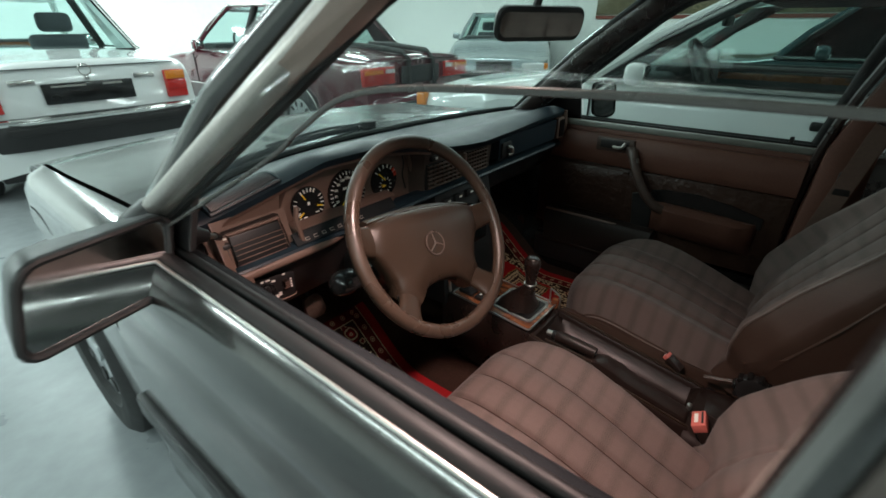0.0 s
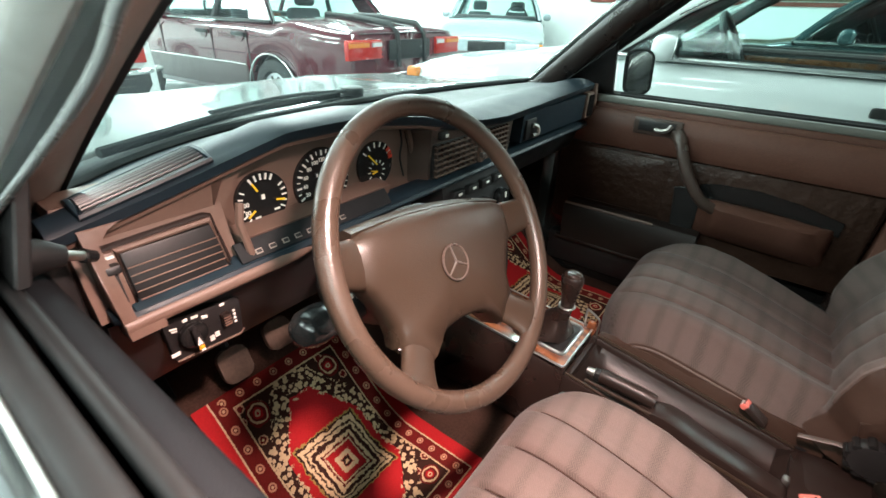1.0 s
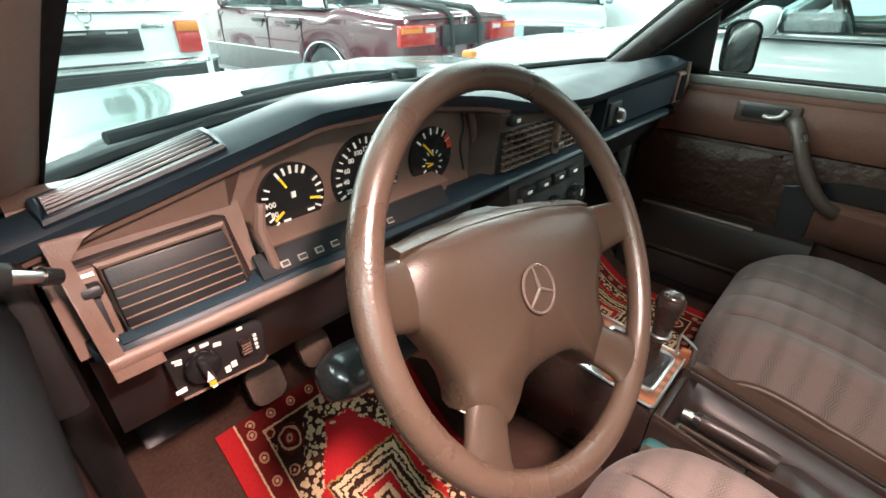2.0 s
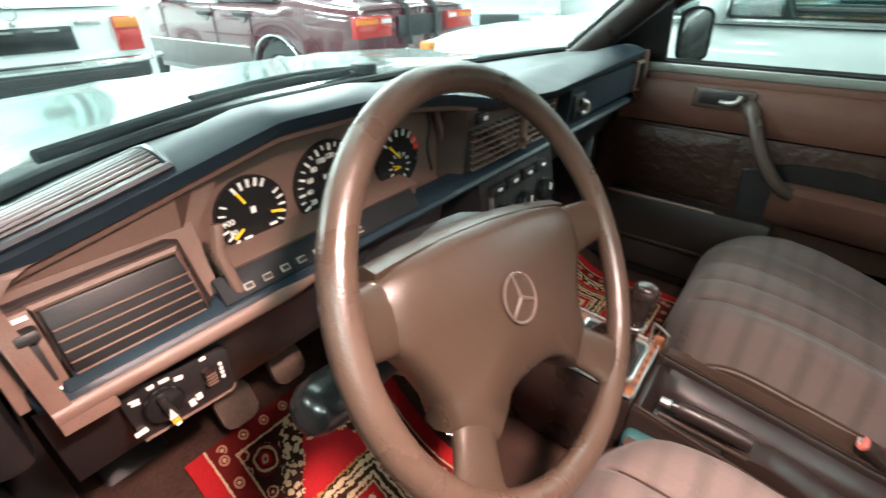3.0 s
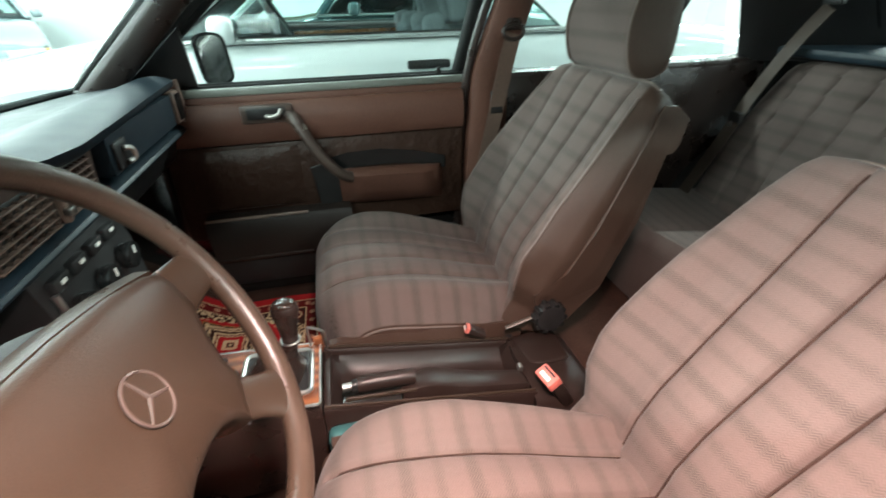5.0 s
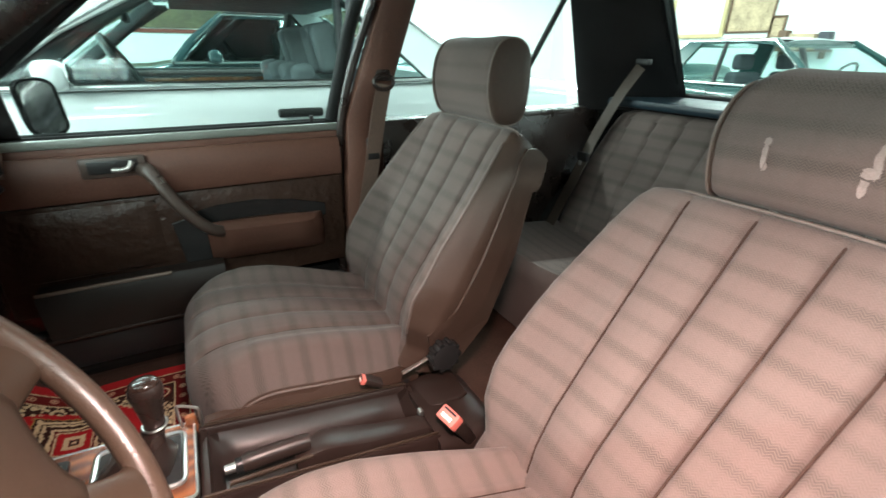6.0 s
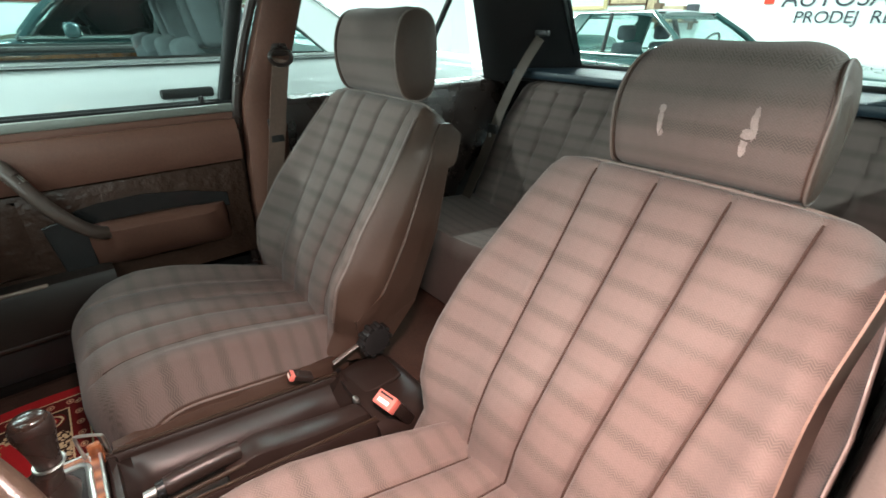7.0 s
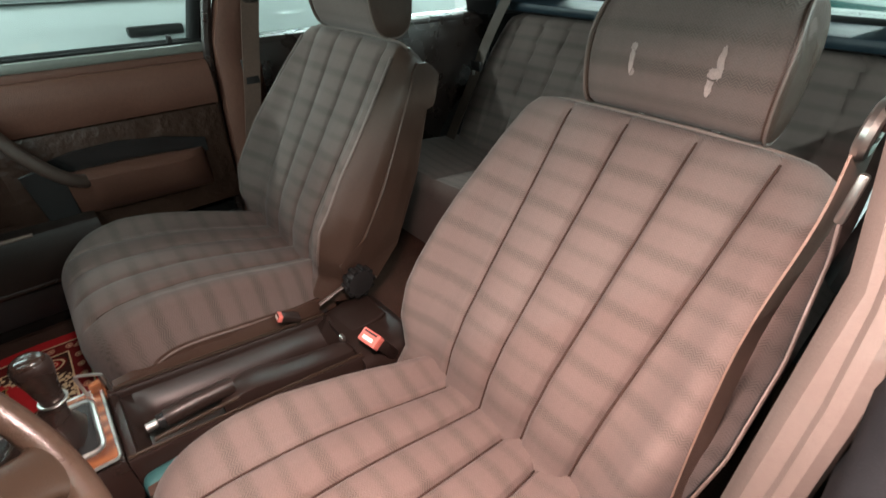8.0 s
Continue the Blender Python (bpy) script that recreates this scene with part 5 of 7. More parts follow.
def door_mirror(s):
    """Shell with a rounded back, a proud frame and tipped glass set inside it."""
    d = thing("door_mirror", "black door mirror with framed glass", "mirror", "door mirrors")
    o = Vector((-0.868, 0.215, 0.880)) if s < 0 else Vector((0.890, 0.165, 0.930))
    slope, tip, deep = (0.25, 0.22, 1.0) if s < 0 else (1.2, 0.0, 0.45)

    def outline(sc, dy, follow=1.0):
        return [o + Vector((sc * (x - s * 0.31 * z), dy + follow * sc * (tip * z - slope * s * x), sc * z)) for x, z in rrect(*SIZE[s], 0.026, 4)]

    shell = M["gloss_black"] if s > 0 else M["black"]
    part("housing", loft([outline(sc, dy * deep, f) for dy, sc, f in ((0.07, 0.35, 0), (0.06, 0.72, 0), (0.02, 0.96, 0.3), (-0.025, 1.0, 1), (-0.036, 0.985, 1))]), shell, d)
    frame_w = 0.0065 if s < 0 else 0.0045
    part("frame_rim", tube(outline(0.955, -0.040 * (deep if s > 0 else 1)), frame_w, 8, True), shell, d)
    part("glass", loft([outline(0.90, -0.037 * (deep if s > 0 else 1)), outline(0.90, -0.0395 * (deep if s > 0 else 1))]), M["mirror"], d)
    part("foot", tube([(s * 0.748, 0.265, 0.915), (s * 0.775, 0.255, 0.908), (s * 0.80, 0.240, 0.900)], [0.040, 0.038, 0.036], 12), M["black"], d)
    return d


door_mirror(-1)
door_mirror(1)
ma = thing("mirror_adjuster", "small chrome mirror adjusting lever on the driver's door", "lever")
part("gaiter", tube([(-0.742, 0.205, 0.893), (-0.722, 0.202, 0.890), (-0.708, 0.203, 0.884)], [0.022, 0.015, 0.010], 14), M["rubber"], ma)
part("lever", tube([(-0.710, 0.203, 0.885), (-0.692, 0.212, 0.874)], [0.0055, 0.0050], 10), M["satin"], ma, "bright lever")
part("tip", tube([(-0.693, 0.2115, 0.8745), (-0.683, 0.2165, 0.868)], [0.0075, 0.0062], 12), M["gloss_black"], ma)
# interior mirror
d = thing("interior_mirror", "black interior mirror hanging from the roof", "mirror")
MIR = Matrix.Translation((0.05, 0.012, 1.20)) @ Matrix.Rotation(radians(-24), 4, "Z") @ Matrix.Rotation(radians(14), 4, "X") @ Matrix.Translation((-0.05, -0.012, -1.20))
bm = loft([[Vector((sc * x + 0.05, 0.02 + dy, 1.200 + sc * z)) for x, z in rrect(0.25, 0.075, 0.026, 4)] for dy, sc in ((0.035, 0.6), (0.02, 0.92), (0.0, 1.0), (-0.006, 0.97))])
bm.transform(MIR)
part("housing", bm, M["black"], d)
part("glass", prism(rrect(0.235, 0.052, 0.02, 4), 0.002, 0, 1, MIR @ face_m((0.05, 0.012, 1.20), (1, 0, 0), (0, 0, 1))), M["mirror"], d)
part("stalk", tube([(0.05, 0.04, 1.215), (0.05, 0.02, 1.27), (0.05, -0.04, 1.310)], 0.010, 8), M["black"], d)

# added fill lamp, out of view under the roof lining above the driver's door
cl = thing("courtesy_lamp", "added warm fill lamp, out of view under the roof lining", "lamp", "", "", LAMP)
part("base", box(0, 0, 0.010, 0.085, 0.135, 0.018, 0.006), M["headliner"], cl)
part("diffuser", box(0, 0, -0.006, 0.066, 0.112, 0.012, 0.004), M["fill_glow"], cl, "glowing diffuser of the added fill lamp")

# ---------------------------------------------------------------- dashboard
ROUND_BAR = [(math.copysign(abs(math.cos(a)) ** 0.7, math.cos(a)), math.copysign(abs(math.sin(a)) ** 0.9, math.sin(a))) for a in [2 * math.pi * k / 18 for k in range(18)]]
dash = thing("dashboard", "brown and black plastic dashboard with round instruments", "dashboard")
EDGE = [(-0.71, 0.246, 0.884), (-0.60, 0.243, 0.906), (-0.49, 0.238, 0.931), (-0.43, 0.232, 0.946), (-0.29, 0.226, 0.947), (-0.16, 0.222, 0.928), (-0.06, 0.216, 0.906), (0.04, 0.208, 0.896), (0.12, 0.203, 0.892), (0.30, 0.206, 0.896), (0.52, 0.212, 0.903), (0.68, 0.215, 0.906), (0.71, 0.222, 0.900)]


def edge_at(x):
    y = lerp_table([(a, b) for a, b, c in EDGE], x)
    return y, lerp_table([(a, c) for a, b, c in EDGE], x)


def dash_top(x, f):
    """Height and depth of the padded top: f runs from the front lip (0) to the glass (1)."""
    y0, z0 = edge_at(x)
    y1, z1 = base_y(x) - 0.012, 0.884
    y = y0 + (y1 - y0) * f
    z = z0 + (z1 - z0) * f ** 1.3 + 0.016 * math.sin(math.pi * min(1, f * 2.2)) ** 0.8 * (1 if f < 0.4545 else 0)
    return Vector((x, y, z))


rings = []
for k in range(73):
    x = -0.71 + 1.42 * k / 72
    y0, z0 = edge_at(x)
    fs = [0, 0.02, 0.05, 0.1, 0.16, 0.22, 0.3, 0.4, 0.5, 0.65, 0.8, 0.92, 1.0]
    top = [dash_top(x, f) for f in fs]
    lip = [Vector((x, y0 + 0.012, z0 - 0.020)), Vector((x, y0 + 0.002, z0 - 0.012))]
    low = [Vector((x, base_y(x) - 0.012, 0.85)), Vector((x, y0 + 0.05, z0 - 0.03))]
    rings.append(lip + top + low)
part("dash_pad", loft(rings), M["pad"], dash, "dark padded dashboard top")

# demister grille in the top, by the driver's corner
gr = None
for k in range(10):
    f = k / 9
    pts = []
    for q in range(9):
        x = -0.672 + 0.135 * q / 8
        a = dash_top(x, 0.05 + 0.27 * f)
        pts.append(a + Vector((0, 0, 0.0028)))
    gr = tube(pts, 0.0019, 6, bm=gr)
part("demister_grille", gr, M["rib"], dash, "ribbed demister grille")
pts = [dash_top(x, f) + Vector((0, 0, 0.003)) for x, f in ((-0.677, 0.03), (-0.625, 0.03), (-0.58, 0.03), (-0.533, 0.03), (-0.533, 0.12), (-0.533, 0.22), (-0.533, 0.34), (-0.58, 0.34), (-0.625, 0.34), (-0.677, 0.34), (-0.677, 0.22), (-0.677, 0.12))]
part("grille_frame", tube(pts, 0.004, 6, True), M["pad"], dash)

# fascia behind the instruments, ledge below it
FY = 0.268
prof = [(FY - 0.028, 0.775), (FY + 0.006, 0.905), (FY + 0.06, 0.905), (FY + 0.06, 0.775)]
fas = sweep(prof, [(-0.695, 0, 0, 1), (-0.525, 0, 0, 1)])
part("fascia", fas, M["brown"], dash, "brown fascia panel")
# gap fill between fascia and the padded hood
rings = []
for k in range(41):
    x = -0.695 + 0.80 * k / 40
    y0, z0 = edge_at(x)
    rings.append([Vector((x, FY - 0.004, 0.86)), Vector((x, y0 + 0.016, z0 - 0.020)), Vector((x, y0 + 0.05, z0 - 0.018)), Vector((x, FY + 0.03, 0.86))] if x < -0.525 or x > -0.07 else [Vector((x, y0 + 0.034, z0 - 0.022)), Vector((x, y0 + 0.016, z0 - 0.018)), Vector((x, y0 + 0.06, z0 - 0.016)), Vector((x, FY + 0.05, z0 - 0.024))])
part("hood_lining", loft(rings), M["brown"], dash)
LEDGE = [(0.266, 0.790), (0.240, 0.791), (0.228, 0.789), (0.220, 0.784), (0.218, 0.779), (0.221, 0.774), (0.240, 0.770), (0.266, 0.766)]
part("ledge", sweep(LEDGE, [(-0.686, 0.010, 0, 1)] + [(-0.678 + 1.370 * k / 30, 0, 0, 1) for k in range(31)] + [(0.70, 0.012, 0, 1)]), M["pad"], dash, "dark ledge along the dashboard")
part("ledge_lip", sweep([(0.232, 0.7815), (0.2185, 0.7805), (0.2145, 0.777), (0.2130, 0.771), (0.2150, 0.765), (0.221, 0.7615), (0.236, 0.761)], [(-0.680 + 0.27 * k / 12, 0.012 * max(0, (k - 9) / 3) ** 2, 0, 1) for k in range(13)]), M["brown"], dash, "brown lip below the ledge")
part("ledge_top", sweep([(0.262, 0.7940), (0.242, 0.7940), (0.229, 0.7915), (0.2205, 0.787), (0.224, 0.783), (0.262, 0.783)], [(-0.664 + 1.35 * k / 20, 0, 0, 1) for k in range(21)]), M["pad"], dash, "dark soft ledge top")
bm = prism([(-0.686, 0.886), (-0.680, 0.757), (-0.640, 0.757), (-0.640, 0.772), (-0.668, 0.775), (-0.674, 0.868), (-0.660, 0.882), (-0.640, 0.886)], 0.030, 0.004, 2, Matrix(((1, 0, 0, 0), (0, 0, -1, 0.241), (0, 1, 0, 0), (0, 0, 0, 1))))
for v in bm.verts:
    v.co.y += (v.co.z - 0.757) * 0.26
part("end_trim", bm, M["brown"], dash, "brown end of the fascia frame")
part("upper_trim", tube([Vector((x, edge_at(x)[0] + 0.014, edge_at(x)[1] - 0.016)) for x in [-0.70 + 0.60 * k / 24 for k in range(25)]], 0.007, 8), M["brown"], dash)
part("dash_end", box(-0.715, 0.36, 0.80, 0.03, 0.24, 0.16, 0.01), M["black"], dash)
part("dash_end", box(0.712, 0.36, 0.79, 0.03, 0.26, 0.20, 0.01), M["black"], dash)
# knee panels
part("knee_panel", sweep([(0.245, 0.766), (0.262, 0.69), (0.30, 0.625), (0.36, 0.61), (0.40, 0.766)], [(-0.69, 0, 0, 1), (-0.50, 0, 0, 1), (-0.16, 0, 0, 1)]), M["black"], dash, "dark knee panel")
part("knee_panel", sweep([(0.245, 0.766), (0.27, 0.70), (0.33, 0.66), (0.42, 0.65), (0.44, 0.766)], [(0.20, 0, 0, 1), (0.45, 0, 0, 1), (0.69, 0, 0, 1)]), M["black"], dash)

# side vent with slats
vy = FY - 0.034
vent = part("side_vent", prism([(-0.676, 0.782), (-0.532, 0.782), (-0.540, 0.862), (-0.55, 0.866), (-0.674, 0.862)], 0.006, 0.002, 1, Matrix(((1, 0, 0, 0), (0, 0, -1, vy + 0.006), (0, 1, 0, 0), (0, 0, 0, 1)))), M["brown_dark"], dash, "brown air vent")
part("recess", box(-0.597, vy - 0.001, 0.822, 0.108, 0.006, 0.060, 0.003), M["black"], vent)
for k in range(5):
    part("slat", box(-0.597, vy - 0.007, 0.797 + 0.0095 * k, 0.106, 0.0018, 0.0012, 0.0003, 1, rot=(8, 0, 0)), M["brown"], vent)
part("vent_frame", tube([(-0.654, vy - 0.004, 0.788), (-0.540, vy - 0.004, 0.788), (-0.547, vy - 0.004, 0.858), (-0.654, vy - 0.004, 0.856)], 0.004, 6, True), M["brown"], vent)
part("slider_plate", box(-0.6645, vy - 0.002, 0.822, 0.019, 0.008, 0.070, 0.002), M["brown"], vent)
part("slider_slot", box(-0.6645, vy - 0.007, 0.818, 0.008, 0.003, 0.036, 0.001), M["black"], vent)
part("slider_knob", box(-0.6645, vy - 0.012, 0.842, 0.016, 0.012, 0.010, 0.003), M["black"], vent)
part("tick", box(-0.6645, vy - 0.008, 0.853, 0.014, 0.002, 0.003, 0), M["white_mark"], vent)
part("tick", box(-0.6645, vy - 0.008, 0.792, 0.006, 0.002, 0.004, 0), M["white_mark"], vent)
vent.location = (-0.004, 0, -0.004)
# the vent leans back with the panel
for c in [vent] + list(vent.children):
    for v in c.data.vertices:
        v.co.y += 0.26 * (v.co.z - 0.785)
part("divider", tube([(-0.511, vy - 0.004, 0.780), (-0.523, vy - 0.006, 0.846), (-0.516, vy - 0.002, 0.870)], 0.0055, 8), M["brown"], dash)

# instrument cluster
CY = 0.286
cl = thing("instrument_cluster", "brown instrument cluster with three black dials", "instruments")
poly = [(-0.527, 0.778), (-0.100, 0.778), (-0.108, 0.80), (-0.140, 0.900), (-0.160, 0.915), (-0.455, 0.925), (-0.490, 0.908), (-0.527, 0.86)]
XZ = Matrix(((1, 0, 0, 0), (0, 0, -1, CY + 0.008), (0, 1, 0, 0), (0, 0, 0, 1)))
part("face", prism(poly, 0.008, 0.001, 1, XZ), M["brown"], cl, "brown cluster face")
part("surround", prism([(-0.575, 0.778), (-0.524, 0.778), (-0.524, 0.860), (-0.488, 0.906), (-0.455, 0.922), (-0.430, 0.938), (-0.455, 0.934), (-0.520, 0.917), (-0.575, 0.902)], 0.022, 0.003, 2, Matrix(((1, 0, 0, 0), (0, 0, -1, CY), (0, 1, 0, 0), (0, 0, 0, 1)))), M["brown"], cl, "brown rounded cluster surround")
part("rim", tube([(x, CY - 0.010, z) for x, z in poly], 0.006, 8, True), M["brown"], cl)
part("crack_line", tube(bez([(-0.152, CY - 0.002, 0.900), (-0.146, CY - 0.002, 0.87), (-0.152, CY - 0.002, 0.84), (-0.142, CY - 0.002, 0.80)], 5), 0.0022, 6), M["black"], cl)


def dial(x, z, r, name, label):
    d = part(name, disc(r, 0.006, 40, Matrix.Translation((x, CY, z)) @ XZ_LOCAL, 0.001), M["gloss_black"], cl, label)
    return d


XZ_LOCAL = Matrix(((1, 0, 0, 0), (0, 0, -1, 0), (0, 1, 0, 0), (0, 0, 0, 1)))


def mark(d, x, z, r0, r1, a, w, mat="white_mark", name="tick", lift=0.008):
    c = Vector((x + 0.5 * (r0 + r1) * math.cos(a), CY - lift, z + 0.5 * (r0 + r1) * math.sin(a)))
    bm = box(0, 0, 0, r1 - r0, 0.0012, w, 0)
    bm.transform(Matrix.Translation(c) @ Matrix.Rotation(-a, 4, "Y"))
    part(name, bm, M[mat], d)


def digits(d, x, z, r, a, txt, size):
    lettering("figure", txt, size, M["white_mark"], d, Matrix.Translation((x + r * math.cos(a), CY - 0.0075, z + r * math.sin(a))) @ Matrix.Rotation(radians(90), 4, "X"))


d1 = dial(-0.455, 0.8435, 0.0465, "combined_gauge", "black combined gauge with yellow needles")
for a in (150, 165, 180, 195, 210, 225):
    mark(d1, -0.455, 0.8435, 0.036, 0.044, radians(a), 0.0022)
for a in (62, 76, 90, 104, 118):
    mark(d1, -0.455, 0.8435, 0.034, 0.044, radians(a), 0.0035)
for a in (-30, -15, 0, 15, 30):
    mark(d1, -0.455, 0.8435, 0.034, 0.043, radians(a), 0.0025)
for r0, a in ((0.014, 118), (0.016, 215), (0.016, -12)):
    mark(d1, -0.455, 0.8435, r0 + 0.006, r0 + 0.022, radians(a), 0.0032, "needle", "needle", 0.010)
for a, t in ((182, "100"), (207, "80")):
    digits(d1, -0.455, 0.8435, 0.033, radians(a), t, 0.010)
part("symbol", box(-0.455, CY - 0.008, 0.849, 0.006, 0.0012, 0.008, 0), M["white_mark"], d1)
part("symbol", box(-0.469, CY - 0.008, 0.817, 0.010, 0.0012, 0.003, 0), M["white_mark"], d1)
part("symbol", box(-0.433, CY - 0.008, 0.822, 0.010, 0.0012, 0.003, 0), M["white_mark"], d1)
d2 = dial(-0.344, 0.8435, 0.058, "speedometer", "black speedometer with white figures")
for k in range(25):
    a = radians(228 - 276 * k / 24)
    mark(d2, -0.344, 0.8435, 0.046 if k % 2 == 0 else 0.049, 0.055, a, 0.003 if k % 2 == 0 else 0.0015)
for k in range(1, 12):
    digits(d2, -0.344, 0.8435, 0.038, radians(228 - 276 * k / 12), str(20 * k), 0.0095)
mark(d2, -0.344, 0.8435, -0.008, 0.046, radians(233), 0.003, "needle", "needle", 0.010)
part("odometer", box(-0.344, CY - 0.008, 0.857, 0.034, 0.0012, 0.009, 0), M["black"], d2)
for k in range(5):
    part("odometer_bar", box(-0.357 + 0.0065 * k, CY - 0.0092, 0.857, 0.0035, 0.0008, 0.006, 0), M["white_mark"], d2)
part("hub", disc(0.006, 0.004, 16, Matrix.Translation((-0.344, CY - 0.008, 0.8435)) @ XZ_LOCAL), M["black"], d2)
d3 = dial(-0.222, 0.8415, 0.0465, "clock", "black clock with red marks")
for k in range(12):
    mark(d3, -0.222, 0.8295, 0.017, 0.023, radians(30 * k), 0.002)
for k in range(6):
    mark(d3, -0.222, 0.8435, 0.034, 0.044, radians(140 - 22 * k), 0.0028)
for a in (12, 24, 36):
    mark(d3, -0.222, 0.8435, 0.035, 0.045, radians(a), 0.007, "red_mark", "red_mark")
mark(d3, -0.222, 0.8435, 0.0, 0.032, radians(135), 0.003, "needle", "needle", 0.010)
mark(d3, -0.222, 0.8295, 0.0, 0.014, radians(190), 0.003, "needle", "needle", 0.010)
mark(d3, -0.222, 0.8295, 0.0, 0.018, radians(165), 0.002, "needle", "needle", 0.010)
# the dials sit a little smaller than their marks are laid out
for d, x, z, f in ((d1, -0.455, 0.8435, 0.91), (d2, -0.344, 0.8435, 0.94), (d3, -0.222, 0.8415, 0.93)):
    d.matrix_basis = Matrix.Translation((x, 0, z)) @ Matrix.Diagonal((f, 1, f, 1)) @ Matrix.Translation((-x, 0, -z))
# warning lamp strip, tipped back below the dials
SP = Matrix.Translation((-0.388, 0.232, 0.800)) @ Matrix.Rotation(radians(-38), 4, "X")
part("strip_slope", sweep([(0.2445, 0.8125), (0.262, 0.8165), (0.288, 0.8180), (0.288, 0.795), (0.250, 0.795)], [(-0.518, 0, 0, 1), (-0.40, 0, 0, 1), (-0.222, 0, 0, 1)]), M["brown"], cl, "brown slope above the warning strip")
strip = part("warning_strip", box(0, 0, 0, 0.29, 0.006, 0.030, 0.002), M["scuttle"], cl, "black warning lamp strip", SP)
for k in range(8):
    part("symbol", box(-0.117 + 0.0215 * k, -0.0040, -0.006, 0.0105, 0.0016, 0.0075, 0.0005, 1), M["dim_mark"], strip)
    part("symbol_core", box(-0.117 + 0.0215 * k, -0.0050, -0.006, 0.0070 + 0.0015 * (k % 2), 0.0012, 0.0042, 0), M["black"], strip)

# centre vents, switches
part("centre_panel", sweep([(0.243, 0.785), (0.232, 0.895), (0.28, 0.895), (0.28, 0.785)], [(-0.128, 0.03, 0, 1), (-0.118, 0.0, 0, 1), (0.205, 0, 0, 1), (0.215, 0.01, 0, 1)]), M["brown_mid"], dash, "brown centre panel")
for x0, x1 in ((-0.112, 0.040), (0.064, 0.176)):
    cv = part("centre_vent", box((x0 + x1) / 2, 0.238, 0.830, x1 - x0, 0.008, 0.072, 0.003), M["black"], dash, "brown centre air vent")
    for k in range(6):
        part("slat", box((x0 + x1) / 2, 0.229, 0.801 + 0.0115 * k, x1 - x0 - 0.006, 0.008, 0.0026, 0.0008, 1, rot=(8, 0, 0)), M["brown"], cv)
    for k in range(8):
        part("fin", box(x0 + 0.008 + (x1 - x0 - 0.016) * k / 7, 0.2315, 0.830, 0.0024, 0.008, 0.066, 0), M["brown_mid"], cv)
part("vent_lever", box(0.052, 0.226, 0.832, 0.012, 0.012, 0.070, 0.003), M["brown"], dash)
part("vent_slide", box(0.052, 0.218, 0.815, 0.018, 0.012, 0.012, 0.003), M["satin"], dash)
hz = part("hazard_switch", box(-0.085, 0.230, 0.880, 0.026, 0.012, 0.016, 0.003), M["black"], dash)
part("symbol", box(-0.080, 0.2235, 0.880, 0.009, 0.002, 0.006, 0), M["white_mark"], hz)
# glovebox and end vent
gb = part("glovebox_lid", sweep([(0.218, 0.808), (0.215, 0.880), (0.26, 0.880), (0.26, 0.808)], [(0.222, 0, 0, 1), (0.40, 0, 0, 1), (0.618, 0, 0, 1)]), M["pad"], dash, "dark glovebox lid")
part("lock_plate", box(0.262, 0.214, 0.838, 0.055, 0.008, 0.050, 0.006), M["black"], gb)
part("lock_knob", tube(bez([(0.262, 0.208, 0.848), (0.274, 0.200, 0.843), (0.276, 0.199, 0.826), (0.262, 0.206, 0.822)], 4), 0.0055, 8), M["satin"], gb, "silver glovebox catch")
ev = part("end_vent", box(0.655, 0.226, 0.846, 0.055, 0.03, 0.078, 0.006), M["brown"], dash, "brown end vent")
for k in range(4):
    part("fin", box(0.640 + 0.010 * k, 0.209, 0.846, 0.002, 0.006, 0.062, 0), M["black"], ev)
part("end_post", tube([(0.690, 0.222, 0.80), (0.694, 0.218, 0.85), (0.692, 0.222, 0.905)], 0.012, 10), M["brown"], dash)

# light switch panel, lying flush in the knee panel
LY = 0.243
lp = part("light_panel", prism([(-0.637, 0.682), (-0.632, 0.677), (-0.546, 0.671), (-0.540, 0.676), (-0.537, 0.724), (-0.543, 0.730), (-0.634, 0.744), (-0.640, 0.739)], 0.012, 0.003, 2, Matrix(((1, 0, 0, 0), (0, 0, -1, LY + 0.012), (0, 1, 0, 0), (0, 0, 0, 1)))), M["black"], dash, "black light switch panel")
part("panel_edge", tube([(-0.634, LY - 0.001, 0.6785), (-0.546, LY - 0.001, 0.6725), (-0.540, LY - 0.001, 0.678)], 0.0016, 6), M["brown"], lp)
kn = part("light_knob", disc(0.0185, 0.012, 32, Matrix.Translation((-0.609, LY, 0.7115)) @ XZ_LOCAL, 0.004), M["gloss_black"], lp)
part("knob_bar", box(-0.609, LY - 0.015, 0.7115, 0.009, 0.010, 0.034, 0.003, rot=(0, -8, 0)), M["black"], kn)
part("pointer", prism([(-0.0038, -0.004), (0.0038, -0.004), (0, 0.009)], 0.001, 0, 1, Matrix.Translation((-0.609, LY - 0.0205, 0.7065)) @ XZ_LOCAL), M["white_mark"], kn)
part("pointer_base", box(-0.608, LY - 0.0205, 0.6975, 0.007, 0.0012, 0.005, 0), M["orange_mark"], kn)
part("pointer_dot", box(-0.607, LY - 0.0205, 0.6925, 0.005, 0.0012, 0.0025, 0), M["white_mark"], kn)
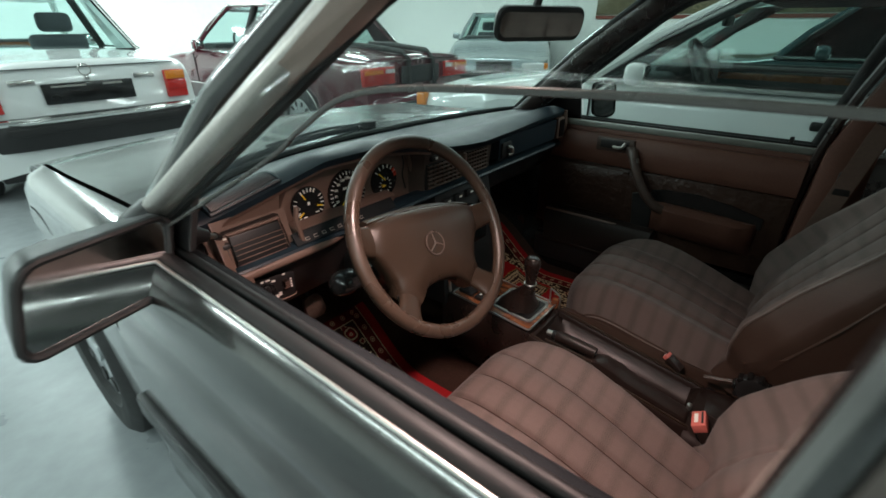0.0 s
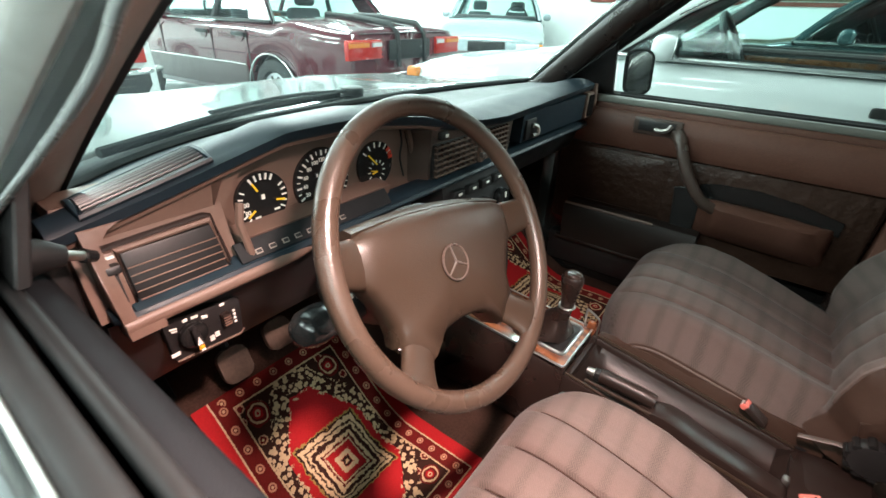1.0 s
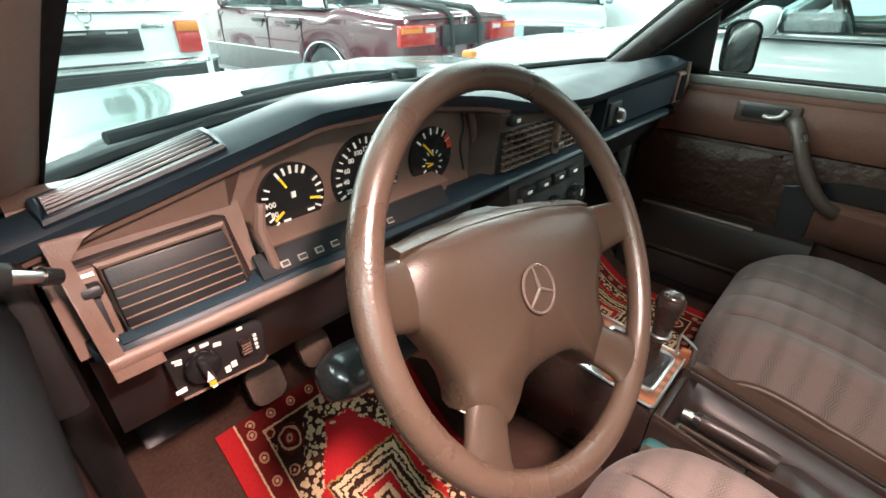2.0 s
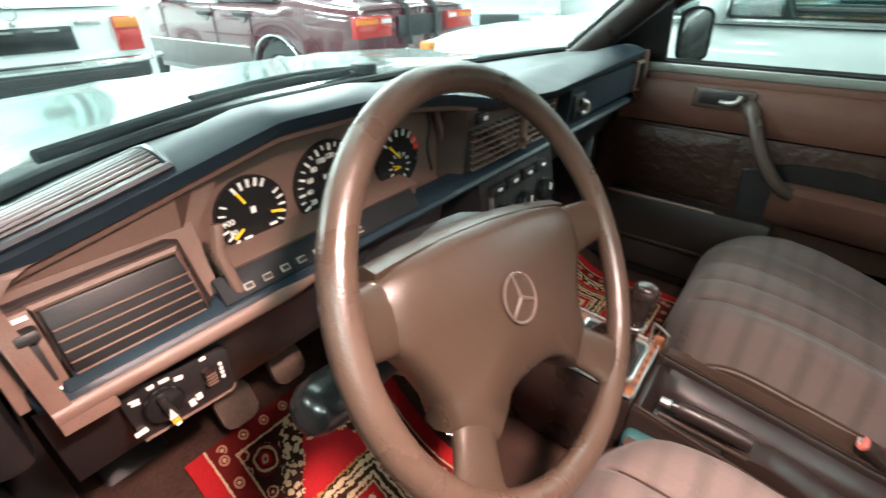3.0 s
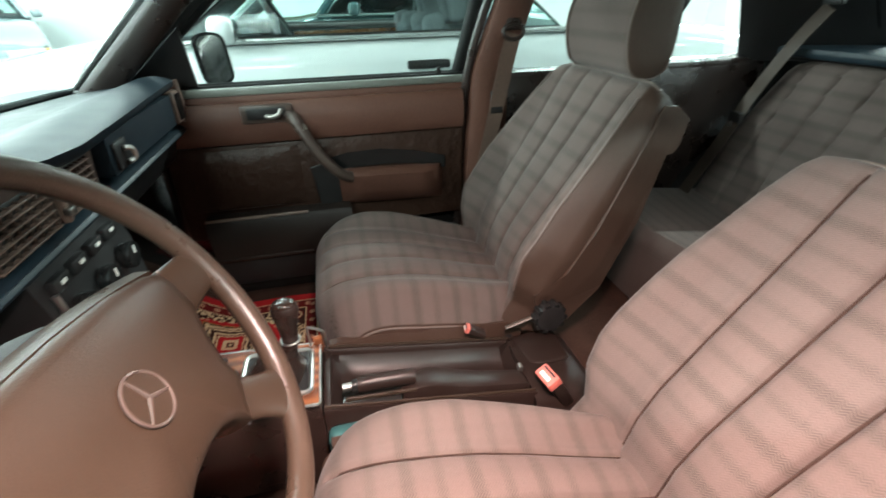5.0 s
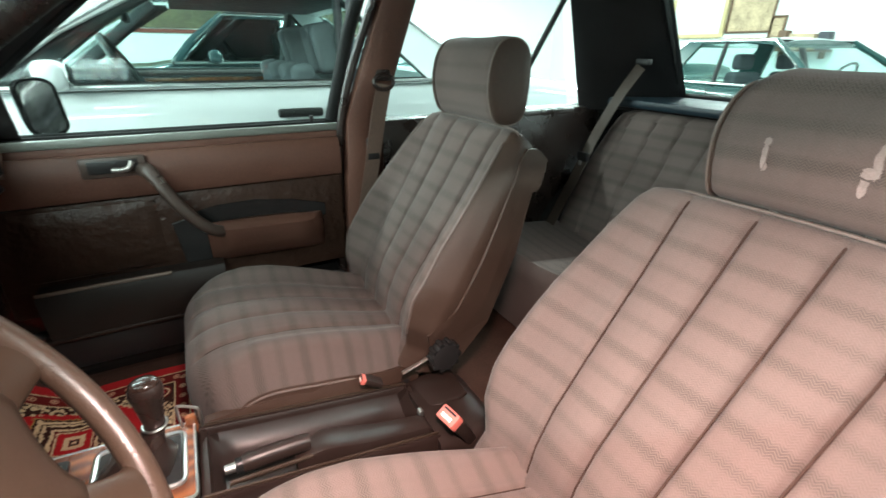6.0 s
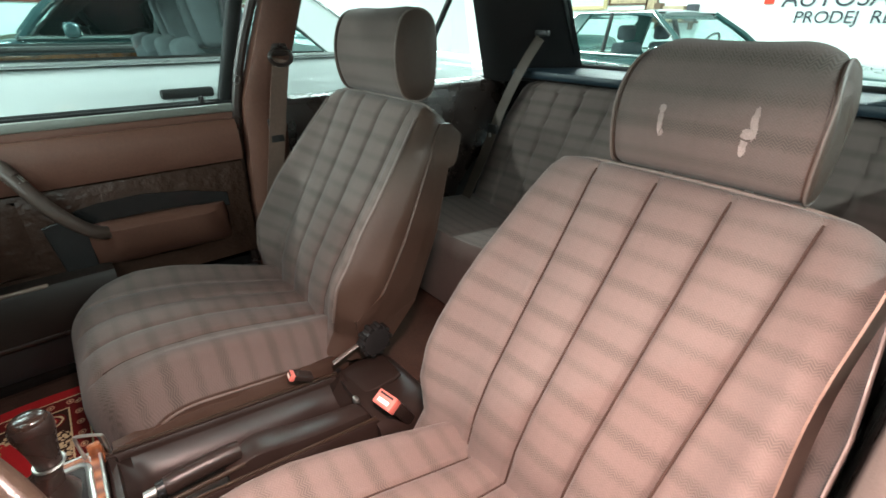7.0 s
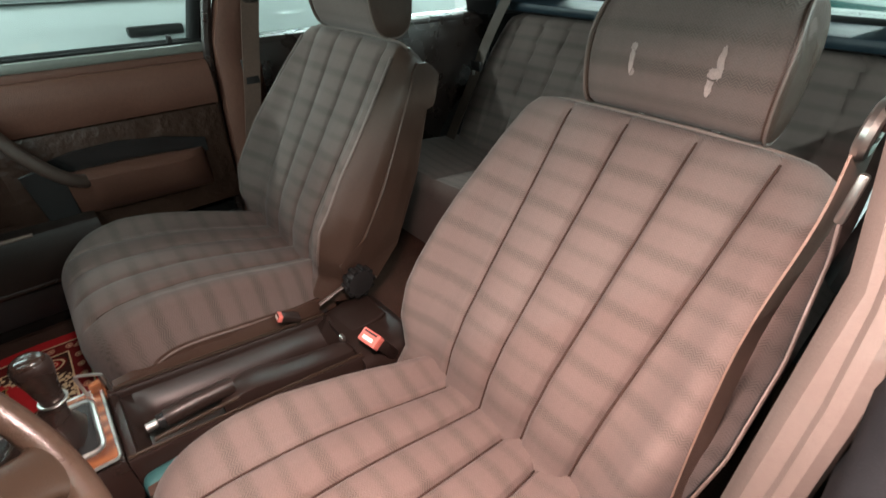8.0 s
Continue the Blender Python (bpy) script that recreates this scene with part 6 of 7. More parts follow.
for x, z, w, h, lean in ((-0.629, 0.7285, 0.009, 0.0018, 14), (-0.6285, 0.7245, 0.007, 0.0018, 14), (-0.613, 0.7335, 0.006, 0.0035, 0), (-0.601, 0.7325, 0.009, 0.0030, 6), (-0.589, 0.7260, 0.008, 0.0040, 12), (-0.634, 0.6905, 0.011, 0.0045, 0), (-0.5855, 0.6900, 0.006, 0.0030, 0), (-0.5855, 0.6855, 0.006, 0.0030, 0), (-0.5780, 0.6925, 0.006, 0.0030, 0), (-0.5780, 0.6885, 0.006, 0.0030, 0), (-0.5635, 0.7320, 0.006, 0.0030, 0)):
    part("symbol", box(x, LY - 0.001, z, w, 0.002, h, 0, rot=(0, lean, 0)), M["white_mark"], lp)
dm = part("dimmer", box(-0.5630, LY - 0.003, 0.7085, 0.0125, 0.012, 0.021, 0.003), M["brown_dark"], lp, "ribbed dimmer wheel")
for k in range(4):
    part("rib", box(-0.5630, LY - 0.0095, 0.7025 + 0.004 * k, 0.010, 0.0016, 0.0014, 0), M["brown"], dm)
    part("symbol", box(-0.5495, LY - 0.001, 0.7145 - 0.006 * k, 0.0035, 0.002, 0.0030, 0), M["white_mark"], lp)

# heater controls and radio slot below the ledge
st = part("heater_panel", sweep([(0.236, 0.766), (0.222, 0.70), (0.215, 0.60), (0.20, 0.48), (0.20, 0.42), (0.34, 0.42), (0.34, 0.766)], [(-0.075, 0, 0, 1), (-0.06, 0, 0, 1), (0.12, 0, 0, 1), (0.195, 0, 0, 1)]), M["black"], dash, "black heater and radio panel")
for k in range(4):
    part("switch", box(-0.030 + 0.055 * k, 0.226, 0.742, 0.042, 0.014, 0.022, 0.004), M["black"], st)
    part("symbol", box(-0.030 + 0.055 * k, 0.218, 0.744, 0.012, 0.002, 0.005, 0), M["white_mark"], st)
for x in (-0.02, 0.060, 0.14):
    hk = part("heater_knob", disc(0.024, 0.022, 26, Matrix.Translation((x, 0.222, 0.690)) @ XZ_LOCAL, 0.004), M["gloss_black"], st)
    part("pointer", box(x, 0.199, 0.700, 0.003, 0.002, 0.014, 0), M["white_mark"], hk)
part("radio", box(0.06, 0.214, 0.600, 0.185, 0.02, 0.055, 0.004), M["gloss_black"], st)
part("stack_edge", tube([(-0.068, 0.214, 0.742), (-0.066, 0.196, 0.60), (-0.064, 0.186, 0.47)], 0.005, 8), M["satin"], st)

# ---------------------------------------------------------------- steering wheel and column
TW = 30.0
WM = Matrix.Translation((-0.350, 0.004, 0.817)) @ Matrix(((1, 0, 0, 0), (0, math.sin(radians(TW)), -math.cos(radians(TW)), 0), (0, math.cos(radians(TW)), math.sin(radians(TW)), 0), (0, 0, 0, 1)))
sw = thing("steering_wheel", "worn brown leather four-spoke steering wheel, slightly turned", "steering wheel")
sw.matrix_basis = WM @ Matrix.Rotation(radians(-9), 4, "Z")
PADZ = -0.022
R = 0.197
part("rim", tube([(R * math.cos(a), R * math.sin(a), 0) for a in [2 * math.pi * k / 96 for k in range(96)]], 0.0140, 16, True, up=(0, 0, 1)), M["leather"], sw, "worn shiny brown rim")
half = [(0.0, 0.062), (0.07, 0.060), (0.13, 0.052), (0.152, 0.044), (0.158, 0.030), (0.156, -0.004), (0.143, -0.020), (0.128, -0.044), (0.118, -0.068), (0.1165, -0.084), (0.1185, -0.0957), (0.0785, -0.1305), (0.071, -0.122), (0.060, -0.110), (0.042, -0.101), (0.02, -0.0970), (0.0, -0.0965)]
out = half + [(-x, y) for x, y in half[-2:0:-1]]
rings = []
for f, z in ((0.96, -0.035), (1.0, -0.020), (1.0, -0.004), (0.975, 0.005), (0.93, 0.010), (0.80, 0.015), (0.5, 0.019), (0.2, 0.020)):
    rings.append([Vector((x * f, (y + 0.01) * f - 0.01, PADZ + z + 0.010 * (0.05 - abs(y)) * (1 if f > 0.9 else 0))) for x, y in out])
part("pad", loft(rings), M["wheel_pad"], sw, "brown padded hub")
part("pad_top", loft([[Vector((x, 0.0655 - 0.08 * (x / 0.15) ** 2 * 0.15 + dy, PADZ + z)) for dy, z in ((-0.004, 0.004), (0.004, -0.010), (0.002, -0.028), (-0.02, -0.03), (-0.02, -0.01))] for x in [-0.145 + 0.29 * k / 16 for k in range(17)]]), M["wheel_pad"], sw)
for s in (-1, 1):
    rings = []
    for r, w, z, th in ((0.135, 0.033, -0.028, 0.014), (0.155, 0.030, -0.022, 0.013), (0.175, 0.027, -0.012, 0.011), (0.195, 0.026, 0.0, 0.010)):
        a = radians(6)
        c, n = Vector((s * r * math.cos(a), r * math.sin(a), z)), Vector((-s * math.sin(a), math.cos(a), 0))
        rings.append([c + n * w * p + Vector((0, 0, th * q)) for p, q in ROUND_BAR])
    part("spoke", loft(rings), M["wheel_pad"], sw)
    rings = []
    for r, w, z, th in ((0.115, 0.024, -0.030, 0.012), (0.147, 0.0255, -0.022, 0.012), (0.160, 0.0255, -0.016, 0.012), (0.176, 0.028, -0.008, 0.011), (0.188, 0.036, -0.002, 0.010), (0.197, 0.044, 0.0, 0.009)):
        a = radians(-90 + s * 41)
        c, n = Vector((r * math.cos(a), r * math.sin(a), z)), Vector((-math.sin(a), math.cos(a), 0))
        rings.append([c + n * w * p + Vector((0, 0, th * q)) for p, q in ROUND_BAR])
    part("spoke", loft(rings), M["wheel_pad"], sw)
    part("spoke_joint", tube([(s * 0.1200, -0.0957, PADZ - 0.004), (s * 0.1100, -0.1050, PADZ + 0.0065), (s * 0.0985, -0.1145, PADZ + 0.0085), (s * 0.0870, -0.1245, PADZ + 0.0065), (s * 0.0780, -0.1320, PADZ - 0.004)], 0.0014, 6), M["black"], sw, "dark joint above the lower spoke")
    part("spoke_seam", tube([(s * 0.151, 0.045, PADZ + 0.004), (s * 0.156, 0.020, PADZ + 0.007), (s * 0.153, -0.006, PADZ + 0.004)], 0.0022, 6), M["trim_grey"], sw)
emb = part("emblem", disc(0.0235, 0.004, 36, Matrix.Translation((-0.008, -0.018, PADZ + 0.0185)), 0.001), M["wheel_pad"], sw, "round hub emblem with bright ring")
part("ring", tube([(-0.008 + 0.024 * math.cos(a), -0.018 + 0.024 * math.sin(a), PADZ + 0.0225) for a in [2 * math.pi * k / 40 for k in range(40)]], 0.0015, 8, True), M["emblem"], emb)
for a in (99, 219, 339):
    q = radians(a)
    part("bar", tube([(-0.008, -0.018, PADZ + 0.0235), (-0.008 + 0.0225 * math.cos(q), -0.018 + 0.0225 * math.sin(q), PADZ + 0.0230)], [0.0022, 0.0010], 6), M["emblem"], emb)
col = thing("steering_column", "black steering column with stalk and cowl", "steering column")
bm = loft([[WM @ Vector((w * math.cos(a), h * math.sin(a) - 0.008, z)) for a in [2 * math.pi * k / 20 for k in range(20)]] for z, w, h in ((-0.045, 0.070, 0.055), (-0.07, 0.115, 0.084), (-0.16, 0.105, 0.080), (-0.24, 0.08, 0.060))])
part("cowl", bm, M["black"], col)
stalk = [WM @ Vector(p) for p in ((-0.06, -0.03, -0.12), (-0.11, -0.022, -0.108), (-0.160, -0.016, -0.100))]
k1 = part("stalk", tube(stalk, [0.016, 0.018, 0.021], 14), M["black"], col)
part("stalk_end", tube([WM @ Vector(p) for p in ((-0.156, -0.016, -0.101), (-0.164, -0.015, -0.099), (-0.178, -0.014, -0.097), (-0.196, -0.012, -0.094), (-0.206, -0.011, -0.092), (-0.210, -0.010, -0.091))], [0.021, 0.0245, 0.0255, 0.0235, 0.017, 0.006], 20), M["gloss_black"], col, "glossy black stalk knob")
for k in range(3):
    part("symbol", box(0, 0, 0, 0.012, 0.006, 0.0016, 0), M["white_mark"], k1, "", WM @ Matrix.Translation((-0.112 - 0.016 * k, -0.006 + 0.003 * k, -0.086)))

# pedals
for x, y, z, w, h in ((-0.492, 0.425, 0.468, 0.060, 0.068), (-0.397, 0.418, 0.490, 0.058, 0.062)):
    p = thing("pedal", "worn brown rubber pedal on a steel arm", "pedal", "pedals")
    pad = part("pad", prism(rrect(w, h, 0.016, 5), 0.016, 0.004, 2, Matrix.Translation((x, y, z)) @ Matrix.Rotation(radians(62), 4, "X")), M["pedal"], p)
    for k in range(5):
        part("tread", box(x, y - 0.016, z - 0.0005, w * 0.62, 0.002, 0.003, 0.0006, 1, rot=(-28, 0, 0)), M["pedal"], pad, "", Matrix.Translation((0, 0.0053 * (k - 2), 0.0100 * (k - 2))))
    part("arm", tube([(x, y + 0.012, z + 0.01), (x, y + 0.06, z + 0.10), (x, 0.60, z + 0.13)], 0.009, 8), M["black"], p)
p = thing("foot_rest", "black ribbed rubber foot rest", "foot rest")
part("plate", box(-0.63, 0.46, 0.37, 0.09, 0.02, 0.20, 0.006, rot=(-40, 0, 0)), M["black"], p)
for k in range(8):
    part("rib", box(-0.63, 0.395 + 0.019 * k, 0.315 + 0.0165 * k, 0.08, 0.006, 0.006, 0.001, 1, rot=(-40, 0, 0)), M["rubber"], p)

# ---------------------------------------------------------------- footwells and rugs


def floor_z(y):
    return smooth_table([(-3, 0.222), (0.18, 0.222), (0.52, 0.42), (0.66, 0.60)], y)


for s, nm in ((-1, "carpet"), (1, "carpet")):
    rings = []
    for k in range(31):
        y = -1.2 + 1.85 * k / 30
        z = floor_z(y)
        rings.append([Vector((s * x, y, zz)) for x, zz in ((0.10, z), (0.40, z + 0.002), (0.70, z), (0.70, z - 0.04), (0.10, z - 0.04))])
    solo("footwell_carpet", loft(rings), M["carpet"], "dark brown footwell carpet", "carpet", "", "structure")


def rug(name, label, cx, x_half, y0, length, mat):
    """A small rug that follows the slope of the footwell."""
    pts, y, acc = [(y0, floor_z(y0) + 0.012)], y0, 0.0
    while acc < length:
        y += 0.01
        z = floor_z(y) + 0.012
        acc += math.hypot(y - pts[-1][0], z - pts[-1][1])
        pts.append((y, z))
    me = bpy.data.meshes.new(name)
    verts, faces = [], []
    n = len(pts)
    nx = 10
    for top in (1, 0):
        for i, (yy, zz) in enumerate(pts):
            for j in range(nx + 1):
                x = cx + x_half * (2 * j / nx - 1)
                wob = 0.003 * noise.noise((x * 9, yy * 9, 0))
                verts.append((x, yy, zz + wob - (0 if top else 0.008)))
    m1 = (nx + 1) * n
    for i in range(n - 1):
        for j in range(nx):
            a = i * (nx + 1) + j
            faces.append((a, a + 1, a + nx + 2, a + nx + 1))
            faces.append((m1 + a, m1 + a + nx + 1, m1 + a + nx + 2, m1 + a + 1))
    rim = [j for j in range(nx + 1)] + [i * (nx + 1) + nx for i in range(1, n)] + [(n - 1) * (nx + 1) + j for j in range(nx - 1, -1, -1)] + [i * (nx + 1) for i in range(n - 2, 0, -1)]
    for a, b in zip(rim, rim[1:] + rim[:1]):
        faces.append((a, m1 + a, m1 + b, b))
    # the pattern is laid flat: the mesh keeps flat coordinates, a lattice-free shift lifts them
    me.from_pydata(verts, [], faces)
    me.materials.append(mat)
    o = new(name, me)
    return tagged(finish(o), label, "rug")


def flat_rug(name, label, cx, cy, hw, hh, mat, drop):
    o = rug(name, label, cx, hw, cy - hh, 2 * hh, mat)
    # origin at the rug's middle, so the woven pattern is centred on it
    mid = Vector((cx, cy + drop, floor_z(cy) + 0.012))
    o.data.transform(Matrix.Translation(-mid))
    o.location = mid
    return o


RUG = rug_material("woven_rug", 0.191, 0.240)
flat_rug("floor_rug", "red patterned woven rug in the driver's footwell", -0.396, 0.245, 0.191, 0.240, RUG, -0.02)
flat_rug("floor_rug", "red patterned woven rug in the passenger footwell", 0.424, 0.215, 0.206, 0.270, rug_material("woven_rug_wide", 0.206, 0.270), -0.02)

# ---------------------------------------------------------------- centre console
con = thing("centre_console", "brown centre console with wood shift plate and long tray", "console")
rings = []
for y, zt, w in ((0.22, 0.455, 0.088), (0.06, 0.445, 0.088), (-0.085, 0.428, 0.088)):
    rings.append([Vector((0.028 + x, y, z)) for x, z in ((-w, 0.24), (-w, zt - 0.012), (-w + 0.006, zt), (w - 0.006, zt), (w, zt - 0.012), (w, 0.24))])
part("front_box", loft(rings), M["brown_dark"], con)
PM = Matrix.Translation((0.028, 0.050, 0.447)) @ Matrix.Rotation(radians(3.6), 4, "X")
pl = part("shift_plate", prism(rrect(0.172, 0.270, 0.008, 3), 0.006, 0.002, 1, PM), M["wood"], con, "striped wood shift plate")
part("plate_edge", tube([PM @ Vector((x, y, 0.005)) for x, y in rrect(0.170, 0.268, 0.008, 3)], 0.0028, 6, True), M["satin"], pl)
part("gaiter_frame", tube([PM @ Vector((x + 0.004, y - 0.055, 0.008)) for x, y in rrect(0.118, 0.125, 0.012, 3)], 0.005, 8, True), M["satin"], pl, "bright shifter frame")
part("frame_well", prism(rrect(0.114, 0.120, 0.010, 3), 0.003, 0, 1, PM @ Matrix.Translation((0.004, -0.055, 0.006))), M["black"], pl)
for x in (-0.045, 0.0, 0.045):
    sb = part("switch", box(0, 0, 0, 0.036, 0.024, 0.012, 0.004), M["black"], pl, "", PM @ Matrix.Translation((x, 0.055, 0.010)))
    part("symbol", box(0, 0, 0.0068, 0.010, 0.006, 0.0012, 0), M["white_mark"], sb)
part("ashtray_lid", box(0, 0, 0, 0.13, 0.05, 0.014, 0.005), M["black"], pl, "", PM @ Matrix.Translation((0, 0.10, 0.011)))
# tray behind: two sloping rails with a deep trough between them


def rail_z(y):
    return 0.432 - 0.067 * max(0.0, -0.088 - y) / 0.42


for x, w in ((-0.056, 0.010), (0.110, 0.012)):
    rings = []
    for k in range(17):
        y = -0.088 - 0.42 * k / 16
        z = rail_z(y)
        rings.append([Vector((x + dx, y, zz)) for dx, zz in ((-w, 0.24), (-w, z - 0.008), (-w * 0.6, z - 0.001), (w * 0.5, z), (w, z - 0.006), (w * 1.05, 0.30), (w, 0.24))])
    part("side_rail", loft(rings), M["console"], con)
    part("rail_edge", tube([(x, y, rail_z(y) + 0.001) for y in (-0.09, -0.22, -0.36, -0.505)], 0.0032, 8), M["wheel_pad"], con)
# trough: a curved floor that rises to the far rail
rings = []
for k in range(17):
    y = -0.092 - 0.415 * k / 16
    z = rail_z(y)
    end = max(0.0, (abs(k / 8 - 1) - 0.82) / 0.18)
    fl = z - 0.050 * (1 - end ** 2) - 0.004
    rings.append([Vector((x, y, zz)) for x, zz in ((-0.048, fl), (0.030, fl - 0.002), (0.066, fl + 0.004), (0.086, fl + 0.018), (0.098, z - 0.014), (0.100, 0.27), (-0.048, 0.27))])
part("trough", loft(rings), M["console"], con, "glossy dark brown trough")
part("trough_front", box(0.026, -0.094, 0.385, 0.165, 0.016, 0.088, 0.006), M["console"], con)
# long moulded sleeve of the handbrake: it swells behind the grip and narrows to the rear
SLEEVE = [(-0.235, -0.042, -0.006, 0.414), (-0.262, -0.044, 0.002, 0.421), (-0.288, -0.045, 0.012, 0.422), (-0.320, -0.046, 0.015, 0.414), (-0.355, -0.046, 0.011, 0.403), (-0.400, -0.046, 0.006, 0.393), (-0.450, -0.046, 0.003, 0.384), (-0.492, -0.045, 0.001, 0.376), (-0.502, -0.040, -0.002, 0.362)]
rings = []
for p in bez([(xl, y, z) for y, xl, xr, z in SLEEVE], 4):
    y = p.y
    xr = lerp_table([(-q[0], q[2]) for q in SLEEVE], -y)
    z = p.z
    xl = p.x
    rings.append([Vector((x, y, zz)) for x, zz in ((xl, 0.30), (xl, z - 0.010), (xl + 0.003, z - 0.002), (xl + 0.008, z), (xr - 0.008, z - 0.001), (xr - 0.002, z - 0.004), (xr, z - 0.012), (xr + 0.002, 0.30))])
part("brake_sleeve", loft(rings), M["console"], con, "long moulded handbrake sleeve")
part("sleeve_end", box(0.002, -0.494, 0.376, 0.016, 0.010, 0.016, 0.003), M["satin"], con)
# rear end: a plain brown shoulder and a smooth raised cap
rings = []
for k in range(13):
    f = k / 12
    y = -0.500 - 0.165 * f
    z = 0.366 - 0.018 * f - 0.05 * max(0, (f - 0.8) / 0.2) ** 2
    rings.append([Vector((x, y, zz)) for x, zz in ((-0.086, 0.24), (-0.086, z - 0.030), (-0.076, z - 0.010), (-0.055, z - 0.001), (0.0, z + 0.003), (0.10, z + 0.002), (0.118, z - 0.010), (0.122, 0.24))])
part("rear_shoulder", loft(rings), M["console"], con, "plain brown rear end of the console")
part("rear_cap", prism([(0.014, -0.506), (0.112, -0.508), (0.116, -0.560), (0.112, -0.628), (0.020, -0.620), (0.012, -0.600)], 0.013, 0.006, 3, Matrix.Translation((0, 0, 0.353))), M["console"], con, "smooth raised rear cap")

hb = thing("handbrake_lever", "dark brown handbrake lever lying in the console", "handbrake")
part("grip", tube(bez([(-0.022, -0.152, 0.437), (-0.021, -0.20, 0.436), (-0.019, -0.262, 0.431)], 6), [0.0135] + [0.0148] * 11 + [0.0135], 16, flat=1.12), M["console"], hb)
part("collar", tube([(-0.022, -0.141, 0.437), (-0.022, -0.156, 0.437)], 0.0125, 14, flat=1.1), M["gloss_black"], hb)
part("button", tube([(-0.022, -0.124, 0.437), (-0.022, -0.142, 0.437)], [0.0075, 0.0085], 14), M["satin"], hb, "bright release button")
part("under_strip", tube([(-0.040, -0.128, 0.424), (-0.040, -0.262, 0.416)], 0.0045, 8), M["wheel_pad"], hb)

gl = thing("gear_lever", "dark brown leather gear knob on a gathered gaiter", "gear lever")
gp = PM @ Vector((0.004, -0.048, 0.010))
KB = Vector((-0.006, -0.050, 0.556))
rings = []
for k in range(13):
    f = k / 12
    c = gp.lerp(KB, f)
    r = 0.046 * (1 - f) ** 1.4 + 0.0145
    rings.append([c + Vector(((r + 0.005 * math.sin(6 * a + 9 * f) * (1 - f)) * math.cos(a), (r + 0.005 * math.cos(5 * a + 6 * f) * (1 - f)) * math.sin(a), 0.007 * math.sin(4 * a) * (1 - f))) for a in [2 * math.pi * j / 28 for j in range(28)]])
part("gaiter", loft(rings), M["brown_dark"], gl, "gathered dark brown leather gaiter")
part("ring", tube([KB + Vector((0.0162 * math.cos(a), 0.0162 * math.sin(a), 0.003)) for a in [2 * math.pi * j / 24 for j in range(24)]], 0.0022, 6, True), M["satin"], gl, "thin bright ring")
rings = []
for z, r in ((0.000, 0.0150), (0.012, 0.0158), (0.030, 0.0180), (0.046, 0.0210), (0.058, 0.0238), (0.068, 0.0250), (0.076, 0.0240), (0.081, 0.0200)):
    rings.append([KB + Vector((r * math.cos(a) * 0.82 - 0.05 * z, r * math.sin(a) * 0.92 - 0.03 * z, z)) for a in [2 * math.pi * j / 28 for j in range(28)]])
part("knob", loft(rings), M["brown_dark"], gl, "dark brown leather gear knob")
rings = []
for z, r in ((0.078, 0.0215), (0.083, 0.0205), (0.0865, 0.0165), (0.088, 0.0080)):
    rings.append([KB + Vector((r * math.cos(a) * 0.82 - 0.05 * z, r * math.sin(a) * 0.92 - 0.03 * z, z)) for a in [2 * math.pi * j / 28 for j in range(28)]])
part("knob_top", loft(rings), M["knob"], gl, "dark glossy knob top")

lk = thing("gear_lock", "small steel gear lock bow beside the shift plate", "gear lock")
part("bow", tube(bez([(0.106, -0.066, 0.438), (0.106, -0.064, 0.486), (0.107, -0.068, 0.492), (0.108, -0.092, 0.478), (0.108, -0.096, 0.468), (0.108, -0.096, 0.432)], 5), 0.0026, 8), M["satin"], lk, "bright steel bow")
part("lock_body", box(0.112, -0.080, 0.440, 0.014, 0.020, 0.046, 0.005), M["wood"], lk)

# ---------------------------------------------------------------- seats
SEAMS = (-0.155, -0.052, 0.052, 0.155)


def quilt(x, depth=0.0105, amp=0.009):
    """Relief across a seat panel: stitched grooves between soft rolls."""
    h = 0.0
    for s in SEAMS:
        h -= depth * math.exp(-((x - s) / 0.0055) ** 2)
    if abs(x) < 0.155:
        f = ((x + 0.155) / 0.1033) % 1.0
        h += amp * math.sin(math.pi * f)
    return h


def two_tone(ob, n_cloth, n_ring, second, rim=0):
    """Faces past the first n_cloth columns of each ring take the second material."""
    ob.data.materials.append(second)
    for i, p in enumerate(ob.data.polygons):
        if i % n_ring >= n_cloth or i % n_ring < rim or n_cloth - rim <= i % n_ring:
            p.material_index = 1


def smooth_ring(pts, n):
    """Closed Catmull-Rom outline through the points."""
    out = []
    m = len(pts)
    for i in range(m):
        p = [Vector(pts[(i + d) % m]) for d in (-1, 0, 1, 2)]
        for k in range(n):
            t = k / n
            v = 0.5 * (2 * p[1] + (p[2] - p[0]) * t + (2 * p[0] - 5 * p[1] + 4 * p[2] - p[3]) * t * t + (3 * p[1] - p[0] - 3 * p[2] + p[3]) * t ** 3)
            out.append((v.x, v.y))
    return out


WIDE = [(0, 0.248), (0.10, 0.274), (0.30, 0.288), (0.55, 0.285), (0.80, 0.268), (0.94, 0.253), (0.98, 0.244), (1.0, 0.230)]
SLIM = [(0, 0.240), (0.10, 0.262), (0.30, 0.272), (0.55, 0.263), (0.80, 0.244), (0.94, 0.229), (0.98, 0.221), (1.0, 0.208)]


def cushion_taper(y):
    """Half width of the cushion and spread of its seams, both less towards the rear."""
    return lerp_table([(0.0, 0.252), (0.30, 0.251), (0.45, 0.232), (0.62, 0.198)], -y), lerp_table([(0.10, 0.86), (0.35, 0.76), (0.60, 0.64)], -y)


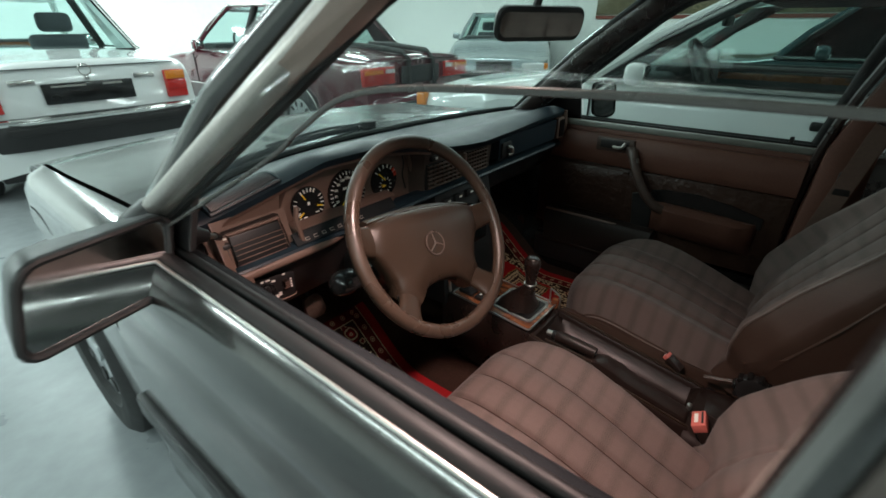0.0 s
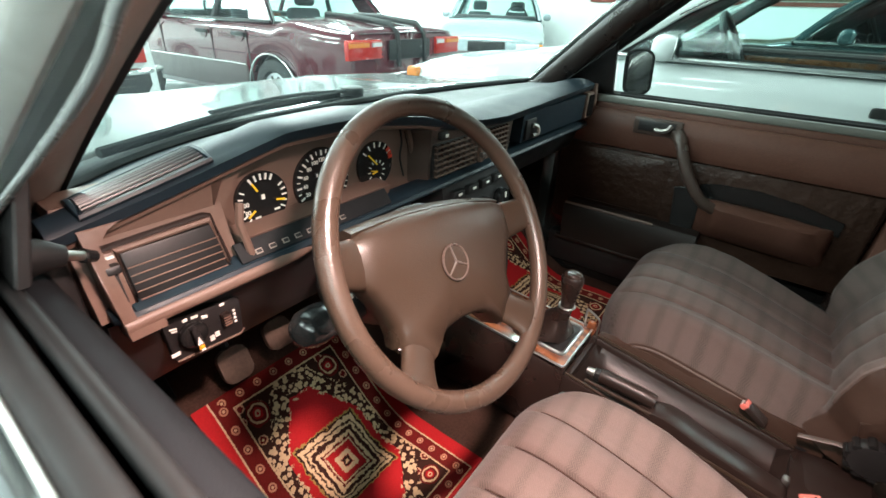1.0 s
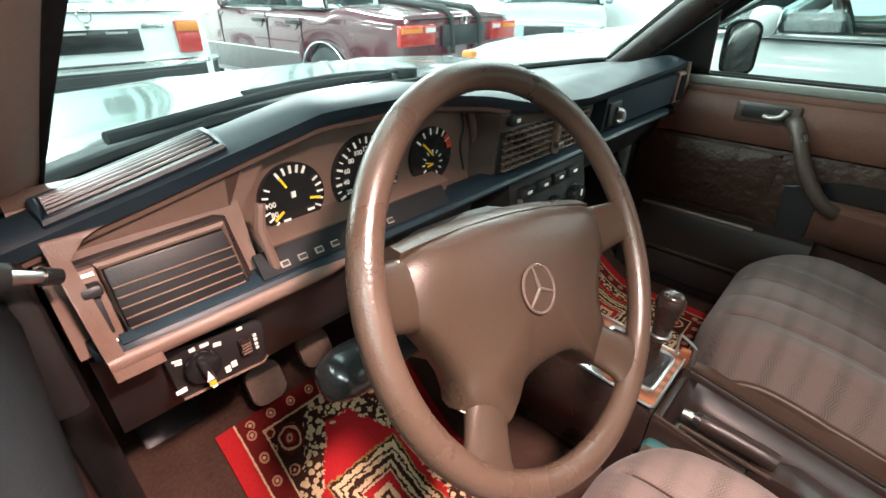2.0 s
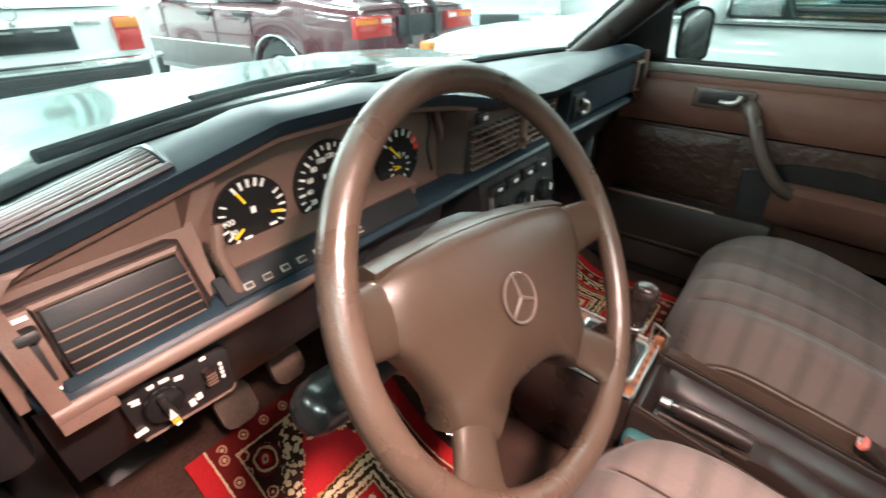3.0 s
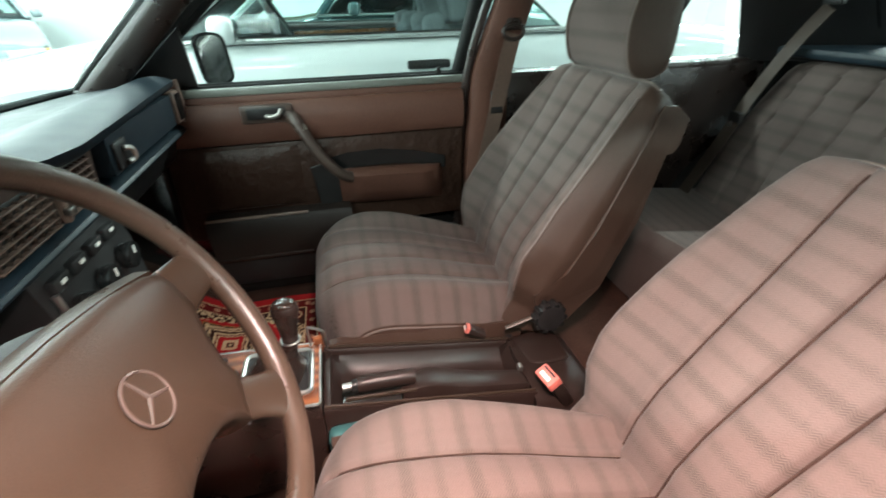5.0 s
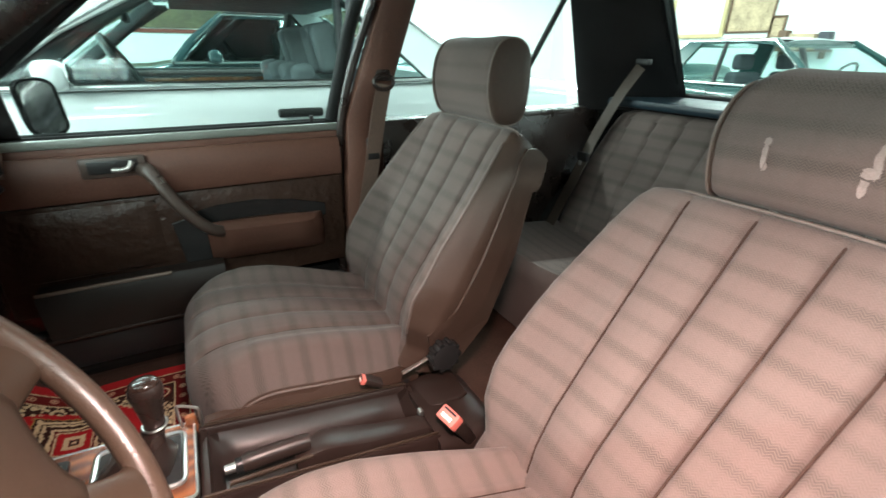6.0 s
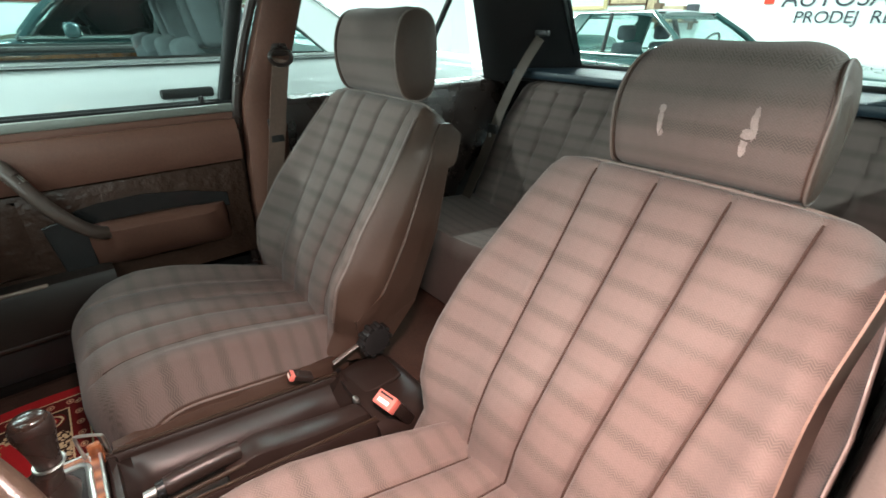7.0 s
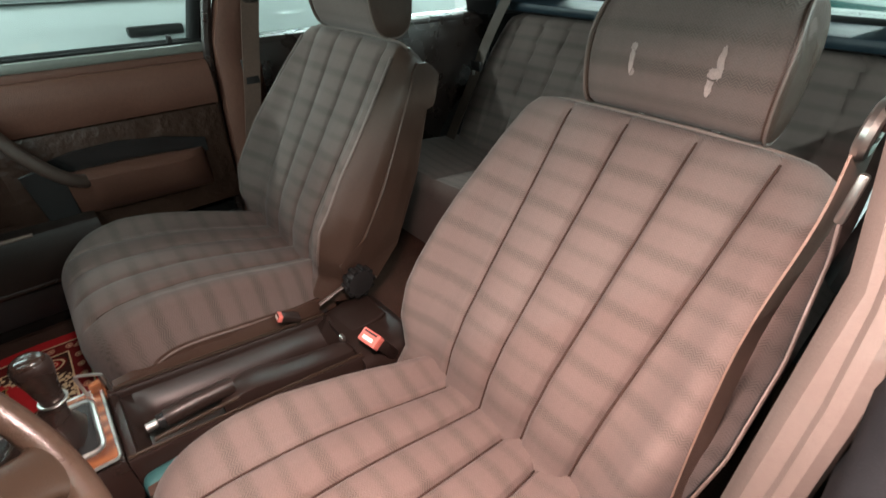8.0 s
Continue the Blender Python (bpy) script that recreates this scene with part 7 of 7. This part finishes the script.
def front_seat(name, label, cx, recline, slide, head_dx=0.0, hinge_y=-0.570, H=0.550, slump=1.0):
    s = thing(name, label, "car seat", "front seats")
    widths, spread, off = (WIDE, 1.075, -0.012) if cx < 0 else (SLIM, 1.0, 0.0)

    def half_width(f):
        return lerp_table(widths, f)

    s.location = (cx, slide, 0)
    # cushion
    NX = 128
    rings = []
    prof_y = [(-0.072, 0.36), (-0.070, 0.40), (-0.072, 0.44), (-0.080, 0.470), (-0.097, 0.492), (-0.125, 0.506), (-0.16, 0.512), (-0.20, 0.512), (-0.25, 0.507), (-0.30, 0.500), (-0.35, 0.488), (-0.40, 0.474), (-0.45, 0.458), (-0.50, 0.443), (-0.55, 0.429), (-0.605, 0.416)]
    ysm = bez([(0, a, b) for a, b in prof_y], 4)
    for p in ysm:
        y, zt = p.y, p.z
        wide, tight = cushion_taper(y)
        ring = []
        for k in range(NX + 1):
            q = 2 * k / NX - 1
            x = wide * q
            e = abs(q)
            drop = 0.075 * max(0, (e - 0.80) / 0.20) ** 2.2
            lift = 0.020 * math.exp(-((e - 0.76) / 0.14) ** 2) * min(1, max(0, (-0.10 - y) / 0.12))
            corner = 0.046 * max(0, (e - 0.45) / 0.55) ** 2 * min(1, max(0, 1 - (-0.075 - y) / 0.24))
            f = min(1, max(0, (-0.088 - y) / 0.02))
            yy = y - corner * 1.6
            ring.append(Vector((x, yy, zt - drop + lift + quilt(x / tight) * f)))
        ring += [Vector((wide - 0.002, y, min(zt - 0.09, 0.40))), Vector((0.20, y, 0.32)), Vector((-0.20, y, 0.32)), Vector((0.002 - wide, y, min(zt - 0.09, 0.40)))]
        rings.append(ring)
    cu = part("cushion", loft(rings), M["cloth_flat"], s, "checked cloth seat cushion")
    two_tone(cu, NX, NX + 5, M["seat_side"], 1)
    for q in SEAMS:
        pts = []
        for p in ysm:
            wide, tight = cushion_taper(p.y)
            if p.y < -0.115:
                pts.append(Vector((q * tight, p.y, p.z + quilt(q) + 0.0050 + 0.020 * math.exp(-((abs(q) * tight / wide - 0.76) / 0.14) ** 2) * min(1, max(0, (-0.10 - p.y) / 0.12)))))
        part("seam", tube(pts, 0.0016, 6), M["seam"], cu)
    # base sides
    for sd in (-1, 1):
        rg = []
        for y, zt in ((-0.10, 0.43), (-0.20, 0.435), (-0.35, 0.418), (-0.50, 0.385), (-0.56, 0.37)):
            n = cushion_taper(y)[0] - 0.252
            rg.append([Vector((sd * (x + n), y, z)) for x, z in ((0.236, 0.27), (0.257, 0.29), (0.260, zt - 0.02), (0.254, zt), (0.236, zt))])
        part("side_valance", loft(rg), M["seat_side"], s, "brown vinyl seat base side")
        part("runner", box(sd * 0.19, -0.32, 0.250, 0.04, 0.50, 0.05, 0.006), M["black"], s)
        part("piping", tube([Vector((sd * (cushion_taper(p.y)[0] - 0.002), p.y - 0.0736 * min(1, max(0, 1 - (-0.075 - p.y) / 0.24)), p.z - 0.0690)) for p in ysm if p.y < -0.10][::2], 0.0028, 6), M["piping"], s)
    part("base", box(0, -0.32, 0.31, 0.46, 0.44, 0.09, 0.02), M["black"], s)
    # backrest, built upright and tipped back
    BM = Matrix.Translation((0, hinge_y, 0.425)) @ Matrix.Rotation(radians(recline), 4, "X")
    rings = []
    NZ = 52
    for k in range(-5, NZ + 1):
        f = k / NZ
        z = H * f
        hw = half_width(f)
        front = lerp_table([(0, 0.010), (0.10, 0.028), (0.22, 0.034), (0.40, 0.026), (0.70, 0.010), (0.93, 0.0), (0.98, -0.008), (1.0, -0.026)], f)
        back = lerp_table([(0, -0.115), (0.3, -0.125), (0.6, -0.115), (0.9, -0.090), (0.98, -0.078), (1.0, -0.062)], f)
        bol = lerp_table([(0, 0.020), (0.2, 0.046), (0.45, 0.044), (0.75, 0.022), (0.92, 0.006), (1.0, 0.0)], f)
        topf = min(1, (1 - f) / 0.05)
        ring = []
        for j in range(NX + 1):
            q = 2 * j / NX - 1
            e = abs(q)
            x = hw * q
            d = bol * math.exp(-((e - 0.82) / 0.13) ** 2) - (0.026 + 0.012 * (1 - f)) * max(0, (e - 0.88) / 0.12) ** 2.0
            ring.append(Vector((x, front + d + quilt((x - off) / (spread * (0.80 + 0.185 * f))) * min(1, topf), z - 0.012 * max(0, (e - 0.75) / 0.25) ** 2 * min(1, max(0, (f - 0.80) / 0.18)))))
        zc = z - 0.020 * min(1, max(0, (f - 0.80) / 0.18))
        ring += [Vector((hw * 0.985, front - 0.050, zc)), Vector((hw * 0.95, back + 0.02, zc - 0.004)), Vector((hw * 0.8, back, z)), Vector((-hw * 0.8, back, z)), Vector((-hw * 0.95, back + 0.02, zc - 0.004)), Vector((-hw * 0.985, front - 0.050, zc))]
        rings.append(ring)
    bk = part("backrest", loft(rings), M["cloth"], s, "checked cloth backrest with four stitched seams", BM)
    two_tone(bk, NX, NX + 7, M["seat_side"], 0 if cx < 0 else 8)
    for q in SEAMS:
        pts = []
        for k in range(-3, NZ - 1):
            f = k / NZ
            hw = half_width(f)
            front = lerp_table([(0, 0.010), (0.10, 0.028), (0.22, 0.034), (0.40, 0.026), (0.70, 0.010), (0.93, 0.0), (0.98, -0.008), (1.0, -0.026)], f)
            bol = lerp_table([(0, 0.020), (0.2, 0.046), (0.45, 0.044), (0.75, 0.022), (0.92, 0.006), (1.0, 0.0)], f)
            xs = q * spread * (0.80 + 0.185 * f) + off
            e = abs(xs) / hw
            pts.append(Vector((xs, front + bol * math.exp(-((e - 0.82) / 0.13) ** 2) + quilt(q) + 0.0036, H * f)))
        part("seam", tube(pts, 0.0018 if cx < 0 else 0.0025, 6), M["seam"], bk)
    # vinyl side panels and the hard back shell
    for sd in (-1, 1):
        poly = [(0.012, 0.05), (-0.022, 0.12), (-0.030, 0.25), (-0.034, 0.40), (-0.036, 0.505), (-0.045, 0.528), (-0.075, 0.540), (-0.115, 0.530), (-0.118, 0.47), (-0.098, 0.455), (-0.118, 0.30), (-0.128, 0.12), (-0.122, 0.01), (-0.04, -0.01)]
        rg = []
        for dx in (0.0, 0.010, 0.013):
            ring = []
            for y, z in poly:
                f = min(1, max(0, z / H))
                hw = half_width(f)
                c = 1.0 if dx < 0.012 else 0.93
                ring.append(Vector((sd * (hw - 0.010 + dx), (y + 0.06) * c - 0.06, (z - 0.28) * c + 0.28)))
            rg.append(ring)
        part("side_panel", loft(rg), M["seat_side"], bk, "brown vinyl backrest side")
        pts = []
        for k in range(3, NZ - 3):
            f = k / NZ
            hw = half_width(f)
            front = lerp_table([(0, 0.010), (0.10, 0.028), (0.22, 0.034), (0.40, 0.026), (0.70, 0.010), (0.93, 0.0), (0.98, -0.008), (1.0, -0.026)], f)
            bol = lerp_table([(0, 0.020), (0.2, 0.046), (0.45, 0.044), (0.75, 0.022), (0.92, 0.006), (1.0, 0.0)], f)
            if cx < 0:
                pts.append(Vector((sd * (hw + 0.001), front - 0.026 - 0.012 * (1 - f), H * f - 0.012 * min(1, max(0, (f - 0.80) / 0.18)))))
            else:
                pts.append(Vector((sd * hw * 0.876, front + bol * math.exp(-((0.876 - 0.82) / 0.13) ** 2) + 0.0015, H * f)))
        part("piping", tube(pts, 0.0035, 6), M["piping"], bk)
    part("top_piping", tube(bez([(-0.206, -0.026, H - 0.013), (-0.165, -0.022, H - 0.003), (0, -0.020, H), (0.165, -0.022, H - 0.003), (0.206, -0.026, H - 0.013)], 6), 0.0035, 6), M["piping"], bk)
    # head rest on two posts: cloth wrapped over a padded block, flat vinyl cheeks
    HM = BM @ Matrix.Translation((head_dx, 0.0, H - 0.006)) @ Matrix.Rotation(radians(-recline + 1), 4, "X")
    prof = smooth_ring([(0.000, 0.004), (0.020, 0.040), (0.027, 0.090), (0.020, 0.140), (0.002, 0.178), (-0.030, 0.194), (-0.064, 0.188), (-0.084, 0.160), (-0.088, 0.090), (-0.080, 0.020), (-0.045, -0.004)], 5)
    HW = 0.134

    def droop(z):
        return 0.09 * slump * max(0, (z - 0.10) / 0.09) ** 2

    def sag(q, z):
        return 0.022 * slump * max(0, (abs(q) - 0.55) / 0.45) ** 2.2 * max(0, (z - 0.08) / 0.11)

    rings = []
    for k in range(25):
        q = k / 12 - 1
        x = HW * q
        dip = 1 - q * q
        pinch = 0.004 * max(0, (abs(q) - 0.9) / 0.1) ** 2
        rings.append([Vector((x - x * droop(z), y + (-0.006 * dip if y > -0.03 else 0) - (pinch if y > -0.04 else -pinch), z - 0.006 * dip * max(0, (z - 0.12) / 0.07) - sag(q, z) - (pinch if z > 0.09 else -pinch))) for y, z in prof])
    hr = part("head_rest", loft(rings), M["cloth"], s, "checked cloth head rest", HM)
    for sd in (-1, 1):
        rg = []
        for dx, c in ((-0.004, 0.99), (0.002, 0.985), (0.0045, 0.93), (0.0055, 0.6)):
            rg.append([Vector((sd * (HW * (1 - droop(z)) + dx), (y + 0.03) * c - 0.03, (z - sag(1, z) - 0.085) * c + 0.085)) for y, z in prof])
        part("cheek", loft(rg), M["seat_side"], hr, "brown vinyl head rest cheek")
        part("piping", tube([Vector((sd * (HW * (1 - droop(z)) + 0.001), y, z - sag(1, z))) for y, z in prof], 0.0022, 6, True), M["piping"], hr)
        part("post", tube([BM @ Vector((head_dx + sd * 0.06, -0.05, H - 0.03)), BM @ Vector((head_dx + sd * 0.06, -0.045, H + 0.03))], 0.006, 8), M["satin"], s)
    # recline wheel, inner side
    side = -1 if cx > 0 else 1
    if cx < 0:
        return hr
    kn = part("recline_knob", disc(0.036, 0.028, 28, face_m((side * 0.262, -0.600, 0.425), (0, 1, 0), (0, 0, 1)) @ Matrix.Diagonal((1, 1, side, 1)), 0.006), M["black"], s, "black ribbed recline knob")
    for k in range(10):
        a = 2 * math.pi * k / 10
        part("lobe", tube([(side * 0.264, -0.600 + 0.034 * math.cos(a), 0.425 + 0.034 * math.sin(a)), (side * 0.289, -0.600 + 0.034 * math.cos(a), 0.425 + 0.034 * math.sin(a))], 0.007, 8), M["gloss_black"], kn)
    part("hinge_lever", tube([(side * 0.262, -0.50, 0.400), (side * 0.266, -0.555, 0.420), (side * 0.268, -0.590, 0.428)], 0.006, 8, flat=0.5), M["brown_mid"], s)
    return hr


hr_d = front_seat("front_seat", "checked brown cloth driver's seat, reclined, beside the console", -0.377, 35.3, 0.0, -0.012)
front_seat("front_seat", "checked brown cloth passenger seat with a recline wheel", 0.370, 27.2, 0.0, 0.0, -0.555, 0.560, 0.35)
# pale marks left on the driver's head rest
rnd = random.Random(5)
for x, z, w, h in ((0.071, 0.104, 0.010, 0.012), (0.070, 0.086, 0.008, 0.036), (0.068, 0.070, 0.008, 0.012), (-0.050, 0.100, 0.009, 0.040), (-0.046, 0.086, 0.020, 0.013), (-0.043, 0.069, 0.010, 0.034)):
    poly = [((w / 2) * math.cos(a) * rnd.uniform(0.7, 1.2), (h / 2) * math.sin(a) * rnd.uniform(0.75, 1.15)) for a in [2 * math.pi * k / 18 for k in range(18)]]
    front = lerp_table([(0.04, 0.020), (0.09, 0.027), (0.14, 0.020)], z) - 0.006 * (1 - (x / 0.134) ** 2)
    part("worn_mark", prism(poly, 0.0022, 0.0, 1, face_m((x - 0.010, front + 0.0004, z - 0.006), (-1, 0, 0.1), (0, -0.05, 1))), M["paper"], hr_d, "pale sticky residue")

# rear bench
rb = thing("rear_bench", "checked dark cloth rear bench with fold-in seams", "car seat")
rings = []
for k in range(25):
    f = k / 24
    y = -1.00 - 0.42 * f
    zt = 0.49 - 0.05 * f - 0.06 * max(0, (0.10 - f) / 0.10) ** 2
    ring = [Vector((x, y, zt + 0.012 * math.cos(x * 9) - 0.010 * math.exp(-((abs(x) - 0.33) / 0.008) ** 2) - 0.03 * max(0, (abs(x) - 0.60) / 0.08) ** 2)) for x in [0.67 * (j / 40 - 1) for j in range(81)]]
    rings.append(ring + [Vector((0.67, y, 0.24)), Vector((-0.67, y, 0.24))])
part("cushion", loft(rings), M["cloth_flat"], rb)
RBM = Matrix.Translation((0, -1.385, 0.40)) @ Matrix.Rotation(radians(25), 4, "X")
rings = []
for k in range(29):
    f = k / 28
    z = 0.56 * f
    front = 0.02 * math.sin(math.pi * f) - 0.05 * max(0, (f - 0.90) / 0.10) ** 2
    hw = 0.64 - 0.07 * f ** 2 - 0.05 * max(0, (f - 0.9) / 0.1) ** 2
    ring = []
    for j in range(121):
        x = hw * (j / 60 - 1)
        g = 0
        for c in (-0.34, 0.34):
            for q in (-0.16, -0.053, 0.053, 0.16):
                g -= 0.012 * math.exp(-((x - c - q) / 0.006) ** 2)
        g -= 0.045 * max(0, (abs(x) / hw - 0.92) / 0.08) ** 2
        ring.append(Vector((x, front + g, z)))
    rings.append(ring + [Vector((hw, -0.12, z)), Vector((-hw, -0.12, z))])
part("backrest", loft(rings), M["cloth"], rb, "checked cloth rear backrest", RBM)
part("top_piping", tube([(-0.52, -0.012, 0.558), (0.52, -0.012, 0.558)], 0.004, 6), M["piping"], rb, "", RBM)
part("parcel_shelf", box(0, -1.75, 0.905, 1.24, 0.32, 0.03, 0.01), M["pad"], car, "dark parcel shelf")

# seat belts
def belt_strap(pts, w, th, wdir, mat, name, parent, label=""):
    rings = []
    P = bez(pts, 6)
    for i, p in enumerate(P):
        t = (P[min(i + 1, len(P) - 1)] - P[max(i - 1, 0)]).normalized()
        a = (Vector(wdir) - t * t.dot(Vector(wdir))).normalized() * w / 2
        n = t.cross(a).normalized() * th / 2
        rings.append([p - a - n, p + a - n, p + a + n, p - a + n])
    return part(name, loft(rings), mat, parent, label)


for s in (-1, 1):
    b = thing("seat_belt", "brown seat belt hanging by the centre post", "seat belt", "front seat belts")
    top = Vector((s * 0.634, -0.690, 0.985 if s > 0 else 0.960))
    belt_strap([top, (s * 0.638, -0.67, 0.89), (s * (0.645 if s > 0 else 0.632), -0.645, 0.75), (s * (0.655 if s > 0 else 0.645), -0.61, 0.55), (s * 0.664, -0.60, 0.36)], 0.046, 0.0022, (0, 1, 0) if s > 0 else (0.17, 0.985, 0), M["belt"], "webbing", b)
    part("guide_loop", tube([top + Vector((0, 0.030 * math.cos(a), 0.020 * math.sin(a) + 0.005)) for a in [2 * math.pi * k / 20 for k in range(20)]], 0.006, 8, True), M["satin"] if s < 0 else M["brown_dark"], b, "belt guide loop")
    part("bolt_cover", box(top.x + s * 0.010, top.y, top.z + 0.045, 0.02, 0.05, 0.075, 0.012, 3), M["brown_dark"], b)
    part("tongue", box(s * 0.646, -0.652, 0.80, 0.008, 0.04, 0.065, 0.003) if s > 0 else box(-0.646, -0.655, 0.918, 0.008, 0.008, 0.045, 0.003), M["black"] if s > 0 else M["satin"], b)
b = thing("seat_belt", "grey brown rear seat belt lying on the bench", "seat belt")
strap = [(0.50, -1.60, 1.03), (0.535, -1.575, 0.955), (0.560, -1.545, 0.875), (0.575, -1.498, 0.775), (0.580, -1.440, 0.650), (0.592, -1.375, 0.510), (0.600, -1.345, 0.440)]
belt_strap(strap, 0.046, 0.0025, (1, 0, 0), M["belt_shaded"], "webbing", b)
part("tongue", box(0.578, -1.462, 0.712, 0.05, 0.012, 0.035, 0.004), M["black"], b)
part("clip", box(0.580, -1.450, 0.690, 0.012, 0.006, 0.016, 0.002), M["satin"], b)
part("guide", box(0.50, -1.61, 1.045, 0.06, 0.02, 0.02, 0.005), M["black"], b)

for x, y, z, lean, turn, size, lab in ((-0.066, -0.534, 0.395, -30, 10, 1.0, "red and black belt buckle beside the driver's seat"), (0.112, -0.415, 0.412, -60, -10, 0.50, "small red belt buckle by the passenger seat")):
    bu = thing("belt_buckle", lab, "belt buckle", "belt buckles")
    bu.matrix_basis = pose(x, y, z, lean, 0, turn)
    part("body", box(0, 0, -0.035 * size, 0.050 * size, 0.026 * size, 0.085 * size, 0.006 * size), M["brown_dark"], bu)
    part("release_button", box(0, 0.002, 0.014 * size, 0.048 * size, 0.030 * size, 0.022 * size, 0.003), M["buckle_red"], bu, "bright red button")
    part("label", box(0, 0.006 * size, 0.0255 * size, 0.028 * size, 0.008 * size, 0.0012, 0), M["white_mark"], bu)
    part("slot", box(0, -0.007 * size, 0.0258 * size, 0.034 * size, 0.004 * size, 0.002, 0), M["black"], bu)
    if size > 0.9:
        part("stalk", box(0, 0.0, -0.10 * size, 0.024 * size, 0.008, 0.08 * size, 0.003), M["black"], bu)
tc = thing("glasses_case", "dark teal plastic case beside the driver's seat", "case")
part("shell", box(-0.085, -0.155, 0.365, 0.04, 0.13, 0.07, 0.015, 3), M["teal_case"], tc)
